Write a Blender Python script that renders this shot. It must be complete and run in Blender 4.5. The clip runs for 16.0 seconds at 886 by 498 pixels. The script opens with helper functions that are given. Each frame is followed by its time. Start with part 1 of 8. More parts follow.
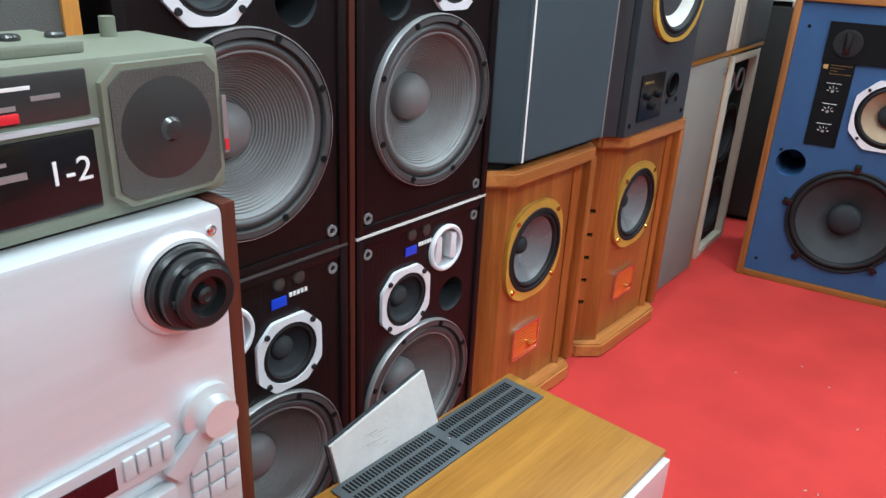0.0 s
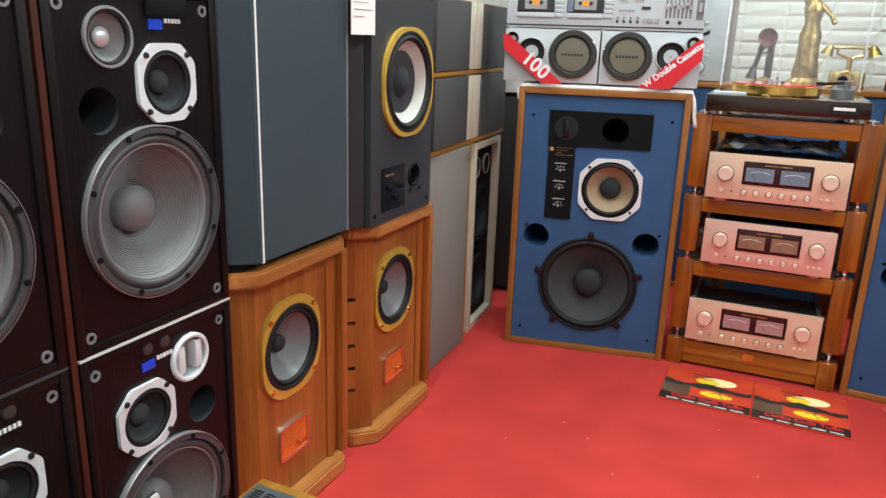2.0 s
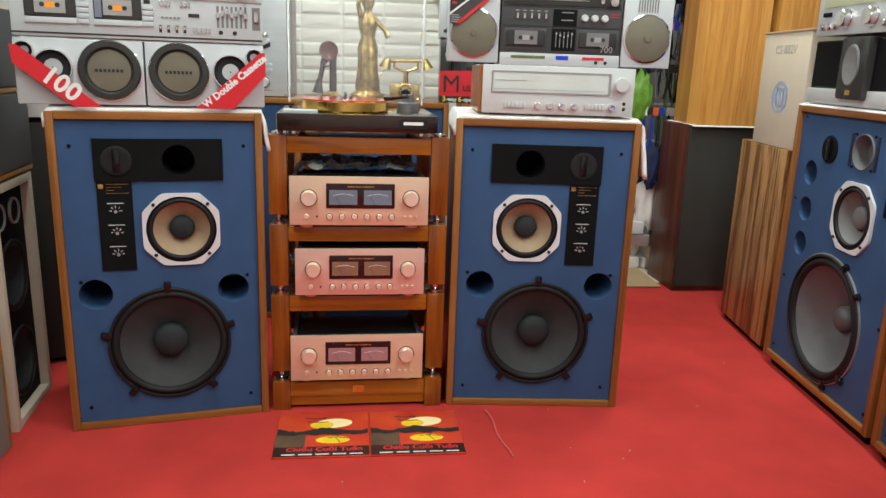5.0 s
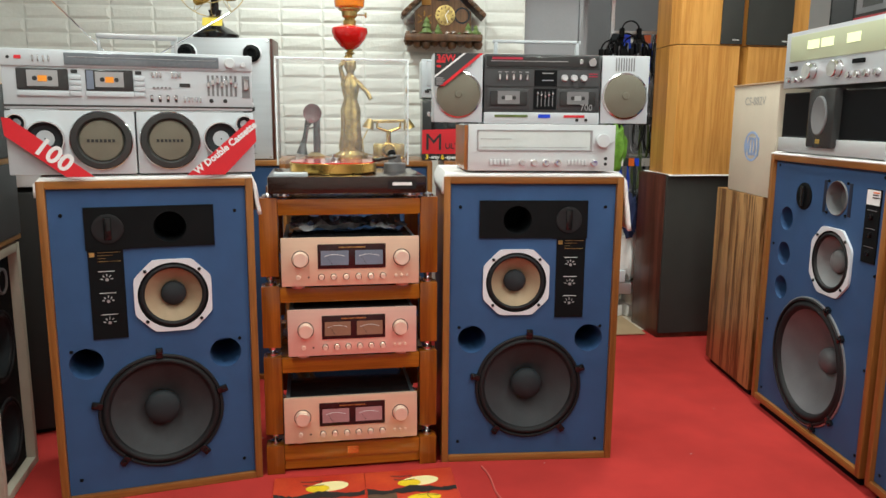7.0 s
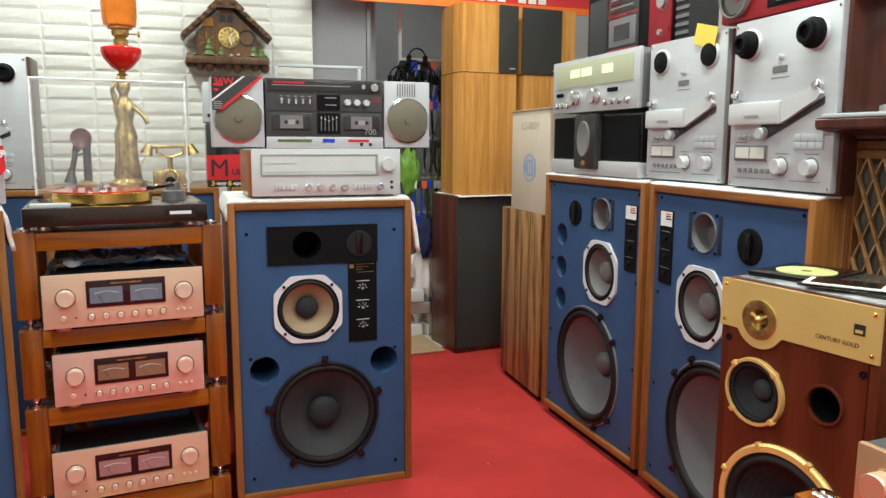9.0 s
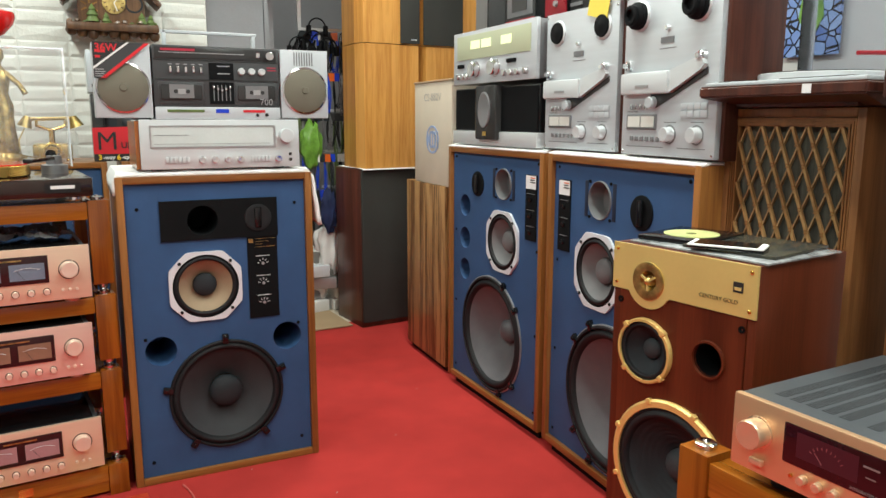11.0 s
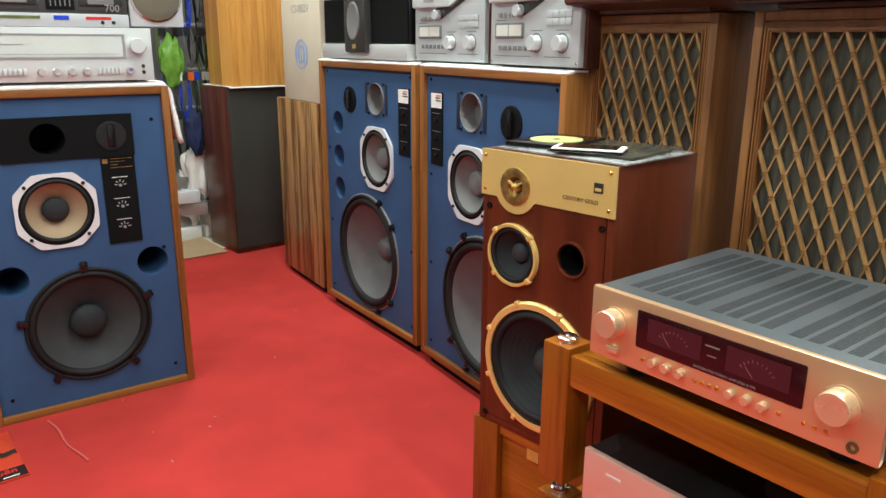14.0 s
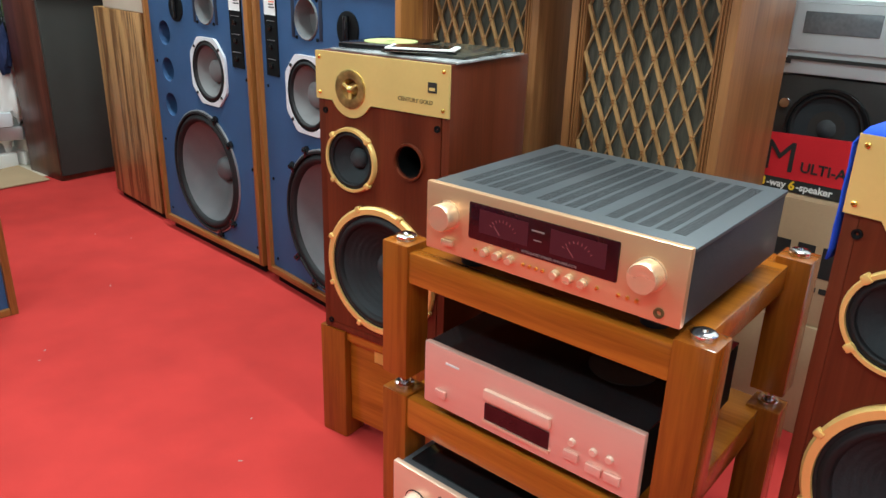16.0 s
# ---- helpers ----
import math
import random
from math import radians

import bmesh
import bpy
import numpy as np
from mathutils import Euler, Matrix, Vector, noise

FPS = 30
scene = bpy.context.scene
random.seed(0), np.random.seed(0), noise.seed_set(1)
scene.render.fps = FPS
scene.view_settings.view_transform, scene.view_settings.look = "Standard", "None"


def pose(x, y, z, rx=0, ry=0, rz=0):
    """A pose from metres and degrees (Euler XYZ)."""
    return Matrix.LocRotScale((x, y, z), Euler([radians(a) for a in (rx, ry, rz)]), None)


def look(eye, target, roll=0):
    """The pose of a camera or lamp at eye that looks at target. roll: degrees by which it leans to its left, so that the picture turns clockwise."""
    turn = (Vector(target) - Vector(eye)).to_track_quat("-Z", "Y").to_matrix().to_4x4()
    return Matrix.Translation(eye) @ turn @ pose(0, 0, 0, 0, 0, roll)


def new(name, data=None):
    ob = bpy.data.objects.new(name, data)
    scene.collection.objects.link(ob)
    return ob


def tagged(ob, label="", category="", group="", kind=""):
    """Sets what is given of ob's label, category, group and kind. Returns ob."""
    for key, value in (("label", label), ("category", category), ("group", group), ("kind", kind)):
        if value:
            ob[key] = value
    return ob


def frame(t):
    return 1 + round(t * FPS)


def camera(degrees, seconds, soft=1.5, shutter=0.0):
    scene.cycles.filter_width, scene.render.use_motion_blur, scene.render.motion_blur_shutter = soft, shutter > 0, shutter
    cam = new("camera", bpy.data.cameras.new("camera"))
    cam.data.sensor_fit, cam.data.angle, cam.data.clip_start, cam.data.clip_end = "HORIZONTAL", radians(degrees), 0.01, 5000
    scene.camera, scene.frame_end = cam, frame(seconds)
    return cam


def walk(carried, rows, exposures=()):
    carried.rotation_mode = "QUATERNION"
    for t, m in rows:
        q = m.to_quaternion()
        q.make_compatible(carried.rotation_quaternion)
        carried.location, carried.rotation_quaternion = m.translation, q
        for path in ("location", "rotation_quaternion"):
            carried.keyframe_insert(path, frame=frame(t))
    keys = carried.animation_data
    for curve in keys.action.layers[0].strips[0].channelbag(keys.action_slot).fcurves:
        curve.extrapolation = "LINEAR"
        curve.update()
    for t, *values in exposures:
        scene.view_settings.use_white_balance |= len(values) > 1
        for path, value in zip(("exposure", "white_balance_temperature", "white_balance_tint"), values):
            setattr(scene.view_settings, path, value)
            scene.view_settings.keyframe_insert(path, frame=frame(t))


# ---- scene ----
cam = camera(61.7, 16.0)
PATH = [
    (0, (-0.197, -0.67, 1.186), (-1.485, 0.642, 0.4), 2.8),
    (0.5, (-0.188, -0.667, 1.187), (-1.386, 0.765, 0.469), 2.8),
    (1, (-0.151, -0.653, 1.206), (-1.273, 0.871, 0.56), 2.6),
    (1.5, (-0.112, -0.639, 1.214), (-1.151, 0.966, 0.626), 2.3),
    (2, (-0.071, -0.606, 1.222), (-1.009, 1.073, 0.672), 1.9),
    (2.5, (-0.072, -0.519, 1.238), (-0.899, 1.223, 0.705), 1.7),
    (3, (-0.045, -0.387, 1.238), (-0.676, 1.438, 0.718), 2.3),
    (3.5, (-0.027, -0.291, 1.232), (-0.34, 1.615, 0.714), 3.1),
    (4, (-0.065, -0.225, 1.225), (-0.095, 1.706, 0.705), 2.8),
    (4.2, (-0.078, -0.218, 1.215), (-0.042, 1.715, 0.702), 2.5),
    (6.3, (-0.214, -0.246, 1.251), (-0.109, 1.71, 0.849), 1.6),
    (6.5, (-0.202, -0.244, 1.243), (-0.098, 1.716, 0.861), 1.2),
    (7, (-0.192, -0.249, 1.249), (-0.045, 1.715, 0.902), 0.5),
    (7.5, (-0.186, -0.263, 1.257), (0.056, 1.698, 0.947), 0.0),
    (8, (-0.176, -0.263, 1.257), (0.202, 1.68, 0.974), -0.1),
    (8.5, (-0.138, -0.248, 1.254), (0.386, 1.662, 0.979), 0.0),
    (9, (-0.127, -0.246, 1.25), (0.522, 1.624, 0.969), 0.2),
    (9.5, (-0.122, -0.245, 1.248), (0.615, 1.591, 0.953), 0.3),
    (9.7, (-0.116, -0.249, 1.244), (0.643, 1.578, 0.946), 0.3),
    (11.8, (-0.093, -0.248, 1.233), (0.829, 1.483, 0.843), 0.0),
    (12, (-0.089, -0.251, 1.232), (0.846, 1.471, 0.83), 0.0),
    (12.5, (-0.082, -0.252, 1.226), (0.893, 1.44, 0.793), -0.0),
    (13, (-0.078, -0.251, 1.218), (0.941, 1.405, 0.749), 0.1),
    (13.5, (-0.069, -0.249, 1.206), (0.993, 1.37, 0.703), 0.2),
    (14, (-0.067, -0.252, 1.196), (1.048, 1.318, 0.657), 0.3),
    (14.5, (-0.065, -0.261, 1.184), (1.111, 1.251, 0.613), 0.6),
    (15, (-0.06, -0.27, 1.165), (1.182, 1.173, 0.552), 0.9),
    (15.5, (-0.049, -0.275, 1.152), (1.259, 1.085, 0.491), 1.3),
    (16, (-0.048, -0.281, 1.149), (1.322, 0.987, 0.43), 1.7),
]
walk(cam, [(t, look(e, g, r)) for t, e, g, r in PATH], [(0.0, 0.12, 5750, 8), (1.0, 0.18, 5850, 8), (2.0, -0.05, 6350, 9), (3.5, -0.22, 6700, 10), (7.0, -0.3, 6750, 10), (12.0, -0.2, 6800, 10), (14.0, -0.06, 6650, 8), (15.0, 0.04, 6200, 6), (16.0, 0.06, 6100, 6)])

# ---- world and lights ----
world = bpy.data.worlds.new("world")
scene.world = world
world.use_nodes = True
world.node_tree.nodes["Background"].inputs[0].default_value = (0.75, 0.85, 1.0, 1)
world.node_tree.nodes["Background"].inputs[1].default_value = 0.25

ROOM = (-2.35, 2.75, -2.2, 6.2, 2.85)   # x0, x1, y0, y1, ceiling height


def tube_light(x, y, size_x, size_y, watts):
    lamp = bpy.data.lights.new("ceiling_tube", "AREA")
    lamp.shape, lamp.size, lamp.size_y, lamp.energy = "RECTANGLE", size_x, size_y, watts
    lamp.color = (0.89, 1.0, 0.955)
    ob = new("ceiling_tube", lamp)
    ob.matrix_world = pose(x, y, ROOM[4] - 0.12)
    return ob


for lx, ly in ((-0.9, -0.6), (0.9, -0.6), (-0.9, 1.3), (0.9, 1.3), (-0.6, 3.3), (1.2, 3.0)):
    tube_light(lx, ly, 0.16, 1.2, 38)
tube_light(1.6, 5.0, 0.16, 1.2, 14)
# unseen extra lamp, added to brighten the banner boombox behind the side rack
tube_light(2.2, 0.4, 0.16, 1.2, 34)


# ---- materials ----
def mat(name, color, rough=0.5, metal=0.0, var=0.12, scale=8.0, bump=0.0, bscale=120.0, coat=0.0, spec=0.4,
        stretch=(1, 1, 1), second=None, rvar=0.1):
    """A surface with a slow and a fine variation of its colour, a varied gloss and fine relief."""
    m = bpy.data.materials.new(name)
    m.use_nodes = True
    nt = m.node_tree
    b = nt.nodes["Principled BSDF"]
    tc = nt.nodes.new("ShaderNodeTexCoord")
    mp = nt.nodes.new("ShaderNodeMapping")
    mp.inputs["Scale"].default_value = stretch
    nt.links.new(tc.outputs["Object"], mp.inputs[0])
    n1 = nt.nodes.new("ShaderNodeTexNoise")
    n1.inputs["Scale"].default_value, n1.inputs["Detail"].default_value = scale, 5
    n2 = nt.nodes.new("ShaderNodeTexNoise")
    n2.inputs["Scale"].default_value, n2.inputs["Detail"].default_value = bscale, 3
    nt.links.new(mp.outputs[0], n1.inputs[0])
    nt.links.new(mp.outputs[0], n2.inputs[0])
    add = nt.nodes.new("ShaderNodeMath")
    add.operation = "MULTIPLY_ADD"
    add.inputs[1].default_value = 0.35
    nt.links.new(n2.outputs[0], add.inputs[0])
    nt.links.new(n1.outputs[0], add.inputs[2])
    ramp = nt.nodes.new("ShaderNodeValToRGB")
    lo = second or tuple(c * (1 - var) for c in color)
    hi = color if second else tuple(min(1, c * (1 + var)) for c in color)
    ramp.color_ramp.elements[0].color, ramp.color_ramp.elements[1].color = (*lo, 1), (*hi, 1)
    ramp.color_ramp.elements[0].position, ramp.color_ramp.elements[1].position = 0.45, 0.9
    nt.links.new(add.outputs[0], ramp.inputs[0])
    nt.links.new(ramp.outputs[0], b.inputs["Base Color"])
    rr = nt.nodes.new("ShaderNodeMapRange")
    rr.inputs[3].default_value, rr.inputs[4].default_value = max(0.02, rough - rvar), min(1, rough + rvar)
    nt.links.new(n1.outputs[0], rr.inputs[0])
    nt.links.new(rr.outputs[0], b.inputs["Roughness"])
    b.inputs["Metallic"].default_value = metal
    b.inputs["Coat Weight"].default_value = coat
    b.inputs["Coat Roughness"].default_value = 0.12
    b.inputs["Specular IOR Level"].default_value = spec
    if bump:
        bp = nt.nodes.new("ShaderNodeBump")
        bp.inputs["Strength"].default_value, bp.inputs["Distance"].default_value = min(1, bump), 0.002
        nt.links.new(n2.outputs[0], bp.inputs["Height"])
        nt.links.new(bp.outputs[0], b.inputs["Normal"])
    return m


def wood(name, light, dark, rough=0.35, along="Z", scale=1.0, coat=0.15, lo=0.48, hi=0.86):
    """Veneer with long wavy grain and fine pores along one axis."""
    m = bpy.data.materials.new(name)
    m.use_nodes = True
    nt = m.node_tree
    b = nt.nodes["Principled BSDF"]
    tc = nt.nodes.new("ShaderNodeTexCoord")
    oi = nt.nodes.new("ShaderNodeObjectInfo")
    off = nt.nodes.new("ShaderNodeVectorMath")
    off.operation = "SCALE"
    off.inputs[0].default_value = (3.1, 2.3, 1.7)
    nt.links.new(oi.outputs["Random"], off.inputs["Scale"])
    sh = nt.nodes.new("ShaderNodeVectorMath")
    nt.links.new(tc.outputs["Object"], sh.inputs[0])
    nt.links.new(off.outputs[0], sh.inputs[1])
    mp = nt.nodes.new("ShaderNodeMapping")
    s = {"X": (0.7, 14, 14), "Y": (14, 0.7, 14), "Z": (14, 14, 0.7)}[along]
    mp.inputs["Scale"].default_value = tuple(v * scale for v in s)
    nt.links.new(sh.outputs[0], mp.inputs[0])
    n1 = nt.nodes.new("ShaderNodeTexNoise")
    n1.inputs["Scale"].default_value, n1.inputs["Detail"].default_value, n1.inputs["Distortion"].default_value = 1.6, 6, 0.6
    n2 = nt.nodes.new("ShaderNodeTexNoise")
    n2.inputs["Scale"].default_value, n2.inputs["Detail"].default_value = 14, 3
    nt.links.new(mp.outputs[0], n1.inputs[0])
    nt.links.new(mp.outputs[0], n2.inputs[0])
    add = nt.nodes.new("ShaderNodeMath")
    add.operation = "MULTIPLY_ADD"
    add.inputs[1].default_value = 0.4
    nt.links.new(n2.outputs[0], add.inputs[0])
    nt.links.new(n1.outputs[0], add.inputs[2])
    ramp = nt.nodes.new("ShaderNodeValToRGB")
    ramp.color_ramp.elements[0].color, ramp.color_ramp.elements[1].color = (*dark, 1), (*light, 1)
    ramp.color_ramp.elements[0].position, ramp.color_ramp.elements[1].position = lo, hi
    nt.links.new(add.outputs[0], ramp.inputs[0])
    nt.links.new(ramp.outputs[0], b.inputs["Base Color"])
    b.inputs["Roughness"].default_value = rough
    b.inputs["Specular IOR Level"].default_value = 0.3
    b.inputs["Coat Weight"].default_value, b.inputs["Coat Roughness"].default_value = coat, 0.2
    bp = nt.nodes.new("ShaderNodeBump")
    bp.inputs["Strength"].default_value, bp.inputs["Distance"].default_value = 0.15, 0.001
    nt.links.new(add.outputs[0], bp.inputs["Height"])
    nt.links.new(bp.outputs[0], b.inputs["Normal"])
    return m


def glass(name, tint=(1, 1, 1), rough=0.02, haze=0.05):
    """A thin clear sheet: mostly see-through with a sharp gloss; haze mixes in white as a painted milky sheen."""
    m = bpy.data.materials.new(name)
    m.use_nodes = True
    nt = m.node_tree
    out = nt.nodes["Material Output"]
    nt.nodes.remove(nt.nodes["Principled BSDF"])
    tr = nt.nodes.new("ShaderNodeBsdfTransparent")
    tr.inputs[0].default_value = (*tint, 1)
    gl = nt.nodes.new("ShaderNodeBsdfGlossy")
    gl.inputs["Roughness"].default_value = rough
    fr = nt.nodes.new("ShaderNodeFresnel")
    fr.inputs[0].default_value = 1.45
    mx = nt.nodes.new("ShaderNodeMixShader")
    nt.links.new(fr.outputs[0], mx.inputs[0])
    nt.links.new(tr.outputs[0], mx.inputs[1])
    nt.links.new(gl.outputs[0], mx.inputs[2])
    df = nt.nodes.new("ShaderNodeBsdfDiffuse")
    df.inputs[0].default_value = (0.9, 0.92, 0.95, 1)
    mz = nt.nodes.new("ShaderNodeMixShader")
    mz.inputs[0].default_value = haze
    nt.links.new(mx.outputs[0], mz.inputs[1])
    nt.links.new(df.outputs[0], mz.inputs[2])
    nt.links.new(mz.outputs[0], out.inputs[0])
    return m


def glow(name, color, strength):
    m = bpy.data.materials.new(name)
    m.use_nodes = True
    b = m.node_tree.nodes["Principled BSDF"]
    b.inputs["Base Color"].default_value = (*color, 1)
    b.inputs["Emission Color"].default_value = (*color, 1)
    b.inputs["Emission Strength"].default_value = strength
    return m


M = {}
M["carpet"] = mat("red_carpet", (0.49, 0.042, 0.037), 0.95, var=0.13, scale=5, bump=1.0, bscale=420, spec=0.10)
M["brick"] = mat("white_brick", (0.64, 0.64, 0.60), 0.6, var=0.06, scale=7, bump=0.7, bscale=45)
M["wall"] = mat("grey_wall", (0.235, 0.235, 0.25), 0.7, var=0.08, scale=3, bump=0.2)
M["white"] = mat("white_paint", (0.60, 0.60, 0.59), 0.6, var=0.04, scale=3, bump=0.1)
M["blue"] = mat("blue_baffle", (0.033, 0.082, 0.19), 0.62, var=0.10, scale=9, bump=0.5, bscale=500, spec=0.25)
M["walnut"] = wood("walnut", (0.33, 0.135, 0.035), (0.16, 0.055, 0.014))
M["walnut_h"] = wood("walnut_across", (0.33, 0.135, 0.035), (0.16, 0.055, 0.014), along="X")
M["walnut_d"] = wood("walnut_deep", (0.30, 0.12, 0.032), (0.14, 0.05, 0.013), along="Y")
M["tan_wood"] = wood("oiled_walnut", (0.36, 0.120, 0.025), (0.205, 0.058, 0.011), rough=0.28, coat=0.5)
M["tan_trim"] = wood("walnut_trim", (0.46, 0.185, 0.05), (0.28, 0.098, 0.024), along="X", rough=0.28, coat=0.5)
M["oak"] = wood("yellow_oak", (0.60, 0.29, 0.07), (0.44, 0.185, 0.036), lo=0.56, hi=0.8)
M["stripe_wood"] = wood("striped_walnut", (0.42, 0.23, 0.09), (0.13, 0.055, 0.018), scale=1.0, lo=0.60, hi=0.76)
M["rack_wood"] = wood("rack_wood", (0.31, 0.089, 0.009), (0.165, 0.040, 0.004), rough=0.2, coat=0.6)
M["rack_wood_h"] = wood("rack_wood_across", (0.43, 0.140, 0.013), (0.235, 0.064, 0.005), rough=0.2, along="X", coat=0.6)
M["cherry"] = wood("red_mahogany", (0.135, 0.027, 0.010), (0.078, 0.014, 0.005), rough=0.38, coat=0.12)
M["rosewood"] = wood("rosewood", (0.085, 0.024, 0.014), (0.03, 0.009, 0.006), rough=0.35)
M["amp_wood"] = wood("yellow_walnut", (0.36, 0.165, 0.025), (0.22, 0.090, 0.012), along="X", rough=0.4, coat=0.08)
M["black"] = mat("black_paint", (0.0055, 0.006, 0.0068), 0.65, var=0.2, bump=0.2, bscale=300, spec=0.1)
M["black_gloss"] = mat("black_gloss", (0.008, 0.008, 0.009), 0.12, var=0.2)
M["maroon"] = mat("black_ash_maroon", (0.0060, 0.0040, 0.0046), 0.38, var=0.3, stretch=(1, 1, 0.1), bump=0.3, bscale=200, spec=0.2)
M["rubber"] = mat("rubber", (0.012, 0.012, 0.0135), 0.6, var=0.15, bump=0.1, spec=0.25)
M["cone"] = mat("paper_cone", (0.040, 0.044, 0.048), 0.7, spec=0.25, var=0.15, scale=14, bump=0.4, bscale=260)
M["cone_grey"] = mat("grey_cone", (0.16, 0.16, 0.165), 0.55, var=0.1, scale=14, bump=0.3, bscale=260)
M["cone_dark"] = mat("dark_cone", (0.022, 0.026, 0.030), 0.7, spec=0.25, var=0.15, scale=14, bump=0.4, bscale=260)
M["cone_brown"] = mat("brown_cone", (0.33, 0.235, 0.15), 0.7, var=0.15, scale=10, bump=0.4, bscale=260)
M["cone_white"] = mat("white_cone", (0.50, 0.49, 0.46), 0.6, var=0.08, scale=14, bump=0.3, bscale=260)
M["cap_grey"] = mat("grey_cap", (0.17, 0.17, 0.176), 0.5, var=0.08, bump=0.1)
M["alu"] = mat("brushed_aluminium", (0.68, 0.70, 0.72), 0.36, 0.5, var=0.05, stretch=(0.2, 1, 6), bscale=180, bump=0.06)
M["cast"] = mat("cast_frame", (0.40, 0.40, 0.41), 0.4, 0.7, var=0.06)
M["white_frame"] = mat("white_frame", (0.68, 0.70, 0.74), 0.42, 0.15, var=0.05)
M["silver"] = mat("silver_plastic", (0.50, 0.535, 0.565), 0.36, 0.15, var=0.04, bump=0.05)
M["silver_dark"] = mat("dark_silver", (0.20, 0.20, 0.21), 0.4, 0.5, var=0.06)
M["chrome"] = mat("chrome", (0.75, 0.75, 0.76), 0.12, 1.0, var=0.03)
M["gold"] = mat("champagne", (0.80, 0.565, 0.42), 0.36, 0.45, var=0.03, stretch=(0.2, 1, 6), bscale=160, bump=0.05)
M["pink"] = mat("pink_champagne", (0.80, 0.51, 0.43), 0.36, 0.45, var=0.03, stretch=(0.2, 1, 6), bscale=160, bump=0.05)
M["brass"] = mat("brass", (0.75, 0.48, 0.13), 0.25, 1.0, var=0.12)
M["old_brass"] = mat("old_brass", (0.46, 0.33, 0.12), 0.32, 0.85, var=0.55, scale=34, bump=0.7, bscale=90)
M["gold_plate"] = mat("gold_plate", (0.90, 0.69, 0.25), 0.34, 0.45, var=0.03, bump=0.05)
M["gold_ring"] = mat("gold_ring", (0.84, 0.58, 0.20), 0.32, 0.4, var=0.06)
M["yellow_ring"] = mat("yellow_ring", (0.56, 0.36, 0.06), 0.38, 0.3, var=0.15)
M["grey_cloth"] = mat("grey_grille_cloth", (0.042, 0.059, 0.072), 0.85, spec=0.2, var=0.08, scale=4, bump=0.8, bscale=700)
M["beige_cloth"] = mat("grey_brown_cloth", (0.21, 0.20, 0.18), 0.9, var=0.08, scale=4, bump=0.8, bscale=700)
M["dark_cloth"] = mat("dark_cloth", (0.03, 0.031, 0.032), 0.9, var=0.1, scale=4, bump=0.8, bscale=700)
M["cream"] = mat("cream_panel", (0.52, 0.47, 0.38), 0.6, var=0.06, bump=0.1)
M["steel_cover"] = mat("grey_steel", (0.085, 0.095, 0.105), 0.4, 0.3, var=0.06, bump=0.1)
M["paper"] = mat("white_paper", (0.80, 0.79, 0.77), 0.8, var=0.04, bump=0.1)
M["cloth_white"] = mat("white_cloth", (0.80, 0.79, 0.78), 0.9, var=0.05, bump=0.6, bscale=400)
M["card"] = mat("cardboard", (0.42, 0.29, 0.17), 0.8, var=0.08, scale=5, bump=0.2)
M["pale_card"] = mat("pale_cardboard", (0.58, 0.51, 0.41), 0.55, var=0.06, scale=7, bump=0.2)
M["orange"] = mat("orange_plate", (0.72, 0.13, 0.02), 0.35, var=0.08)
M["red"] = mat("red_print", (0.60, 0.02, 0.03), 0.4, var=0.06)
M["red_gloss"] = mat("red_plastic", (0.26, 0.007, 0.016), 0.3, var=0.08)
M["print_blue"] = mat("blue_print", (0.01, 0.05, 0.55), 0.35, var=0.05)
M["lamp_red"] = mat("red_glass", (0.65, 0.01, 0.01), 0.08, var=0.1, coat=0.6)
M["lamp_orange"] = mat("orange_glass", (0.85, 0.16, 0.01), 0.1, var=0.2, coat=0.5)
M["clock_wood"] = wood("clock_wood", (0.16, 0.075, 0.032), (0.07, 0.03, 0.012), scale=2)
M["green"] = mat("green_paint", (0.10, 0.145, 0.04), 0.6, var=0.3, scale=30)
M["olive"] = mat("olive_plastic", (0.165, 0.178, 0.135), 0.5, var=0.06, bump=0.2, bscale=400)
M["smoke"] = mat("smoked_plastic", (0.035, 0.035, 0.035), 0.2, var=0.1)
M["meter"] = mat("meter_glass", (0.055, 0.045, 0.055), 0.12, var=0.3)
M["meter_blue"] = mat("blue_meter", (0.16, 0.19, 0.25), 0.15, var=0.12)
M["meter_brown"] = mat("brown_meter", (0.26, 0.135, 0.09), 0.15, var=0.12)
M["meter_pink"] = mat("pink_meter", (0.40, 0.20, 0.21), 0.15, var=0.12)
M["wine"] = mat("wine_display", (0.030, 0.004, 0.007), 0.12, var=0.3)
M["old_brass_dark"] = mat("engraved_brown", (0.10, 0.06, 0.02), 0.5, var=0.1)
M["meter_red"] = mat("pinkish_scale", (0.34, 0.11, 0.12), 0.5, var=0.05)
M["clear"] = glass("clear_acrylic", haze=0.05)
# strong white haze paints the light caught along the lid's edges
M["clear_edge_bright"] = glass("acrylic_edge_bright", haze=0.45)
M["smoked"] = glass("smoked_acrylic", (0.80, 0.82, 0.86), haze=0.012)
M["ink"] = mat("white_ink", (0.75, 0.75, 0.75), 0.6, var=0.03)
M["ink_black"] = mat("black_ink", (0.02, 0.02, 0.02), 0.6, var=0.05)
M["yellow"] = mat("yellow_print", (0.78, 0.52, 0.03), 0.5, var=0.06)
M["yellow_paper"] = mat("yellow_note", (0.80, 0.62, 0.10), 0.8, var=0.06)
M["dial"] = mat("cream_dial", (0.62, 0.66, 0.50), 0.2, var=0.1)
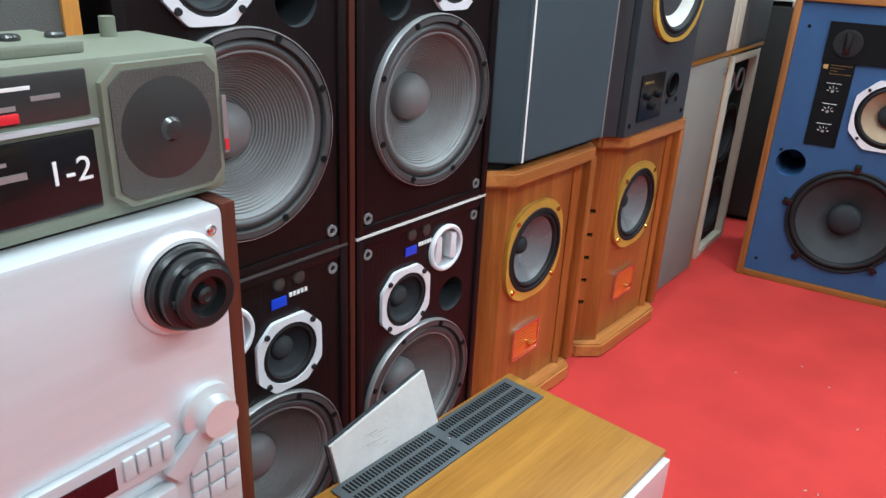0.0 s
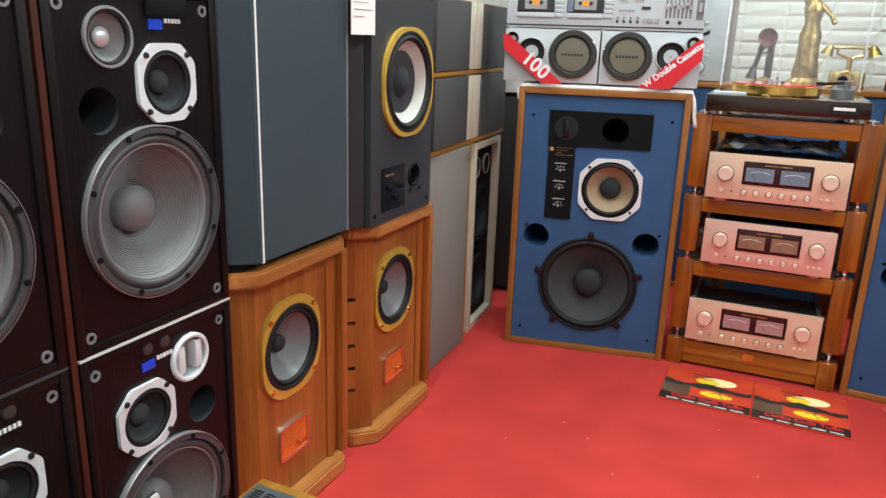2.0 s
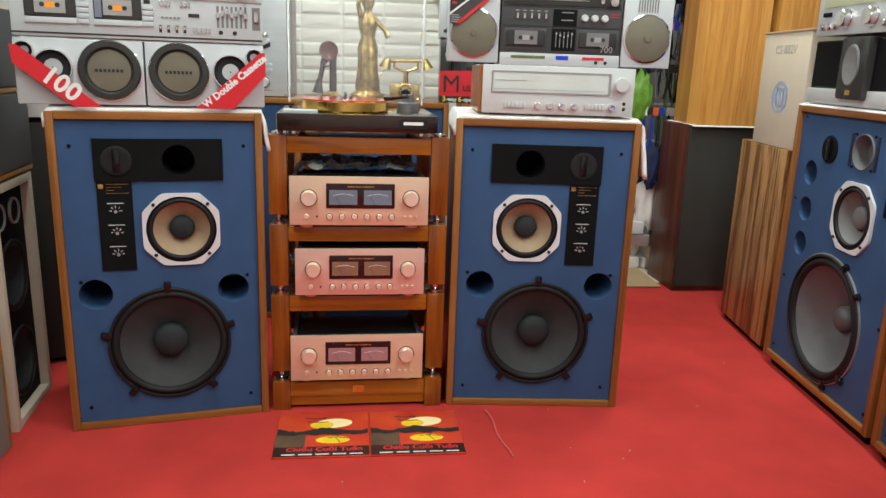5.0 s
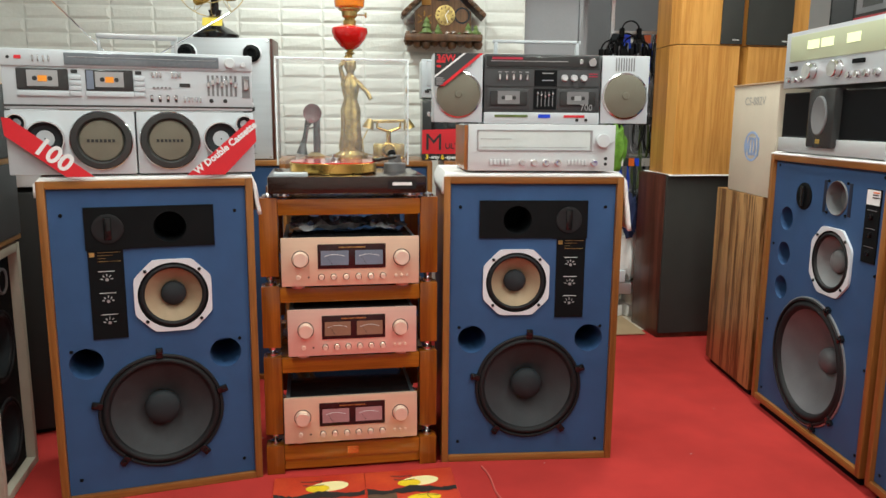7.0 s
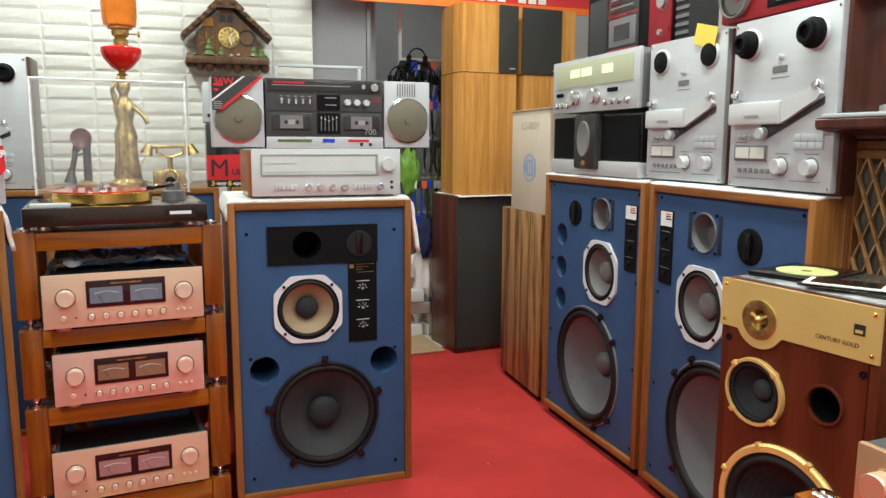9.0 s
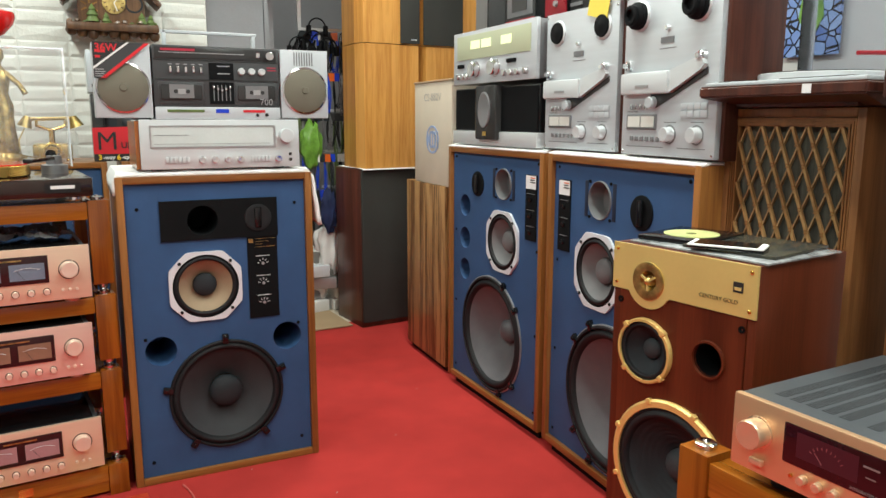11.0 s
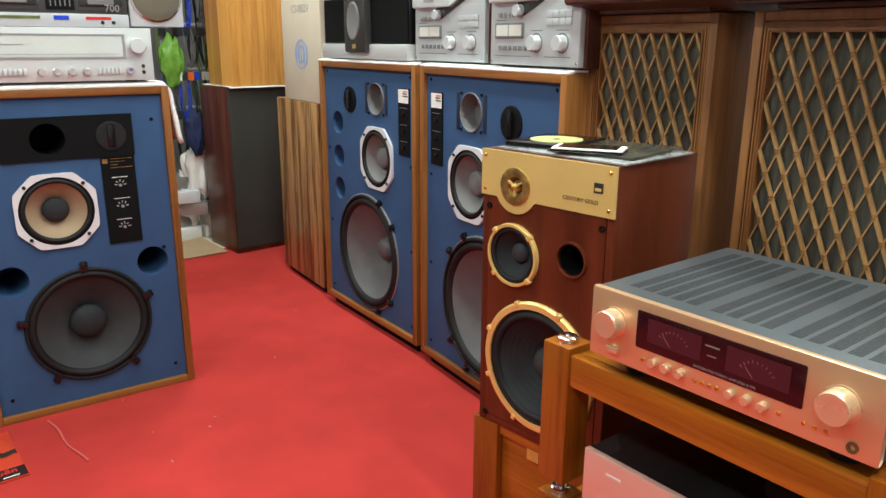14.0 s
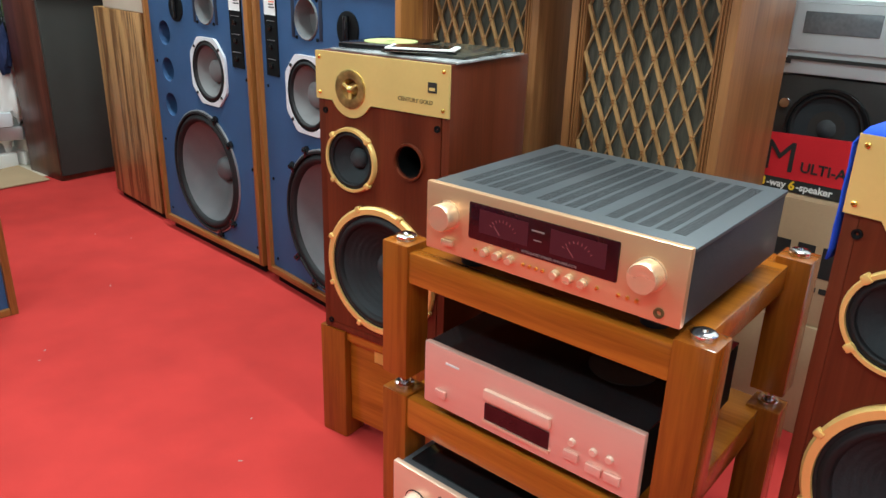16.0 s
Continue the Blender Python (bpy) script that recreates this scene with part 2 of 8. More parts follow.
M["cobalt"] = mat("blue_cloth", (0.01, 0.06, 0.55), 0.85, var=0.15, bump=0.6, bscale=300)
M["lattice"] = wood("lattice_wood", (0.42, 0.24, 0.10), (0.24, 0.125, 0.048), scale=1.5)
M["brown_case"] = wood("brown_walnut", (0.27, 0.115, 0.042), (0.14, 0.054, 0.019))
# upright light and dark streaks paint the shading of pleats on flat cloth
M["lattice_cloth"] = mat("grey_green_cloth", (0.080, 0.076, 0.060), 0.9, var=0.5, stretch=(6, 6, 0.3), scale=12, bump=0.6, bscale=100)

M["cone_grey2"] = mat("cone_charcoal", (0.115, 0.117, 0.125), 0.42, var=0.12, scale=14, bump=0.5, bscale=260)
M["blue_dark"] = mat("blue_slot", (0.018, 0.035, 0.09), 0.7, var=0.1)
M["film"] = mat("crumpled_film", (0.20, 0.20, 0.21), 0.12, var=0.5, scale=18, coat=0.5)
M["plinth_gloss"] = wood("dark_gloss_wood", (0.026, 0.012, 0.009), (0.010, 0.005, 0.004), rough=0.1, along="X", coat=0.6)
M["cast_dark"] = mat("dark_cast_frame", (0.075, 0.077, 0.08), 0.45, 0.4, var=0.08)
M["cone_ribbed"] = mat("ribbed_grey_cone", (0.19, 0.192, 0.195), 0.5, var=0.1, scale=14)
M["cone_shine"] = mat("coated_grey_cone", (0.16, 0.165, 0.175), 0.28, var=0.2, scale=6)
M["slate"] = mat("slate_paint", (0.028, 0.032, 0.038), 0.5, var=0.12, bump=0.3, bscale=300)
M["grille_grey"] = mat("charcoal_grille", (0.055, 0.057, 0.06), 0.85, var=0.1, bump=0.8, bscale=700)
M["sheet_print"] = mat("clear_sheet", (0.36, 0.37, 0.38), 0.15, var=0.6, scale=14, coat=0.4)
M["cover_print"] = mat("dark_cover", (0.10, 0.085, 0.05), 0.2, var=0.9, scale=16, second=(0.02, 0.03, 0.04))
M["disc_green"] = mat("disc_green", (0.58, 0.62, 0.26), 0.25, var=0.1)
M["deck_silver"] = mat("deck_silver", (0.53, 0.56, 0.59), 0.36, 0.3, var=0.05, stretch=(0.2, 1, 6), bscale=160, bump=0.08)
M["dial_lit"] = glow("lit_dial", (0.40, 0.43, 0.29), 0.14)
M["dial_meter"] = glow("lit_meter", (0.80, 0.86, 0.55), 0.5)
M["print_pale"] = mat("faded_blue_print", (0.30, 0.40, 0.62), 0.7, var=0.1)
M["print_grey"] = mat("faded_grey_print", (0.38, 0.36, 0.33), 0.7, var=0.1)
M["dark_cloth2"] = mat("grey_black_cloth", (0.042, 0.042, 0.039), 0.9, var=0.1, bump=0.8, bscale=700, spec=0.2)
M["banner_red"] = mat("banner_red", (0.62, 0.035, 0.04), 0.45, var=0.08)
M["banner_orange"] = mat("banner_orange", (0.80, 0.17, 0.02), 0.45, var=0.08)
M["leaf_green"] = mat("green_plastic", (0.16, 0.36, 0.05), 0.4, var=0.35, scale=20, coat=0.2)
M["navy"] = mat("navy_cloth", (0.012, 0.02, 0.07), 0.8, var=0.3, bump=0.5, bscale=200)
M["champ_cloth"] = mat("champagne_mesh", (0.165, 0.152, 0.115), 0.5, 0.3, var=0.08, bump=0.6, bscale=600)
M["pale_alu"] = mat("pale_silver", (0.60, 0.63, 0.645), 0.33, 0.2, var=0.03, stretch=(0.2, 1, 6), bscale=160, bump=0.05)
M["dial_pale"] = mat("pale_dial_glass", (0.62, 0.68, 0.67), 0.08, 0.2, var=0.06, coat=0.6)
M["boom_grey"] = mat("boombox_grey", (0.052, 0.053, 0.056), 0.42, 0.2, var=0.06, bump=0.1)
M["red_deep"] = mat("deep_red_print", (0.42, 0.02, 0.05), 0.4, var=0.06)
M["lamp_shade"] = mat("amber_glass", (0.90, 0.22, 0.015), 0.1, var=0.25, scale=10, coat=0.6)
M["wine_bake"] = mat("dark_red_bakelite", (0.09, 0.012, 0.016), 0.2, var=0.15)
M["clock_roof"] = wood("clock_roof_wood", (0.12, 0.055, 0.026), (0.05, 0.022, 0.010), scale=2)
M["sunset_sky"] = mat("sunset_print", (0.70, 0.085, 0.03), 0.35, var=0.3, scale=6, second=(0.50, 0.025, 0.02))
M["sun_orange"] = mat("yellow_glow_print", (0.90, 0.62, 0.03), 0.35, var=0.15)
M["sun_yellow"] = mat("pale_sun_print", (0.92, 0.80, 0.42), 0.35, var=0.08)
M["cover_dark"] = mat("dark_print", (0.030, 0.014, 0.012), 0.35, var=0.3)
M["pink_cord"] = mat("pinkish_cord", (0.62, 0.13, 0.11), 0.5, var=0.1)
M["smoke_mesh"] = mat("smoky_mesh", (0.070, 0.072, 0.066), 0.22, var=0.12, bump=0.6, bscale=600)
M["beige_dark"] = mat("dark_grey_cloth", (0.10, 0.098, 0.092), 0.9, var=0.08, bump=0.8, bscale=700)

M["knob_gold"] = mat("machined_gold", (0.86, 0.68, 0.56), 0.33, 0.5, var=0.04)
M["meter_frame"] = mat("wine_frame", (0.028, 0.008, 0.009), 0.2, var=0.2)
M["deck_metal"] = mat("deck_metal", (0.62, 0.645, 0.68), 0.36, 0.35, var=0.04, stretch=(0.2, 1, 6), bscale=160, bump=0.05)
M["scale_glass"] = mat("grey_scale_glass", (0.16, 0.18, 0.20), 0.08, 0.3, var=0.4, scale=3, coat=0.6)
M["lattice_thin"] = wood("lattice_thin_wood", (0.40, 0.235, 0.11), (0.22, 0.12, 0.055), scale=1.5)
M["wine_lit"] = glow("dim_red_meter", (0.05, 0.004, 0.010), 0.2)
M["slot_shade"] = mat("slot_shadow", (0.022, 0.024, 0.027), 0.6, var=0.1)
M["cover_olive"] = mat("dusk_print", (0.16, 0.10, 0.06), 0.35, var=0.5, scale=14, second=(0.07, 0.04, 0.03))
M["page_pink"] = mat("worn_page", (0.50, 0.475, 0.47), 0.8, var=0.08, scale=20, bump=0.2)
# lit copy of rosewood: brighter and redder, for the side that catches light
M["rosewood_lit"] = wood("lit_red_rosewood", (0.135, 0.040, 0.024), (0.05, 0.014, 0.009), rough=0.3)
M["tape_orange"] = mat("orange_label", (0.85, 0.30, 0.03), 0.5, var=0.06)
M["gold_warm"] = mat("warm_champagne", (0.74, 0.46, 0.27), 0.32, 0.6, var=0.03, stretch=(0.2, 1, 6), bscale=160, bump=0.05)
M["knob_warm"] = mat("warm_machined_gold", (0.82, 0.60, 0.40), 0.26, 0.65, var=0.04)
M["slot_blue"] = mat("blue_black_slot", (0.008, 0.014, 0.034), 0.7, var=0.1)
M["hub_plastic"] = mat("black_hub_plastic", (0.010, 0.011, 0.012), 0.3, var=0.2, spec=0.45)
M["meter_card"] = mat("meter_card", (0.62, 0.62, 0.58), 0.3, var=0.05)

def stained_glass():
    m = bpy.data.materials.new("stained_glass")
    m.use_nodes = True
    nt = m.node_tree
    b = nt.nodes["Principled BSDF"]
    tc = nt.nodes.new("ShaderNodeTexCoord")
    v1 = nt.nodes.new("ShaderNodeTexVoronoi")
    v1.feature = "DISTANCE_TO_EDGE"
    v2 = nt.nodes.new("ShaderNodeTexVoronoi")
    for v in (v1, v2):
        v.inputs["Scale"].default_value = 22
        nt.links.new(tc.outputs["Object"], v.inputs["Vector"])
    r = nt.nodes.new("ShaderNodeValToRGB")
    r.color_ramp.elements[0].color, r.color_ramp.elements[1].color = (0.05, 0.13, 0.45, 1), (0.35, 0.5, 0.8, 1)
    nt.links.new(v2.outputs["Color"], r.inputs[0])
    mx = nt.nodes.new("ShaderNodeMix")
    mx.data_type = "RGBA"
    mx.inputs[6].default_value = (0.01, 0.01, 0.02, 1)
    st_ = nt.nodes.new("ShaderNodeMath")
    st_.operation = "GREATER_THAN"
    st_.inputs[1].default_value = 0.06
    nt.links.new(v1.outputs["Distance"], st_.inputs[0])
    nt.links.new(st_.outputs[0], mx.inputs[0])
    nt.links.new(r.outputs[0], mx.inputs[7])
    nt.links.new(mx.outputs[2], b.inputs["Base Color"])
    b.inputs["Roughness"].default_value = 0.15
    return m


M["stained"] = stained_glass()


# ---- mesh tools ----
def bx(bm, x0, x1, y0, y1, z0, z1, bevel=0.0, m=None):
    """Add a box, with rounded edges where bevel is given."""
    c = Matrix.Translation(((x0 + x1) / 2, (y0 + y1) / 2, (z0 + z1) / 2)) @ Matrix.Diagonal((abs(x1 - x0), abs(y1 - y0), abs(z1 - z0), 1))
    vs = bmesh.ops.create_cube(bm, size=1.0, matrix=(m @ c) if m else c)["verts"]
    if bevel:
        es = list({e for v in vs for e in v.link_edges})
        bmesh.ops.bevel(bm, geom=es, offset=bevel, segments=2, affect="EDGES", profile=0.6)
    return bm


def box(*a, bevel=0.0, m=None):
    return bx(bmesh.new(), *a, bevel=bevel, m=m)


def lathe(bm, profile, cx=0.0, y=0.0, cz=0.0, seg=48, axis="Y", wobble=None, m=None):
    """Turn a profile of (radius, way out) round an axis. Axis Y faces the front (-y); axis Z stands up."""
    rings = []
    for r, h in profile:
        ring = []
        n = 1 if r < 1e-6 else seg
        for k in range(n):
            a = 2 * math.pi * k / seg
            q = wobble(a, r) if wobble else r
            u, w = q * math.cos(a), q * math.sin(a)
            p = Vector((cx + u, y - h, cz + w)) if axis == "Y" else Vector((cx + u, y + w, cz + h)) if axis == "Z" else Vector((cx + h, y + u, cz + w))
            ring.append(bm.verts.new(m @ p if m else p))
        rings.append(ring)
    for a, b in zip(rings, rings[1:]):
        for k in range(seg):
            i, j = k, (k + 1) % seg
            if len(a) == 1 and len(b) == 1:
                continue
            if len(a) == 1:
                bm.faces.new((a[0], b[j], b[i]))
            elif len(b) == 1:
                bm.faces.new((a[i], a[j], b[0]))
            else:
                bm.faces.new((a[i], a[j], b[j], b[i]))
    bmesh.ops.recalc_face_normals(bm, faces=bm.faces[:])
    return bm


def turned(profile, cx=0.0, y=0.0, cz=0.0, seg=48, axis="Y", m=None):
    return lathe(bmesh.new(), profile, cx, y, cz, seg, axis, m=m)


def rod(bm, a, b, r, seg=8, r2=None):
    """A round bar from a to b."""
    a, b = Vector(a), Vector(b)
    d = b - a
    m = Matrix.Translation((a + b) / 2) @ d.to_track_quat("Z", "Y").to_matrix().to_4x4()
    bmesh.ops.create_cone(bm, cap_ends=True, segments=seg, radius1=r, radius2=r if r2 is None else r2, depth=d.length, matrix=m)
    return bm


def circle(cx, cz, r, n=32):
    return [(cx + r * math.cos(2 * math.pi * k / n), cz + r * math.sin(2 * math.pi * k / n)) for k in range(n)]


def octagon(cx, cz, r, k=0.5):
    """A square outline with cut corners, slightly eased, as cast driver frames have."""
    corners = [(r, -k * r), (r, k * r), (k * r, r), (-k * r, r), (-r, k * r), (-r, -k * r), (-k * r, -r), (k * r, -r)]
    pts = []
    for i in range(8):
        (ax, az), (bx_, bz), (dx, dz) = corners[i - 1], corners[i], corners[(i + 1) % 8]
        for f in (0.16, 0.0):
            if f:
                pts.append((cx + bx_ + (ax - bx_) * f, cz + bz + (az - bz) * f))
            else:
                pts.append((cx + bx_ * 0.985, cz + bz * 0.985))
                pts.append((cx + bx_ + (dx - bx_) * 0.16, cz + bz + (dz - bz) * 0.16))
    return pts


def rounded(x0, x1, z0, z1, r, n=5):
    pts = []
    for cx, cz, a0 in ((x1 - r, z1 - r, 0), (x0 + r, z1 - r, 90), (x0 + r, z0 + r, 180), (x1 - r, z0 + r, 270)):
        for k in range(n + 1):
            a = radians(a0 + 90 * k / n)
            pts.append((cx + r * math.cos(a), cz + r * math.sin(a)))
    return pts


def plate(outline, holes, y0, y1, bm=None):
    """A board in the x-z plane from y0 (front) to y1, with holes cut through it."""
    bm = bm or bmesh.new()
    edges = []
    for loop in (outline, *holes):
        vs = [bm.verts.new((x, y0, z)) for x, z in loop]
        edges += [bm.edges.new((vs[k], vs[(k + 1) % len(vs)])) for k in range(len(vs))]
    got = bmesh.ops.triangle_fill(bm, use_beauty=True, use_dissolve=False, edges=edges)
    faces = [f for f in got["geom"] if isinstance(f, bmesh.types.BMFace)]
    ext = bmesh.ops.extrude_face_region(bm, geom=faces)
    for v in ext["geom"]:
        if isinstance(v, bmesh.types.BMVert):
            v.co.y += y1 - y0
    bmesh.ops.recalc_face_normals(bm, faces=bm.faces[:])
    return bm


def rect(x0, x1, z0, z1):
    return [(x0, z0), (x1, z0), (x1, z1), (x0, z1)]


def part(name, bm, material, parent, label="", smooth=35):
    me = bpy.data.meshes.new(name)
    bm.to_mesh(me)
    bm.free()
    me.materials.append(M[material] if isinstance(material, str) else material)
    if smooth:
        me.polygons.foreach_set("use_smooth", [True] * len(me.polygons))
        me.set_sharp_from_angle(angle=radians(smooth))
    ob = new(name, me)
    if parent:
        ob.parent = parent
    if label:
        ob["label"] = label
    return ob


def thing(name, label, category, x, y, z, rz=0.0, group="", rx=0.0, ry=0.0):
    ob = new(name)
    ob.empty_display_size = 0.05
    ob.matrix_basis = pose(x, y, z, rx, ry, rz)
    return tagged(ob, label, category, group)


def words(name, body, size, material, parent, m, align="CENTER", depth=0.0004, bold=0.0):
    cu = bpy.data.curves.new(name, "FONT")
    cu.body, cu.size, cu.align_x, cu.align_y, cu.extrude, cu.offset = body, size, align, "CENTER", depth, bold
    cu.resolution_u = 3
    tmp = bpy.data.objects.new(name, cu)
    scene.collection.objects.link(tmp)
    dg = bpy.context.evaluated_depsgraph_get()
    me = bpy.data.meshes.new_from_object(tmp.evaluated_get(dg))
    bpy.data.objects.remove(tmp)
    bpy.data.curves.remove(cu)
    me.transform(m @ pose(0, 0, 0, 90, 0, 0))
    me.materials.clear()
    me.materials.append(M[material])
    ob = new(name, me)
    ob.parent = parent
    return ob


def carcass(parent, material, w, d, h, t, bevel=0.0, label=""):
    """A cabinet open at the front: two sides, top, bottom and back, each a board of its own."""
    part("side_panel", box(0, t, 0, d, 0, h, bevel=bevel), material, parent, label)
    part("side_panel", box(w - t, w, 0, d, 0, h, bevel=bevel), material, parent, label)
    across = {"walnut": "walnut_h", "tan_wood": "tan_trim"}.get(material, material)
    part("top_panel", box(t, w - t, 0.001, d - 0.001, h - t, h, bevel=bevel), across, parent, label)
    part("bottom_panel", box(t, w - t, 0.001, d - 0.001, 0, t, bevel=bevel), across, parent, label)
    part("back_panel", box(t, w - t, d - t, d - 0.002, t, h - t), material, parent)


def sweep(points, r, seg=6, closed=False, bm=None):
    """A bent round wire through the points, in one piece."""
    bm = bm or bmesh.new()
    n = len(points)
    rings = []
    for k, p in enumerate(points):
        a, c = points[(k - 1) % n if closed else max(k - 1, 0)], points[(k + 1) % n if closed else min(k + 1, n - 1)]
        q = (Vector(c) - Vector(a)).to_track_quat("Z", "Y")
        rings.append([bm.verts.new(Vector(p) + q @ Vector((r * math.cos(2 * math.pi * s / seg), r * math.sin(2 * math.pi * s / seg), 0))) for s in range(seg)])
    pairs = list(zip(rings, rings[1:])) + ([(rings[-1], rings[0])] if closed else [])
    for a, c in pairs:
        best = min(range(seg), key=lambda o: sum((a[s].co - c[(s + o) % seg].co).length for s in range(seg)))
        for s in range(seg):
            bm.faces.new((a[s], a[(s + 1) % seg], c[(s + 1 + best) % seg], c[(s + best) % seg]))
    if not closed:
        bm.faces.new(rings[0][::-1])
        bm.faces.new(rings[-1])
    bmesh.ops.recalc_face_normals(bm, faces=bm.faces[:])
    return bm


def driver(parent, cx, cz, r, y, name="woofer", frame_m="rubber", cone_m="cone", cap_m="cone_dark", depth=None, cap=0.28,
           ribs=0, surround_m="rubber", frame_w=0.10, seg=56, cap_bulge=0.32, proud=0.008, ring=True, cap_down=0.55, lift=0.0, rib=0.0014):
    """A cone loudspeaker in a baffle whose face is at y: frame, surround, cone (with ribs) and dust cap."""
    depth = depth or r * 0.42
    ri = r * (1 - frame_w)
    y -= lift
    if lift:
        depth = min(depth, lift * 0.8)
    unit = None
    if ring:
        unit = part(name, turned([(r, -0.004 - lift), (r, proud * 0.7), (r * 0.985, proud), (ri * 1.01, proud), (ri, proud * 0.6), (ri, -0.01)], cx, y, cz, seg), frame_m, parent)
    else:
        unit = part(name, turned([(r, -0.004), (r, 0.002), (ri, 0.002), (ri, -0.01)], cx, y, cz, seg), surround_m, parent)
    rs = ri * 0.86
    sur = [(ri, 0.002)]
    for k in range(1, 8):
        a = math.pi * k / 8
        sur.append((ri - (ri - rs) * k / 8, 0.001 + 0.35 * (ri - rs) * math.sin(a)))
    sur.append((rs, -0.004))
    part("surround", turned(sur, cx, y, cz, seg), surround_m, unit)
    rc = r * cap
    prof = []
    n = max(8, ribs * 4)
    for k in range(n + 1):
        f = k / n
        rr = rs + (rc * 0.9 - rs) * f
        dd = -0.004 - depth * (f ** 0.9)
        if ribs and 0 < k < n:
            dd += rib * (1 if k % 4 in (1, 2) else -1)
        prof.append((rr, dd))
    part("cone", turned(prof, cx, y, cz, seg), cone_m, unit, smooth=0 if ribs else 35)
    capz = -0.004 - depth * cap_down
    cp = []
    for k in range(9):
        a = math.pi / 2 * k / 8
        cp.append((rc * math.cos(a), capz - 0.01 + rc * cap_bulge * 2 * math.sin(a)))
    cp = [(rc, capz - depth * 0.4)] + cp[:-1] + [(0, cp[-1][1])]
    part("dust_cap", turned(cp, cx, y, cz, 32), cap_m, unit)
    return unit


def tube(parent, cx, cz, r, y, length, material="black", lip=0.0, name="port", lip_m=None):
    """A port: a tube that runs back from the baffle, closed far inside, with an optional lip."""
    prof = [(r * 1.001, 0.0)] if not lip else [(r + lip, -0.001), (r + lip * 0.8, 0.005), (r + lip * 0.3, 0.006)]
    prof += [(r, 0.0), (r * 0.97, -0.012), (r * 0.96, -length), (0, -length)]
    return part(name, turned(prof, cx, y, cz, 36), lip_m or material, parent)


def screws(parent, spots, y, r=0.006, material="black"):
    for sx, sz in spots:
        part("screw", turned([(r, -0.002), (r, 0.002), (r * 0.6, 0.003), (r * 0.4, 0.001), (0, 0.001)], sx, y, sz, 10), material, parent)


def knob(parent, cx, cz, r, y, length, material="alu", name="knob", seg=24):
    return part(name, turned([(r * 1.12, 0), (r * 1.12, 0.0015), (r, 0.002), (r, length * 0.9), (r * 0.93, length), (r * 0.4, length), (0, length * 0.97)], cx, y, cz, seg), material, parent)


# ---- structure ----
X0, X1, Y0, Y1, ZC = ROOM


def slab(name, label, category, bm, material):
    return tagged(part(name, bm, material, None, smooth=0), label, category, kind="structure")


slab("floor", "red carpet over the whole shop floor, slightly worn", "floor", box(X0, X1, Y0, Y1, -0.1, 0), "carpet")
slab("floor_passage", "worn beige floor of the back passage", "floor", box(0.78, X1, 3.98, Y1, 0.0005, 0.004), "pale_card")
slab("ceiling", "plain white ceiling", "ceiling", box(X0, X1, Y0, Y1, ZC, ZC + 0.1), "white")
slab("wall_west", "white painted side wall behind the stacked loudspeakers", "wall", box(X0 - 0.12, X0, Y0, Y1, 0, ZC), "white")
slab("wall_east", "white painted side wall", "wall", box(X1, X1 + 0.12, Y0, Y1, 0, ZC), "white")
slab("wall_south", "white painted wall behind the visitor", "wall", box(X0, X1, Y0 - 0.12, Y0, 0, ZC), "white")
slab("wall_far", "grey painted wall of the back room", "wall", box(X0, X1, Y1, Y1 + 0.12, 0, ZC), "wall")
brick_wall = slab("wall_north", "white wall clad in raised painted bricks", "wall", box(X0, 0.60, 4.15, 4.27, 0, ZC), "brick")
slab("wall_partition", "grey panelled partition beside the doorway", "wall", box(0.605, 0.92, 4.17, 4.25, 0, ZC), "wall")
grey_side = slab("wall_passage", "grey panelled wall along the back passage", "wall", box(0.94, 1.00, 4.27, 6.1, 0, ZC), "wall")
slab("trim_post", "thin grey metal door post", "trim", box(0.922, 0.945, 4.16, 4.26, 0, ZC), "silver_dark")
slab("trim_rail", "dark rail on the grey panels", "trim", box(1.005, 1.015, 4.3, 6.0, 1.93, 1.97), "silver_dark")

# ---- blue studio monitors ----
BLUE = M["blue"]


def ring_tabs(parent, cx, cz, r, y, angles):
    for a in angles:
        m = Matrix.Translation((cx, y, cz)) @ Matrix.Rotation(-radians(a), 4, "Y")
        bm = bmesh.new()
        bx(bm, r - 0.012, r + 0.022, -0.014, 0.0, -0.011, 0.011, 0.003, m)
        bx(bm, r + 0.004, r + 0.016, -0.022, -0.012, -0.006, 0.006, 0.002, m)
        part("clamp", bm, "black_gloss", parent)


def mid_unit(parent, cx, cz, half, y, cone_m, cap_m="cone_dark"):
    frm = part("midrange", plate(octagon(cx, cz, half), [circle(cx, cz, half * 0.915, 40)], y - 0.009, y + 0.002), "white_frame", parent, "white cut-corner metal frame")
    d = driver(frm, cx, cz, half * 0.925, y - 0.004, "basket", "black", cone_m, cap_m, frame_w=0.07, cap=0.36, seg=48, proud=0.004, cap_bulge=0.2, cap_down=0.35, depth=half * 0.36)
    for k in range(4):
        a = math.pi / 4 + k * math.pi / 2
        part("bolt", turned([(0.006, 0), (0.005, 0.004), (0, 0.004)], cx + half * 0.985 * math.cos(a), y - 0.009, cz + half * 0.985 * math.sin(a), 10), "rubber", frm)
    return frm


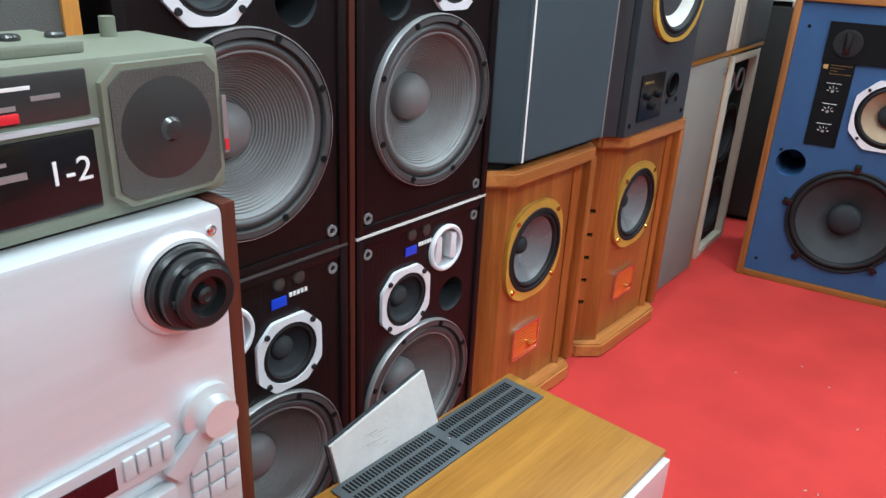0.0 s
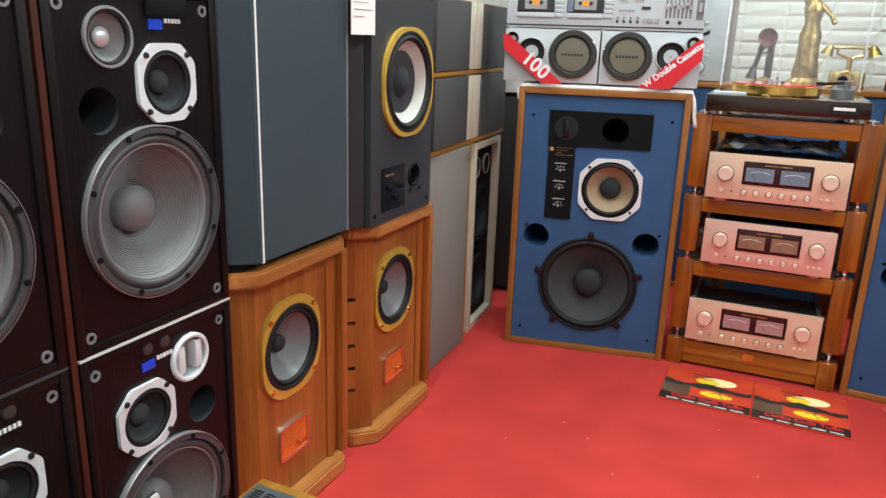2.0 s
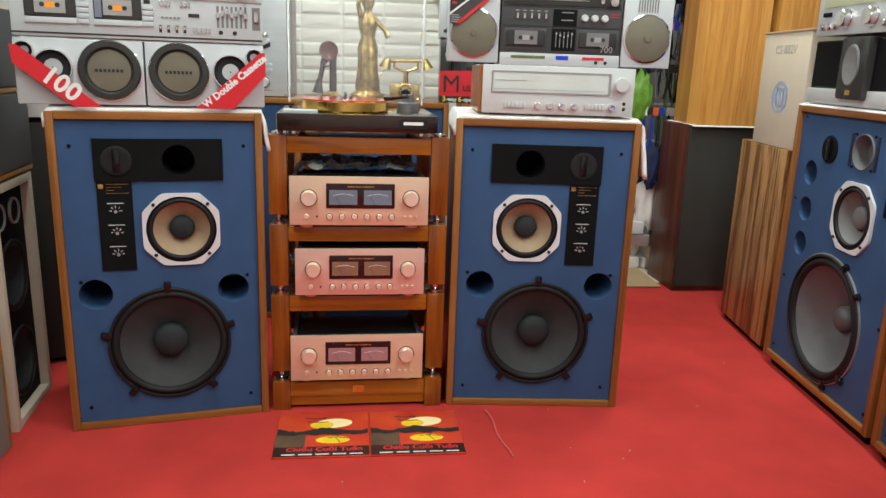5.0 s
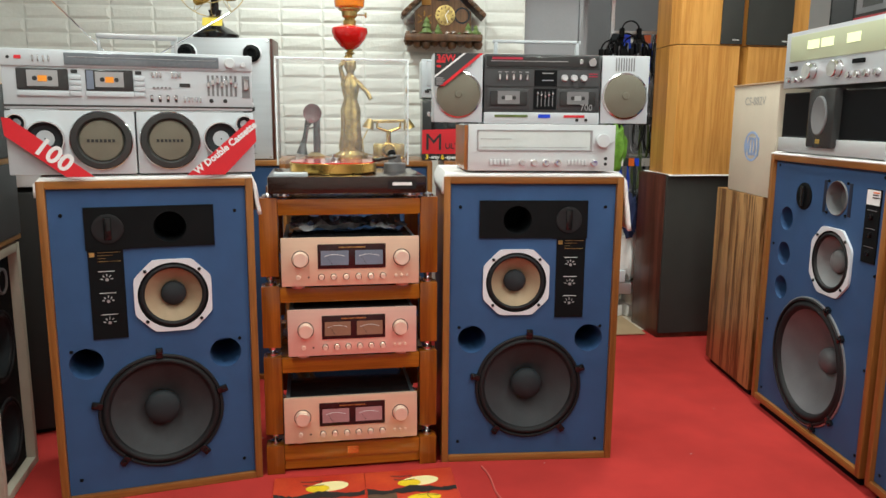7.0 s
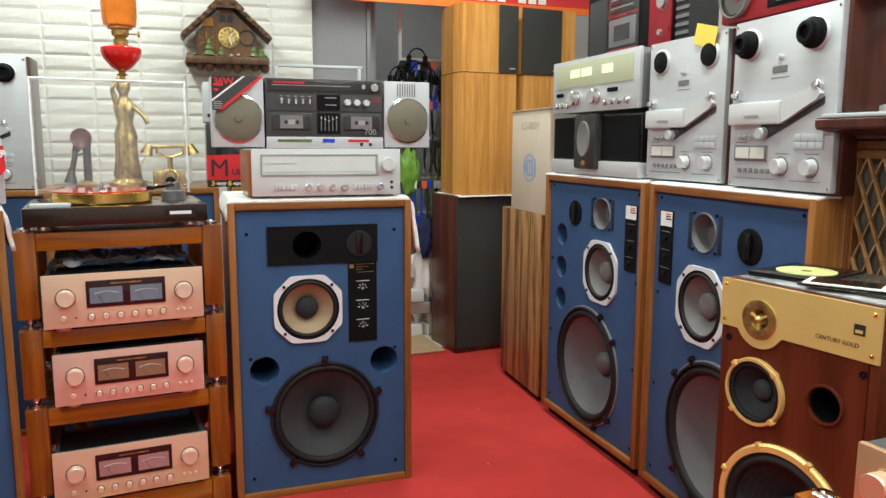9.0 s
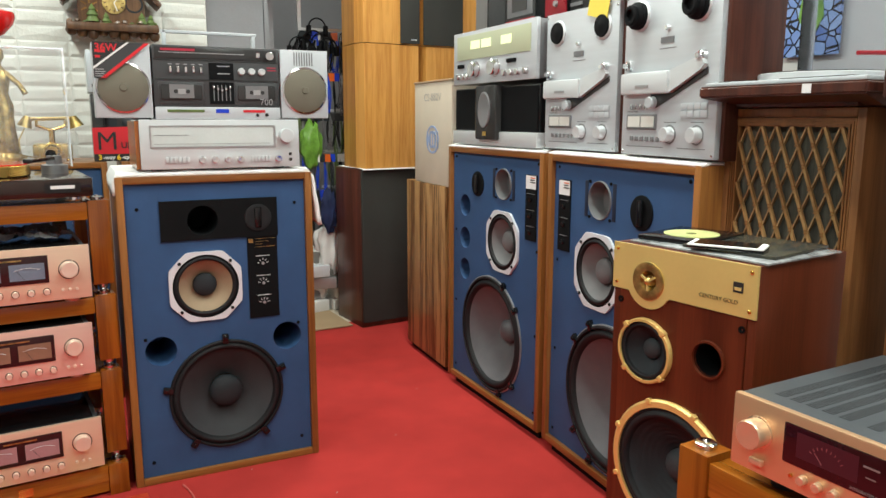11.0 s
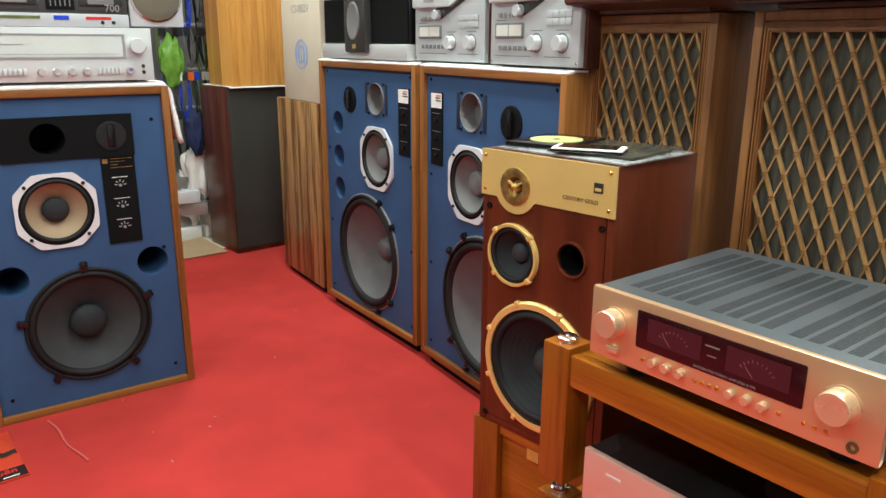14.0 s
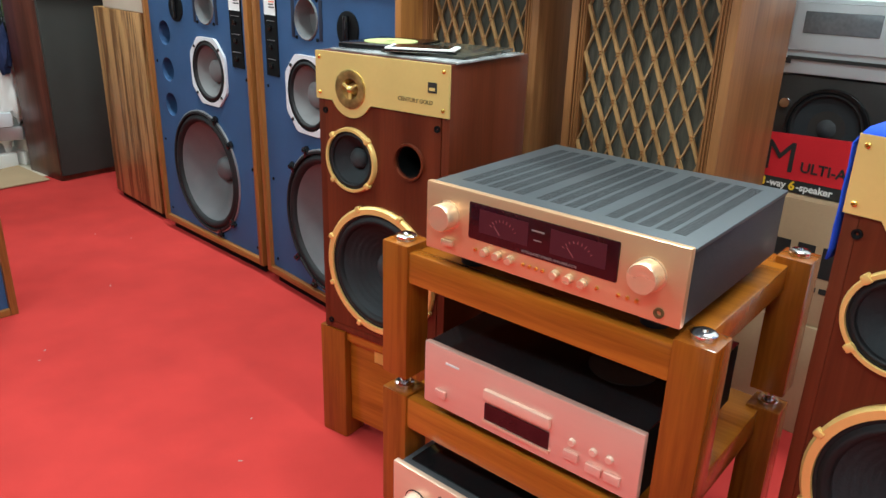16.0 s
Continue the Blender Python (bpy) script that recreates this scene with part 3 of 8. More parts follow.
def monitor(name, label, x, y, rz, flip):
    """The blue four-way monitor; flip mirrors its panel."""
    w, h, d, t = 0.635, 1.051, 0.435, 0.024
    ob = thing(name, label, "loudspeaker", x, y, 0.0, rz, "pair of blue monitors beside the rack")
    carcass(ob, "walnut", w, d, h, t, 0.003, label="walnut veneered cabinet")
    f = (lambda v: w - v) if flip else (lambda v: v)
    wx, wz, wr = 0.316, 0.284, 0.195
    mx, mz = 0.262, 0.675
    yb = 0.014
    holes = [circle(f(wx), wz, wr * 0.95, 48), circle(f(mx), mz, 0.098, 36), circle(f(0.107), 0.464, 0.051), circle(f(0.534), 0.466, 0.051), circle(f(0.262), 0.899, 0.05)]
    part("baffle", plate(rect(t + 0.001, w - t - 0.001, t + 0.001, h - t - 0.001), holes, yb, yb + 0.018), "blue", ob, "matt blue painted baffle")
    u = driver(ob, f(wx), wz, wr, yb, "woofer", "rubber", "cone", "cone_dark", frame_w=0.05, cap=0.29, seg=64, proud=0.01, cap_bulge=0.22, cap_down=0.25, depth=0.06)
    ring_tabs(u, f(wx), wz, wr, yb, [90, 20, -52, -126, 168] if not flip else [90, 16, -50, -128, 168])
    mid_unit(ob, f(mx), mz, 0.119, yb, "cone_brown")
    for px in (0.107, 0.534):
        tube(ob, f(px), 0.465, 0.051, yb, 0.30, "blue")
    a, b = sorted((f(0.127), f(0.388)))
    part("horn_plate", plate(rect(a, b, 0.835, 0.968), [circle(f(0.262), 0.899, 0.05)], yb - 0.006, yb + 0.001), "black", ob)
    tube(ob, f(0.262), 0.899, 0.05, yb - 0.005, 0.2, "black", name="horn_throat")
    a, b = sorted((f(0.388), f(0.512)))
    slot = part("tweeter_plate", box(a, b, yb - 0.006, yb + 0.001, 0.833, 0.968), "black", ob)
    part("slot_ring", turned([(0.046, 0), (0.046, 0.003), (0.043, 0.004), (0.030, 0.003), (0, 0.003)], f(0.445), yb - 0.006, 0.90, 32), "rubber", slot)
    part("slot", box(f(0.445) - 0.011, f(0.445) + 0.011, yb - 0.0125, yb - 0.008, 0.865, 0.936, bevel=0.004), "black_gloss", slot)
    a, b = sorted((f(0.405), f(0.508)))
    pan = part("control_panel", box(a, b, yb - 0.004, yb + 0.001, 0.545, 0.8325), "black", ob, "black panel with printed level dials")
    c = (a + b) / 2
    bm = bmesh.new()
    bx(bm, a + 0.005, a + 0.020, yb - 0.0052, yb - 0.004, 0.812, 0.826)
    for k in range(4):
        bx(bm, a + 0.028, b - 0.008 - 0.022 * (k % 3), yb - 0.0052, yb - 0.004, 0.826 - 0.0095 * k - 0.0012, 0.826 - 0.0095 * k)
    part("maker_mark", bm, "old_brass", pan, "small yellow printed mark", smooth=0)
    for k in range(3):
        zz = 0.756 - 0.07 * k
        bm = bmesh.new()
        bx(bm, c - 0.024, c + 0.024, yb - 0.0052, yb - 0.004, zz + 0.008, zz + 0.0098)
        for j in range(5):
            q = Matrix.Translation((c, 0, zz - 0.018)) @ Matrix.Rotation(radians(-80 + 40 * j), 4, "Y")
            bx(bm, -0.0008, 0.0008, yb - 0.0052, yb - 0.004, 0.011, 0.019, m=q)
        part("dial_print", bm, "ink", pan, smooth=0)
        part("level_screw", turned([(0.005, 0), (0.005, 0.003), (0, 0.003)], c, yb - 0.004, zz - 0.018, 12), "cast", pan)
    screws(ob, [(sx, sz) for sx in (0.06, w - 0.06) for sz in (0.075, 0.51, 0.945)], yb)
    return ob


monitor("studio_monitor", "blue-fronted studio monitor in a walnut cabinet beside the rack", 0.0, 2.30, 0.0, False)
monitor("studio_monitor", "blue-fronted studio monitor in a walnut cabinet, turned inward", -1.2475, 2.055, 15.2, True)


def big_monitor(label, x, y, rz, flip):
    """The larger blue monitor with an eighteen inch woofer and three ports."""
    w, h, d, t, z0 = 0.785, 1.075, 0.475, 0.026, 0.04
    ob = thing("large_studio_monitor", label, "loudspeaker", x, y, z0, rz, "pair of large blue monitors")
    carcass(ob, "walnut", w, d, h, t, 0.003, label="walnut veneered cabinet")
    part("plinth", box(0.03, w - 0.03, 0.03, d - 0.03, -z0, 0.0), "black", ob)
    f = (lambda v: w - v) if flip else (lambda v: v)
    yb = 0.016
    wx, wz, wr = 0.385, 0.289, 0.248
    ports = [(0.140, 0.817), (0.140, 0.672), (0.140, 0.530)]
    holes = [circle(f(wx), wz, wr * 0.95, 56), circle(f(0.477), 0.701, 0.106, 36), circle(f(0.476), 0.936, 0.06, 32)] + [circle(f(a), b, 0.048) for a, b in ports]
    part("baffle", plate(rect(t + 0.001, w - t - 0.001, t + 0.001, h - t - 0.001), holes, yb, yb + 0.02), "blue", ob, "matt blue painted baffle")
    u = driver(ob, f(wx), wz, wr, yb, "woofer", "rubber", "cone_grey2", "cone_grey2", frame_w=0.05, cap=0.2, seg=64, proud=0.012, cap_bulge=0.35, cap_down=0.75, depth=0.10)
    part("rim", turned([(wr + 0.004, -0.001), (wr + 0.004, 0.006), (wr - 0.004, 0.008)], f(wx), yb, wz, 64), "cast", u)
    ring_tabs(u, f(wx), wz, wr, yb, [64, 36, -42, -70] if not flip else [116, 142, 222, 250])
    mid_unit(ob, f(0.477), 0.701, 0.126, yb, "cone_grey", "cone_grey")
    for a, b in ports:
        tube(ob, f(a), b, 0.048, yb, 0.26, "blue")
    tube(ob, f(0.476), 0.936, 0.06, yb, 0.05, "cone_grey", lip=0.004, name="horn_throat")
    for sx in (-0.078, 0.078):
        part("slot", box(f(0.476) + sx - 0.009, f(0.476) + sx + 0.009, yb - 0.0025, yb + 0.002, 0.876, 0.996, bevel=0.002), "slot_blue", ob)
    for k in range(4):
        part("bolt", turned([(0.006, 0), (0.005, 0.004), (0, 0.004)], f(0.476) + 0.058 * (1 if k % 2 else -1), yb, 0.936 + 0.058 * (1 if k > 1 else -1), 10), "black", ob)
    tw = part("tweeter", turned([(0.053, 0), (0.053, 0.004), (0.048, 0.006), (0.02, 0.002), (0, 0.002)], f(0.258), yb, 0.921, 32), "black", ob)
    part("slot", box(f(0.258) - 0.012, f(0.258) + 0.012, yb - 0.014, yb - 0.004, 0.881, 0.961, bevel=0.004), "black_gloss", tw)
    a, b = sorted((f(0.650), f(0.725)))
    pan = part("control_panel", box(a, b, yb - 0.005, yb + 0.001, 0.738, 0.988), "black", ob)
    part("badge", box(a + 0.003, b - 0.003, yb - 0.006, yb - 0.004, 0.935, 0.985), "ink", pan, "white printed badge")
    part("badge_mark", box(a + 0.036, b - 0.008, yb - 0.007, yb - 0.005, 0.975, 0.979), "orange", pan)
    bm = bmesh.new()
    bx(bm, a + 0.034, b - 0.006, yb - 0.0068, yb - 0.0055, 0.958, 0.962)
    bx(bm, a + 0.034, b - 0.012, yb - 0.0068, yb - 0.0055, 0.967, 0.971)
    part("badge_lines", bm, "ink_black", pan, smooth=0)
    for k in range(3):
        knob(pan, (a + b) / 2, 0.895 - 0.062 * k, 0.009, yb - 0.005, 0.008, "black_gloss", "level_knob", 12)
        part("scale_line", box(a + 0.012, b - 0.012, yb - 0.0062, yb - 0.0045, 0.916 - 0.062 * k, 0.9175 - 0.062 * k), "cast", pan)
    screws(ob, [(sx, sz) for sx in (0.055, w - 0.055) for sz in (0.06, 0.37, 0.70, 1.03)], yb)
    return ob


big_monitor("large blue studio monitor with a charcoal woofer under a power amplifier", 1.4235, 2.798, -90.6, False)
big_monitor("large blue studio monitor with its control strip at the inner edge", 1.410, 1.975, -94.0, True)

# the second row behind the rack carries the ornaments
for bx0, blabel in ((-1.30, "blue monitor of the back row, carrying a tape deck"), (-0.62, "blue monitor of the back row, carrying ornaments"), (0.07, "blue monitor of the back row, carrying boxed boomboxes")):
    back = thing("back_row_monitor", blabel, "loudspeaker", bx0, 3.22, 0.0, 0.0, "blue monitors of the back row")
    carcass(back, "walnut", 0.635, 0.435, 1.051, 0.024, 0.003)
    part("baffle", box(0.026, 0.609, 0.014, 0.03, 0.026, 1.025), "blue", back)

# ---- equipment racks ----


def rack(label, x, y, rz, w, d, levels, badge):
    """An open wooden rack of stacked shelf modules on metal spikes. levels: (shelf underside, shelf top, post foot) from above."""
    ob = thing("equipment_rack", label, "rack", x, y, 0.0, rz)
    p = 0.062
    for low, top, foot, cap in levels:
        part("shelf", box(p * 0.6, w - p * 0.6, 0.012, d - 0.012, low, top, bevel=0.004), "rack_wood_h", ob)
        part("front_rail", box(p, w - p, 0.004, 0.03, low - 0.006, top + 0.003, bevel=0.004), "rack_wood_h", ob)
        for px in (0, w - p):
            for py in (0, d - p):
                post = part("post", box(px, px + p, py, py + p, foot, cap, bevel=0.004), "rack_wood", ob)
                part("spike_cup", turned([(0.019, 0), (0.019, 0.008), (0.014, 0.011), (0.006, 0.011), (0.004, 0.014), (0, 0.014)], px + p / 2, py + p / 2, cap, 20, "Z"), "chrome", post)
                if foot > 0.02:
                    part("spike", turned([(0.003, -0.032), (0.012, -0.014), (0.014, -0.013), (0.014, 0.0)], px + p / 2, py + p / 2, foot, 16, "Z"), "chrome", post)
    if badge:
        part("base_panel", box(p, w - p, 0.012, 0.03, 0.012, 0.06, bevel=0.003), "rack_wood_h", ob)
        part("badge", box(w / 2 - 0.02, w / 2 + 0.02, 0.0, 0.004, 0.062, 0.09), "brass", ob, "small brass badge")
    return ob


rack("brown lacquered wooden rack holding a turntable and three amplifiers", -0.622, 2.233, 5.8, 0.605, 0.50,
     [(0.930, 0.976, 0.716, 0.984), (0.629, 0.672, 0.466, 0.682), (0.378, 0.424, 0.15, 0.432), (0.056, 0.102, 0.0, 0.108)], True)
RB = pose(-0.622, 2.233, 0, 0, 0, 5.8)
RR = pose(0.804, 0.659, 0, 0, 0, -87.0)
rack("brown lacquered wooden rack with chrome spikes holding pink-gold equipment", 0.804, 0.659, -87.0, 0.620, 0.495,
     [(0.614, 0.665, 0.407, 0.679), (0.307, 0.365, 0.10, 0.372), (0.03, 0.070, 0.0, 0.074)], True)


def meter_amp(label, m, dial_m, body_m="gold", h=0.165, wide=0.44):
    """A pink-gold integrated amplifier with two meters in a window, two large knobs and a row of small ones."""
    w, d = 0.44, 0.38
    ob = thing("integrated_amplifier", label, "amplifier", 0, 0, 0, group="amplifiers in the rack")
    ob.matrix_basis = m @ Matrix.Diagonal((wide / w, 1, h / 0.165, 1))
    h = 0.165
    part("chassis", box(0.006, w - 0.006, 0.012, d, 0.016, h - 0.004, bevel=0.004), "steel_cover", ob, "dark steel case")
    top = part("top_cover", box(0.02, w - 0.02, 0.03, d - 0.02, h - 0.004, h, bevel=0.002), "black_gloss", ob)
    part("front_panel", box(0, w, 0, 0.013, 0.014, h + 0.002, bevel=0.003), body_m, ob, "brushed pink-gold front")
    win = part("meter_window", box(0.114, 0.331, -0.003, 0.002, 0.068, 0.146, bevel=0.002), "meter_frame", ob)
    for a, b in ((0.124, 0.212), (0.233, 0.321)):
        part("meter", box(a, b, -0.0045, -0.002, 0.080, 0.126), dial_m, win)
        part("scale_arc", sweep([Vector((a + 0.012 + 0.0064 * k, -0.0048, 0.108 + 0.006 * math.sin(math.pi * k / 10))) for k in range(11)], 0.0006, 4), "ink", win)
        q = Matrix.Translation(((a + b) / 2, 0, 0.07)) @ Matrix.Rotation(radians(-34), 4, "Y")
        part("needle", box(-0.0005, 0.0005, -0.0052, -0.004, 0.014, 0.045, m=q), "ink_black", win)
    part("maker_line", box(0.18, 0.265, -0.0045, -0.0028, 0.134, 0.138), "old_brass", win)
    for kx in (0.060, 0.383):
        # thin dark discs under the knobs paint the shadow outline round them
        part("knob_shade_ring", turned([(0.0275, 0), (0.0275, 0.0012), (0.02, 0.0012)], kx, 0, 0.100, 32), "meter_frame", ob)
        knob(ob, kx, 0.100, 0.0225, 0, 0.022, "knob_gold", "volume_knob", 40)
    for k in range(6):
        part("knob_shade_ring", turned([(0.0105, 0), (0.0105, 0.001), (0.006, 0.001)], 0.125 + 0.0394 * k, 0, 0.042, 16), "meter_frame", ob)
        knob(ob, 0.125 + 0.0394 * k, 0.042, 0.0078, 0, 0.014, "knob_gold", "small_knob", 16)
    for kx in (0.052, 0.364, 0.382, 0.40):
        knob(ob, kx, 0.042, 0.0042 if kx > 0.1 else 0.007, 0, 0.006, "knob_gold", "button", 12)
    part("light_eye", turned([(0.003, 0), (0.003, 0.001), (0, 0.001)], 0.085, 0, 0.042, 10), "ink_black", ob)
    for fx in (0.05, w - 0.05):
        for fy in (0.05, d - 0.05):
            part("foot", turned([(0.02, 0.0), (0.022, 0.006), (0.02, 0.016)], fx, fy, 0.0, 20, "Z"), "gold" if fy < 0.1 else "rubber", ob)
    return ob


meter_amp("pink-gold integrated amplifier with two blue-lit meters and plastic film on top", RB @ pose(0.071, -0.045, 0.6755), "meter_blue", "gold", 0.177, 0.462)
meter_amp("pink-gold integrated amplifier with two brown meters", RB @ pose(0.086, -0.035, 0.428), "meter_brown", "pink", 0.176, 0.44)
meter_amp("pink-gold integrated amplifier with two pink meters", RB @ pose(0.065, -0.02, 0.106), "meter_pink", "gold", 0.180, 0.466)

# crumpled film over the first amplifier
bm = bmesh.new()
bmesh.ops.create_grid(bm, x_segments=26, y_segments=14, size=0.5)
for v in bm.verts:
    v.co = Vector((0.30 + v.co.x * 0.40, 0.17 + v.co.y * 0.30, 0.866 + 0.026 * (0.5 + noise.noise(v.co * 9)) + 0.012 * noise.noise(v.co * 22)))
film = part("plastic_film", bm, "film", None, smooth=20)
film.matrix_basis = RB
tagged(film, "crumpled shiny plastic film lying on the top amplifier", "packaging")


def red_meter_amp(m):
    """The champagne amplifier with a slotted steel cover and wine-red meters."""
    w, d, h = 0.456, 0.40, 0.147
    ob = thing("stereo_amplifier", "champagne integrated amplifier with wine-red meters and a slotted steel cover", "amplifier", 0, 0, 0)
    ob.matrix_basis = m
    part("chassis", box(0.004, w - 0.004, 0.013, d, 0.028, h - 0.010, bevel=0.003), "slate", ob, "dark grey side panels")
    top = part("top_cover", box(0.0, w, 0.014, d - 0.004, h - 0.010, h - 0.003, bevel=0.003), "steel_cover", ob, "grey steel cover with slots")
    # the cover is closed: dark bars laid on it paint the shade inside its slots
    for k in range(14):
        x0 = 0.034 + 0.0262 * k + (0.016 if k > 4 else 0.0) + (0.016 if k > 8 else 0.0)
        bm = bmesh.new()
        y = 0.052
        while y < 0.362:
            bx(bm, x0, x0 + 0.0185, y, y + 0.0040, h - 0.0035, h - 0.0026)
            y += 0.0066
        part("vent_grid", bm, "slot_shade", top, smooth=0)
    part("front_panel", box(0, w, 0, 0.014, 0.030, h, bevel=0.004), "gold_warm", ob, "brushed champagne front")
    win = part("display_window", box(0.092, 0.357, -0.0025, 0.002, 0.070, 0.131, bevel=0.003), "wine", ob)
    for a in (0.130, 0.262):
        part("lit_meter", box(a - 0.016, a + 0.076, -0.0029, -0.002, 0.085, 0.123, bevel=0.0), "wine_lit", win)
        bm = bmesh.new()
        for j in range(9):
            q = Matrix.Translation((a + 0.03, 0, 0.085)) @ Matrix.Rotation(radians(-56 + 14 * j), 4, "Y")
            bx(bm, -0.0004, 0.0004, -0.0036, -0.0024, 0.026, 0.030, m=q)
        q = Matrix.Translation((a + 0.03, 0, 0.083)) @ Matrix.Rotation(radians(-42), 4, "Y")
        bx(bm, -0.0004, 0.0004, -0.0036, -0.0024, 0.008, 0.026, m=q)
        part("meter_scale", bm, "meter_red", win, smooth=0)
    bm = bmesh.new()
    bx(bm, 0.213, 0.235, -0.0036, -0.0024, 0.112, 0.1142)
    bx(bm, 0.217, 0.231, -0.0036, -0.0024, 0.098, 0.0992)
    part("maker_line", bm, "cast", win, smooth=0)
    words("model_lettering", "INTEGRATED STEREO AMPLIFIER E-270", 0.0056, "cast", win, pose(0.245, -0.003, 0.0755))
    for kx in (0.048, 0.403):
        knob(ob, kx, 0.097, 0.0225, 0, 0.026, "knob_warm", "volume_knob", 40)
    for kx in (0.128, 0.152, 0.176, 0.258, 0.282, 0.306):
        knob(ob, kx, 0.054, 0.0068, 0, 0.010, "knob_warm", "small_knob", 18)
    for kx in (0.108, 0.20, 0.212, 0.224, 0.236, 0.328, 0.362, 0.376, 0.39):
        knob(ob, kx, 0.053, 0.0026, 0, 0.004, "brass", "button", 8)
    part("power_button", box(0.04, 0.062, -0.008, 0.0, 0.046, 0.056, bevel=0.002), "knob_warm", ob)
    part("headphone_jack", turned([(0.0075, 0), (0.0075, 0.003), (0.004, 0.003), (0.003, -0.006), (0, -0.006)], 0.424, 0, 0.046, 16), "old_brass_dark", ob)
    for fx in (0.06, w - 0.06):
        for fy in (0.06, d - 0.06):
            part("foot", turned([(0.022, 0), (0.024, 0.029)], fx, fy, 0.0, 16, "Z"), "rubber", ob)
    return ob


red_meter_amp(RR @ pose(0.114, -0.010, 0.668))


def disc_player(m):
    w, d, h = 0.428, 0.39, 0.149
    ob = thing("disc_player", "pink-gold compact disc player with a black top on the rack", "disc player", 0, 0, 0)
    ob.matrix_basis = m
    part("chassis", box(0.004, w - 0.004, 0.012, d, 0.024, h - 0.004, bevel=0.003), "black", ob)
    part("top_cover", box(0.004, w - 0.004, 0.014, d, h - 0.004, h - 0.001, bevel=0.001), "black_gloss", ob)
    part("disc_ring", turned([(0.06, 0.0), (0.06, 0.002), (0.045, 0.002), (0.02, 0.001), (0, 0.001)], 0.31, 0.16, h - 0.001, 40, "Z"), "smoke", ob)
    part("front_panel", box(0, w, 0, 0.013, 0.026, h, bevel=0.003), "pink", ob, "brushed pink-gold front")
    part("disc_tray", box(0.138, 0.272, -0.008, 0.002, 0.088, 0.109, bevel=0.004), "knob_gold", ob)
    part("display", box(0.140, 0.270, -0.002, 0.002, 0.048, 0.080), "wine", ob)
    part("display_sill", box(0.137, 0.273, -0.004, 0.002, 0.041, 0.047), "gold", ob)
    for kx, kz, ww in ((0.030, 0.048, 0.024), (0.300, 0.050, 0.026), (0.340, 0.044, 0.028), (0.372, 0.044, 0.028)):
        part("button", box(kx, kx + ww, -0.006, 0.0, kz, kz + 0.016, bevel=0.002), "pink", ob)
    for kx in (0.312, 0.350, 0.378):
        knob(ob, kx, 0.083, 0.006, 0, 0.006, "knob_gold", "small_button", 14)
    part("maker_line", box(0.05, 0.08, -0.0008, 0.0, 0.119, 0.123), "ink", ob)
    for fx in (0.06, w - 0.06):
        for fy in (0.06, d - 0.06):
            part("foot", turned([(0.022, 0), (0.024, 0.025)], fx, fy, 0.0, 16, "Z"), "rubber", ob)


disc_player(RR @ pose(0.116, -0.008, 0.368))
meter_amp("pink-gold amplifier on the lowest shelf of the side rack", RR @ pose(0.064, -0.035, 0.075), "meter", "gold", 0.170, 0.455)

# ---- turntable on the rack ----


def turntable(name, label, m, w, d, cover_open, base_m, gold):
    ob = thing(name, label, "turntable", 0, 0, 0)
    ob.matrix_basis = m
    part("plinth", box(0, w, 0, d, 0.016, 0.072, bevel=0.004), base_m, ob, "glossy dark plinth")
    for fx in (0.05, w - 0.05):
        for fy in (0.06, d - 0.06):
            part("foot", turned([(0.022, 0), (0.026, 0.004), (0.026, 0.012), (0.02, 0.016)], fx, fy, 0, 20, "Z"), "chrome", ob)
    pc = (w * 0.42, d * 0.48)
    part("platter", turned([(0.0, 0.074), (0.150, 0.074), (0.153, 0.078), (0.153, 0.106), (0.15, 0.109), (0.0, 0.109)], pc[0], pc[1], 0, 64, "Z"), "brass" if gold else "alu", ob)
    part("record", turned([(0.0, 0.109), (0.15, 0.109), (0.151, 0.111), (0.15, 0.1125), (0.05, 0.112), (0, 0.112)], pc[0], pc[1], 0, 64, "Z"), "lamp_red" if gold else "black_gloss", ob)
    part("spindle", turned([(0.03, 0.112), (0.028, 0.122), (0.006, 0.124), (0.004, 0.136), (0, 0.136)], pc[0], pc[1], 0, 24, "Z"), "chrome", ob)
    arm = part("tonearm_base", turned([(0.04, 0.072), (0.04, 0.10), (0.025, 0.104), (0.022, 0.13), (0, 0.131)], w * 0.85, d * 0.62, 0, 28, "Z"), "silver_dark", ob)
    bm = bmesh.new()
    rod(bm, (w * 0.85, d * 0.9, 0.128), (w * 0.83, d * 0.35, 0.126), 0.005)
    rod(bm, (w * 0.83, d * 0.35, 0.126), (w * 0.70, d * 0.12, 0.124), 0.005)
    bx(bm, w * 0.66, w * 0.71, d * 0.08, d * 0.15, 0.118, 0.13, 0.002)
    rod(bm, (w * 0.852, d * 0.9, 0.128), (w * 0.855, d * 0.98, 0.128), 0.017, 16)
    part("tonearm", bm, "black_gloss", ob)
    part("speed_panel", box(0.02, 0.13, 0.02, 0.075, 0.072, 0.082, bevel=0.002), "silver", ob)
    return ob


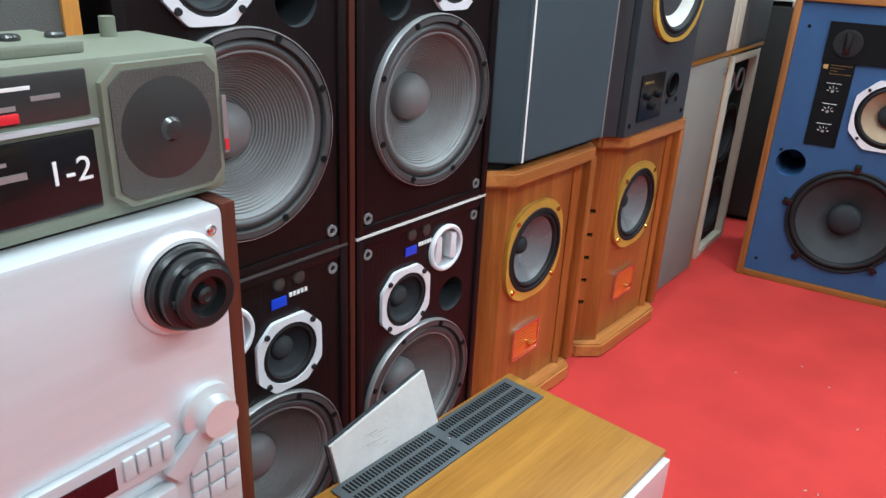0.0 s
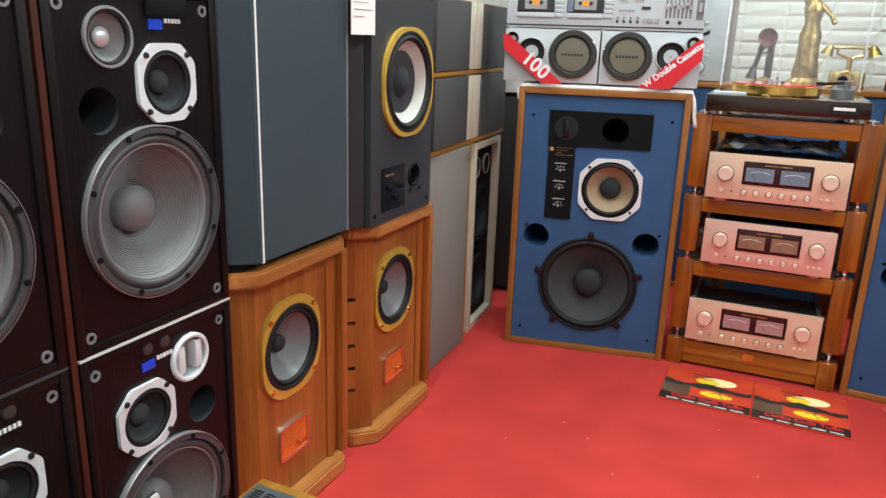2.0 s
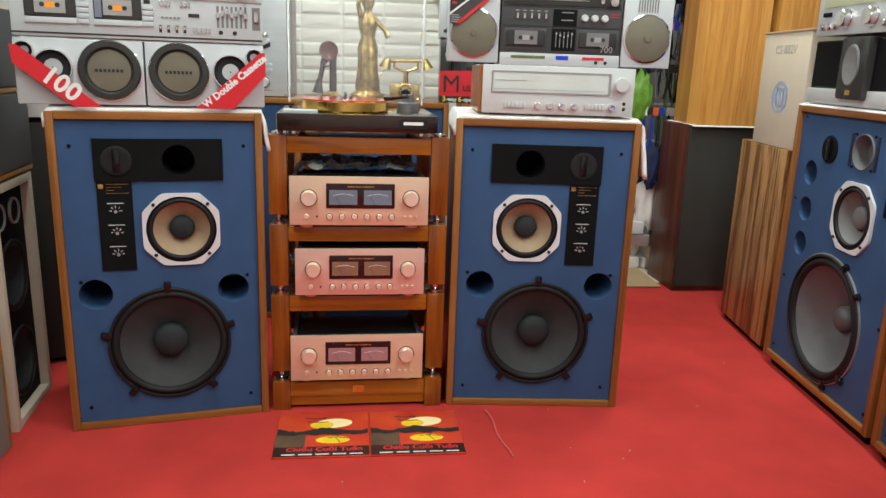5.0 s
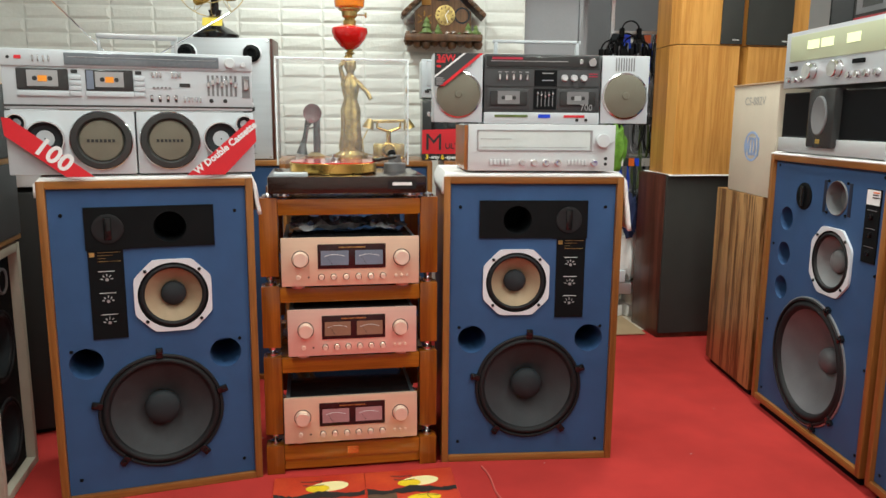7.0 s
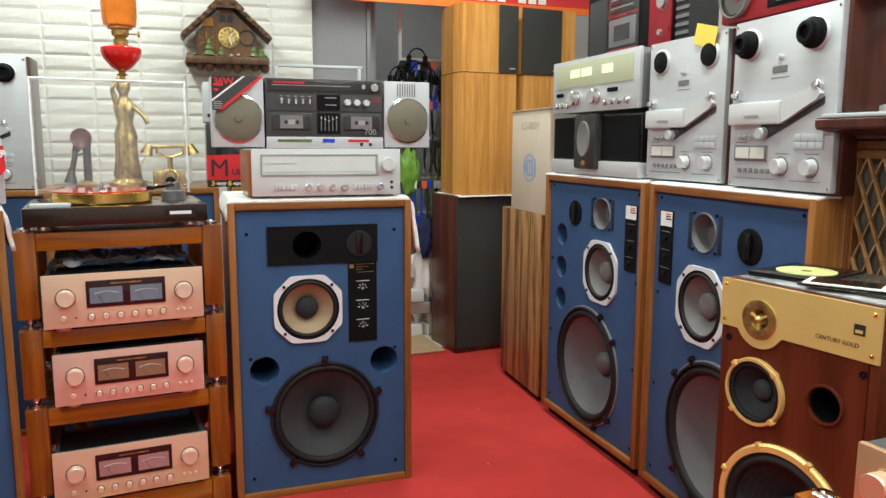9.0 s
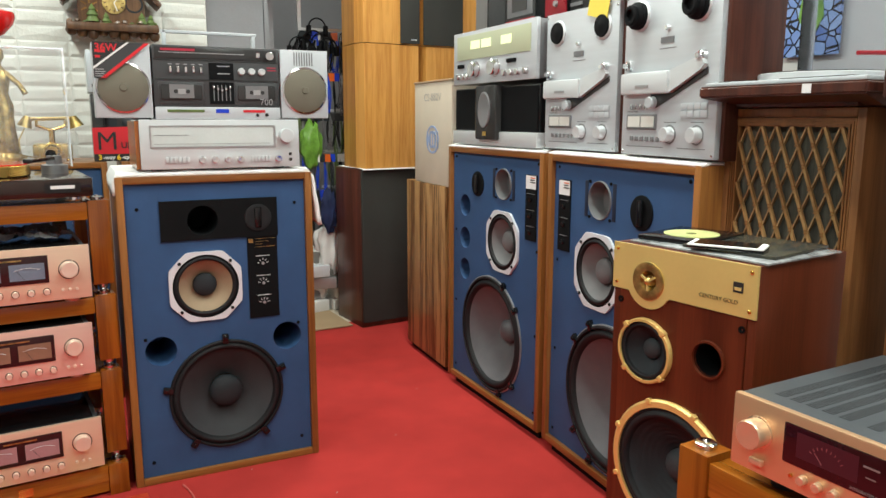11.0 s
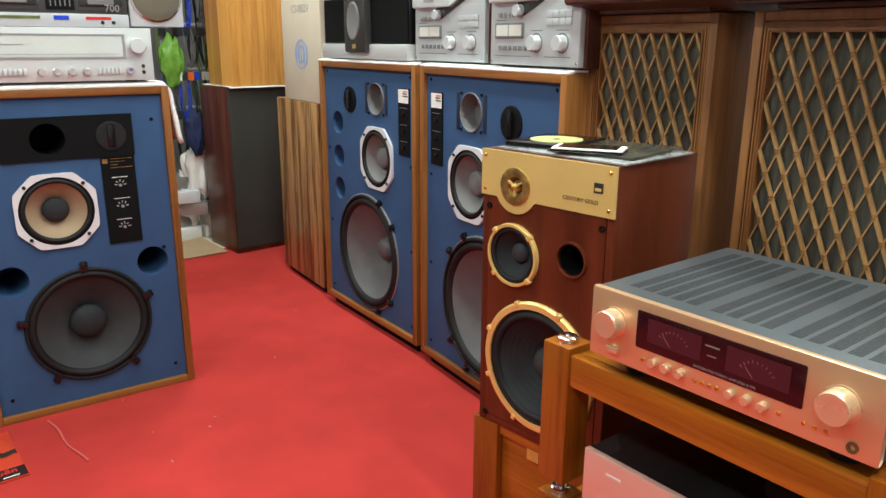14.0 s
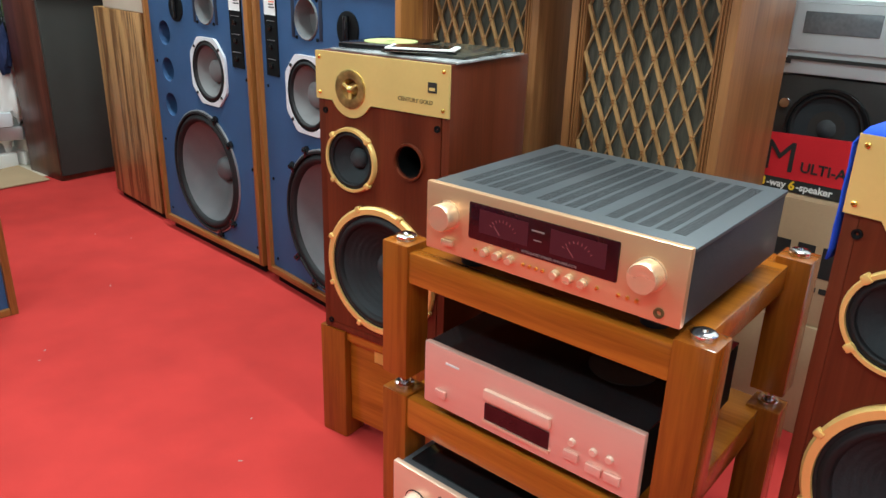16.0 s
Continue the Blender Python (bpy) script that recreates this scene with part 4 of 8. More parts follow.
tt = turntable("turntable", "dark glossy turntable with brass platter, red record and open lid", RB @ pose(0.034, -0.035, 0.9845), 0.525, 0.42, True, "plinth_gloss", True)
for b6, lm in (((0.02, 0.505, 0.395, 0.399, 0.09, 0.474), "clear"), ((0.02, 0.024, 0.325, 0.3945, 0.09, 0.474), "clear"), ((0.501, 0.505, 0.325, 0.3945, 0.09, 0.474), "clear"),
               ((0.02, 0.505, 0.325, 0.399, 0.4745, 0.4785), "clear_edge_bright"), ((0.019, 0.024, 0.321, 0.3245, 0.09, 0.4785), "clear_edge_bright"), ((0.501, 0.506, 0.321, 0.3245, 0.09, 0.4785), "clear_edge_bright")):
    lid = part("lid_panel", box(*b6), lm, tt, "clear acrylic lid standing open", smooth=0)
    lid.visible_shadow = False
bm = bmesh.new()
bx(bm, 0.395, 0.49, 0.0, -0.0015, 0.03, 0.06)
part("name_plate", bm, "black_gloss", tt)
part("name_bars", box(0.41, 0.475, -0.003, -0.001, 0.042, 0.052), "ink", tt)

# ---- left wall: stacked loudspeakers ----


def bass_reflex(label, m, flip, upper):
    """A tall dark four-way loudspeaker with a ribbed grey woofer."""
    w, h, d, t = 0.392, 0.642, 0.38, 0.018
    ob = thing("ribbed_woofer_speaker", label, "loudspeaker", 0, 0, 0, group="stack of four dark loudspeakers")
    ob.matrix_basis = m
    carcass(ob, "maroon", w, d, h, t, 0.003, label="dark wood-grain cabinet")
    f = (lambda v: w - v) if flip else (lambda v: v)
    y = 0.006
    holes = [circle(f(0.203), 0.231, 0.152, 48), circle(f(0.097), 0.430, 0.041, 32), circle(f(0.252), 0.472, 0.058, 32), circle(f(0.127), 0.553, 0.045, 32)]
    part("baffle", plate(rect(t + 0.001, w - t - 0.001, t + 0.001, h - t - 0.001), holes, y, y + 0.018), "maroon", ob, "dark maroon-black baffle")
    u = driver(ob, f(0.203), 0.231, 0.164, y, "woofer", "cast_dark", "cone_ribbed", "cap_grey", surround_m="cast_dark", frame_w=0.085, cap=0.28, ribs=20, seg=64, proud=0.012, cap_bulge=0.36, cap_down=0.62, depth=0.07)
    part("rim", turned([(0.1662, 0), (0.1662, 0.0105), (0.1652, 0.0127), (0.1640, 0.0127)], f(0.203), y, 0.231, 64), "cast", u, "thin bright metal rim")
    part("inner_ring", turned([(0.137, 0.001), (0.134, 0.0045), (0.129, 0.0045), (0.126, -0.001)], f(0.203), y, 0.231, 64), "cap_grey", u, "grey inner edge of the surround")
    for k in range(8):
        a = math.pi / 8 + k * math.pi / 4
        part("bolt", turned([(0.006, 0), (0.006, 0.003), (0, 0.003)], f(0.203) + 0.156 * math.cos(a), y - 0.011, 0.232 + 0.156 * math.sin(a), 10), "black", u)
    tube(ob, f(0.097), 0.430, 0.041, y, 0.12, "cone_dark")
    frm = part("midrange", plate(octagon(f(0.252), 0.472, 0.072), [circle(f(0.252), 0.472, 0.06, 32)], y - 0.008, y + 0.002), "white_frame", ob, "pale cut-corner frame")
    driver(frm, f(0.252), 0.472, 0.061, y - 0.003, "basket", "rubber", "cone_dark", "cone", frame_w=0.08, cap=0.38, seg=40, proud=0.003, depth=0.022, cap_down=0.4)
    for k in range(4):
        a = math.pi / 4 + k * math.pi / 2
        part("bolt", turned([(0.006, 0), (0.005, 0.004), (0, 0.004)], f(0.252) + 0.0715 * math.cos(a), y - 0.008, 0.472 + 0.0715 * math.sin(a), 10), "rubber", frm)
    if upper:
        driver(ob, f(0.127), 0.553, 0.052, y, "tweeter", "cast", "cone_grey", "alu", frame_w=0.1, cap=0.34, seg=40, proud=0.006, depth=0.018, cap_down=0.2)
        horn = part("horn", box(f(0.262) - 0.05, f(0.262) + 0.05, y - 0.008, y, 0.59, 0.63, bevel=0.004), "black", ob)
    else:
        hr = part("horn", turned([(0.053, 0), (0.053, 0.006), (0.049, 0.009), (0.044, 0.008), (0.043, -0.03), (0, -0.03)], f(0.127), y, 0.553, 40), "white_frame", ob, "white round horn flare")
        part("horn_slot", box(f(0.127) - 0.017, f(0.127) + 0.017, y + 0.018, y + 0.029, 0.518, 0.588, bevel=0.004), "beige_cloth", hr)
        for a in (-1, 1):
            part("horn_cheek", box(f(0.127) + a * 0.024 - 0.01, f(0.127) + a * 0.024 + 0.01, y - 0.006, y + 0.02, 0.522, 0.584, bevel=0.006), "white_frame", hr)
    lx = f(0.236)
    part("maker_label", box(lx - 0.017, lx + 0.015, y - 0.003, y, 0.568, 0.586), "print_blue", ob, "small blue maker label")
    for k in range(5):
        part("model_bar", box(lx + 0.022 + 0.0085 * k, lx + 0.0278 + 0.0085 * k, y - 0.002, y, 0.580, 0.588), "ink", ob, smooth=0)
    for k in (0, 1):
        bm = bmesh.new()
        bx(bm, lx - 0.02 + 0.044 * k, lx + 0.02 + 0.044 * k, y - 0.002, y, 0.628, 0.6295)
        part("scale_line", bm, "cast", ob, smooth=0)
        knob(ob, lx + 0.044 * k, 0.612, 0.012, y, 0.004, "smoke", "level_control", 16)
    for sx, sz in ((0.032, 0.031), (w - 0.034, 0.031), (0.032, h - 0.037), (w - 0.034, h - 0.037)):
        part("grille_socket", turned([(0.011, 0), (0.011, 0.003), (0.006, 0.003), (0.005, -0.004), (0, -0.004)], sx, y, sz, 16), "cap_grey", ob)
    return ob


PA = 94.5
ca, sa = math.cos(radians(PA)), math.sin(radians(PA))


def stack_at(s, z):
    return pose(-1.2095 + ca * s, 0.1305 + sa * s, z, 0, 0, PA)


bass_reflex("dark loudspeaker with a blue label on the lower row", stack_at(-0.415, 0.002), False, False)
bass_reflex("dark maroon loudspeaker with a white horn, under another", stack_at(0.0, 0.002), True, False)
bass_reflex("dark loudspeaker with a ribbed grey woofer, stacked on top", stack_at(-0.415, 0.650), True, True)
bass_reflex("dark loudspeaker with a ribbed woofer, stacked at the end", stack_at(0.0, 0.650), False, True)
for s0, sm in ((-0.415, "cast_dark"), (0.0, "white")):
    strip = part("spacer_strip", box(0.0, 0.392, 0.0, 0.36, 0, 0.0050), sm, None, smooth=0)
    strip.matrix_basis = stack_at(s0, 0.6447)
    tagged(strip, "thin strip laid between two stacked dark loudspeakers", "strip")
side = part("side_board", box(-0.017, -0.005, 0.0, 0.36, 0.0, 1.28), "rosewood", None, smooth=0)
side.matrix_basis = stack_at(0.0, 0.0)
tagged(side, "narrow dark board standing between the dark stacks", "board")


def outline_prism(pts, z0, z1, bm=None):
    bm = bm or bmesh.new()
    lo = [bm.verts.new((x, y, z0)) for x, y in pts]
    hi = [bm.verts.new((x, y, z1)) for x, y in pts]
    n = len(pts)
    bm.faces.new(lo[::-1])
    bm.faces.new(hi)
    for k in range(n):
        bm.faces.new((lo[k], lo[(k + 1) % n], hi[(k + 1) % n], hi[k]))
    bmesh.ops.recalc_face_normals(bm, faces=bm.faces[:])
    return bm


def chamfered(w, d, c, inset=0.0):
    i = inset
    return [(i + c, i), (w - i - c, i), (w - i, i + c), (w - i, d), (i, d), (i, i + c)]


def brown_corner_speaker(label, x, y, rz):
    w, d, h = 0.47, 0.36, 0.70
    ob = thing("walnut_speaker", label, "loudspeaker", x, y, 0, rz, "pair of walnut loudspeakers")
    bm = outline_prism(chamfered(w, d, 0.06), 0.0, 0.045)
    bmesh.ops.bevel(bm, geom=bm.edges[:], offset=0.006, segments=2, affect="EDGES")
    part("plinth", bm, "tan_trim", ob)
    bm = outline_prism(chamfered(w, d, 0.06), h - 0.04, h)
    bmesh.ops.bevel(bm, geom=bm.edges[:], offset=0.007, segments=2, affect="EDGES")
    part("cap", bm, "tan_trim", ob, "orange-brown moulded top")
    yb = 0.045
    bm = bmesh.new()
    for q in ([(0.012, yb + 0.05), (0.012, d - 0.01), (0.03, d - 0.01), (0.03, yb + 0.05)], [(w - 0.012, yb + 0.05), (w - 0.012, d - 0.01), (w - 0.03, d - 0.01), (w - 0.03, yb + 0.05)]):
        outline_prism(q, 0.045, h - 0.04, bm)
    bx(bm, 0.03, w - 0.03, d - 0.025, d - 0.01, 0.045, h - 0.04)
    part("cabinet", bm, "tan_wood", ob, "oiled walnut cabinet")
    part("front_board", plate(rect(0.075, w - 0.03, 0.046, h - 0.041), [circle(0.222, 0.453, 0.104, 40), rect(0.165, 0.279, 0.148, 0.236)], yb, yb + 0.02), "tan_wood", ob)
    # the slanted corner on each side: an inner board, and outer pieces with small notches between them
    for sx, sg in ((0.0, 1), (w, -1)):
        part("corner_board", outline_prism([(sx + sg * 0.034, 0.067), (sx + sg * 0.074, 0.03), (sx + sg * 0.088, 0.042), (sx + sg * 0.048, 0.079)], 0.046, h - 0.041), "tan_wood", ob, smooth=0)
        for a, b in ((0.046, 0.171), (0.183, 0.244), (0.256, 0.317), (0.329, 0.390), (0.402, 0.463), (0.475, h - 0.041)):
            part("corner_slat", outline_prism([(sx + sg * 0.014, 0.085), (sx + sg * 0.034, 0.067), (sx + sg * 0.048, 0.079), (sx + sg * 0.028, 0.097)], a, b), "tan_wood", ob, smooth=0)
        part("notch_lining", outline_prism([(sx + sg * 0.026, 0.094), (sx + sg * 0.046, 0.077), (sx + sg * 0.052, 0.083), (sx + sg * 0.032, 0.101)], 0.13, 0.50), "black", ob, smooth=0)
    part("right_post", box(w - 0.04, w - 0.012, 0.02, 0.06, 0.045, h - 0.04, bevel=0.005), "tan_wood", ob)
    ring = part("driver_ring", plate(rounded(0.222 - 0.121, 0.222 + 0.121, 0.453 - 0.131, 0.453 + 0.131, 0.100, 8), [circle(0.222, 0.453, 0.111, 40)], yb - 0.011, yb + 0.001), "yellow_ring", ob, "yellow-gold cast ring")
    driver(ring, 0.222, 0.453, 0.113, yb - 0.006, "basket", "rubber", "cone_shine", "cone_dark", frame_w=0.1, cap=0.2, seg=56, proud=0.008, depth=0.05)
    for k in range(4):
        a = math.pi / 4 + k * math.pi / 2
        part("bolt", turned([(0.007, 0), (0.006, 0.004), (0, 0.004)], 0.222 + 0.124 * math.cos(a), yb - 0.011, 0.453 + 0.130 * math.sin(a), 10), "brass", ring)
    pq = part("name_plate", plate(rounded(0.161, 0.283, 0.144, 0.240, 0.012), [rounded(0.1665, 0.2775, 0.1495, 0.2345, 0.010)], yb - 0.010, yb + 0.008), "chrome", ob, "chrome frame")
    part("plate_face", plate(rounded(0.167, 0.277, 0.150, 0.234, 0.010), [], yb - 0.006, yb - 0.003), "orange", pq, "orange metal plate")
    bm = bmesh.new()
    for k in range(5):
        bx(bm, 0.176, 0.261 - 0.006 * (k % 2), yb - 0.0068, yb - 0.0055, 0.221 - 0.010 * k, 0.2225 - 0.010 * k)
    part("plate_lines", bm, "walnut", pq, smooth=0)
    knob(pq, 0.237, 0.177, 0.006, yb - 0.006, 0.012, "brass", "switch", 12)
    part("switch_bar", box(0.225, 0.259, yb - 0.022, yb - 0.016, 0.172, 0.182, bevel=0.003), "brass", pq)
    return ob


brown_corner_speaker("oiled walnut loudspeaker with a yellow ring and orange plate", -1.194, 0.5144, 94.5)
brown_corner_speaker("orange-brown walnut loudspeaker with a plate, beside its twin", -1.225, 1.0354, 94.5)


def grey_grille_speaker():
    ob = thing("grey_grille_speaker", "tall dark speaker behind a slate-grey cloth grille", "loudspeaker", -1.1897, 0.4596, 0.7005, 94.5)
    part("cabinet", outline_prism([(0.0, 0.13), (0.10, 0.035), (0.487, 0.03), (0.487, 0.33), (0.0, 0.33)], 0.0, 0.74), "black", ob)
    g = outline_prism([(0.03, 0.095), (0.115, 0.0), (0.135, 0.0), (0.487, 0.0), (0.487, 0.028), (0.105, 0.033)], 0.018, 0.73)
    bmesh.ops.bevel(g, geom=g.edges[:], offset=0.004, segments=2, affect="EDGES")
    part("grille", g, "grey_cloth", ob, "slate-grey grille cloth")
    part("line", box(0.128, 0.133, -0.0015, 0.004, 0.018, 0.73), "ink", ob)
    part("line", box(0.478, 0.483, -0.0015, 0.004, 0.018, 0.73), "cast", ob)
    part("label", box(0.15, 0.172, -0.0015, 0.004, 0.60, 0.64), "ink", ob)
    part("label_mark", box(0.153, 0.169, -0.003, 0.0, 0.604, 0.62), "red", ob)


grey_grille_speaker()


def coaxial_speaker():
    ob = thing("coaxial_speaker", "dark slate loudspeaker with a white cone in a gold ring", "loudspeaker", -1.2195, 0.9656, 0.7005, 94.5)
    part("cabinet", outline_prism([(-0.02, 0.14), (0.076, 0.022), (0.445, 0.022), (0.445, 0.33), (-0.02, 0.33)], 0.0, 0.66), "slate", ob)
    part("baffle", plate(rect(0.077, 0.444, 0.002, 0.658), [circle(0.282, 0.392, 0.135, 40), circle(0.330, 0.116, 0.029, 24)], 0.0, 0.02), "slate", ob, "dark slate baffle")
    r = part("driver_ring", plate(rounded(0.282 - 0.150, 0.282 + 0.150, 0.392 - 0.153, 0.392 + 0.153, 0.130, 8), [circle(0.282, 0.392, 0.142, 40)], -0.010, 0.001), "yellow_ring", ob, "gold cast ring")
    driver(r, 0.282, 0.392, 0.144, -0.005, "basket", "rubber", "cone_white", "cone_dark", frame_w=0.07, cap=0.36, seg=56, proud=0.006, depth=0.055, cap_down=0.5)
    tube(ob, 0.330, 0.116, 0.029, 0, 0.08, "black", lip=0.007)
    pn = part("control_plate", box(0.135, 0.27, -0.004, 0.001, 0.035, 0.160), "black_gloss", ob)
    part("signature_bars", box(0.15, 0.20, -0.0055, -0.003, 0.135, 0.141), "old_brass", pn)
    for kx, kz in ((0.175, 0.10), (0.235, 0.10), (0.205, 0.07)):
        knob(pn, kx, kz, 0.009, -0.004, 0.01, "black", "selector", 14)
    screws(ob, [(0.10, 0.03), (0.42, 0.03), (0.10, 0.63), (0.42, 0.63), (0.16, 0.06), (0.31, 0.07), (0.37, 0.07)], 0, 0.007)
    tag = part("price_sheet", box(-0.03, 0.085, -0.006, -0.0045, 0.52, 0.70), "paper", ob, "white paper sheet taped on")
    bm = bmesh.new()
    for k in range(7):
        bx(bm, -0.02, 0.03 + 0.02 * (k % 3), -0.0068, -0.0055, 0.665 - 0.017 * k, 0.667 - 0.017 * k)
    part("written_lines", bm, "cast", tag, smooth=0)


coaxial_speaker()

LA = 98.7
lc, ls = math.cos(radians(LA)), math.sin(radians(LA))


def lw(s, z, back=0.0, turn=0.0):
    return pose(-1.350 + lc * s - ls * back, 1.60 + ls * s + lc * back, z, 0, 0, LA + turn)


cl = thing("cloth_front_speaker", "large flat loudspeaker with a grey-brown cloth front", "loudspeaker", 0, 0, 0)
cl.matrix_basis = pose(-1.352, 1.585, 0, 0, 0, 96.4)
part("cabinet", box(0.004, 0.375, 0.018, 0.33, 0, 0.825, bevel=0.003), "cream", cl, "pale cabinet edge")
part("grille", box(0, 0.365, 0, 0.018, 0.004, 0.822, bevel=0.004), "beige_cloth", cl, "grey-brown woven grille")
part("side_strip", box(0.366, 0.379, 0.0, 0.33, 0, 0.823, bevel=0.002), "amp_wood", cl)
part("label", box(0.33, 0.365, -0.002, 0.002, 0.77, 0.79), "cast", cl)

ws = thing("open_front_speaker", "white-edged loudspeaker without its grille, dark drivers showing", "loudspeaker", 0, 0, 0)
ws.matrix_basis = pose(-1.418, 2.047, 0, 0, 0, 99.0)
carcass(ws, "cream", 0.355, 0.33, 0.815, 0.03, 0.003, label="chipped white edge")
part("baffle", plate(rect(0.031, 0.324, 0.031, 0.784), [circle(0.178, 0.49, 0.11, 40), circle(0.178, 0.185, 0.11, 40)], 0.03, 0.045), "black", ws)
for z in (0.49, 0.185):
    driver(ws, 0.178, z, 0.122, 0.03, "woofer", "rubber", "cone_dark", "cone", frame_w=0.08, seg=44, depth=0.05)
for sx in (0.105, 0.235):
    driver(ws, sx, 0.70, 0.045, 0.03, "tweeter", "cast", "cone_dark", "alu", frame_w=0.14, seg=28, depth=0.014, cap_down=0.2)


def cloth_box(label, s, w, z, cream_left):
    ob = thing("bookshelf_speaker", label, "loudspeaker", 0, 0, 0, group="four small cloth-front loudspeakers")
    ob.matrix_basis = lw(s, z)
    h = 0.262
    part("cabinet", box(0, w, 0.01, 0.30, 0, h, bevel=0.003), "oak", ob)
    part("base_rail", box(0.0, w, -0.004, 0.0115, 0.0, 0.016, bevel=0.002), "amp_wood", ob)
    a, b = (0.072, w - 0.004) if cream_left else (0.004, w - 0.072)
    part("grille", box(a, b, -0.008, 0.011, 0.018, h - 0.004, bevel=0.004), "grille_grey", ob, "dark grey cloth grille")
    a, b = (0.004, 0.070) if cream_left else (w - 0.070, w - 0.004)
    part("side_panel", box(a, b, -0.006, 0.011, 0.018, h - 0.004, bevel=0.002), "cream", ob, "cream panel")



cloth_box("small loudspeaker with dark grille and cream panel, on top of others", -0.03, 0.415, 0.826, False)
cloth_box("small cloth-front loudspeaker over the open white one", 0.39, 0.425, 0.826, True)
cloth_box("small loudspeaker with dark grille in the upper row", -0.03, 0.415, 1.09, False)
cloth_box("small cloth-front loudspeaker at the end of the upper row", 0.39, 0.425, 1.09, True)

# dark tall speaker in the corner behind the left monitor
dk = thing("black_column_speaker", "plain black column loudspeaker in the corner", "loudspeaker", -1.78, 2.55, 0, 20)
part("cabinet", box(0, 0.34, 0.02, 0.36, 0, 0.98, bevel=0.004), "black", dk)
part("grille", box(0.005, 0.335, 0, 0.02, 0.02, 0.96, bevel=0.005), "dark_cloth", dk)
sm_s = thing("small_white_speaker", "small white boxed loudspeaker on the black column", "loudspeaker", -1.66, 2.60, 0.981, 20)
part("cabinet", box(0, 0.24, 0.0, 0.2, 0, 0.30, bevel=0.004), "white_frame", sm_s)
driver(sm_s, 0.12, 0.18, 0.08, 0, lift=0.02, name="woofer", frame_m="rubber", cone_m="cone_dark", cap_m="cone", seg=32)

# ---- gold-plated loudspeakers on stands ----


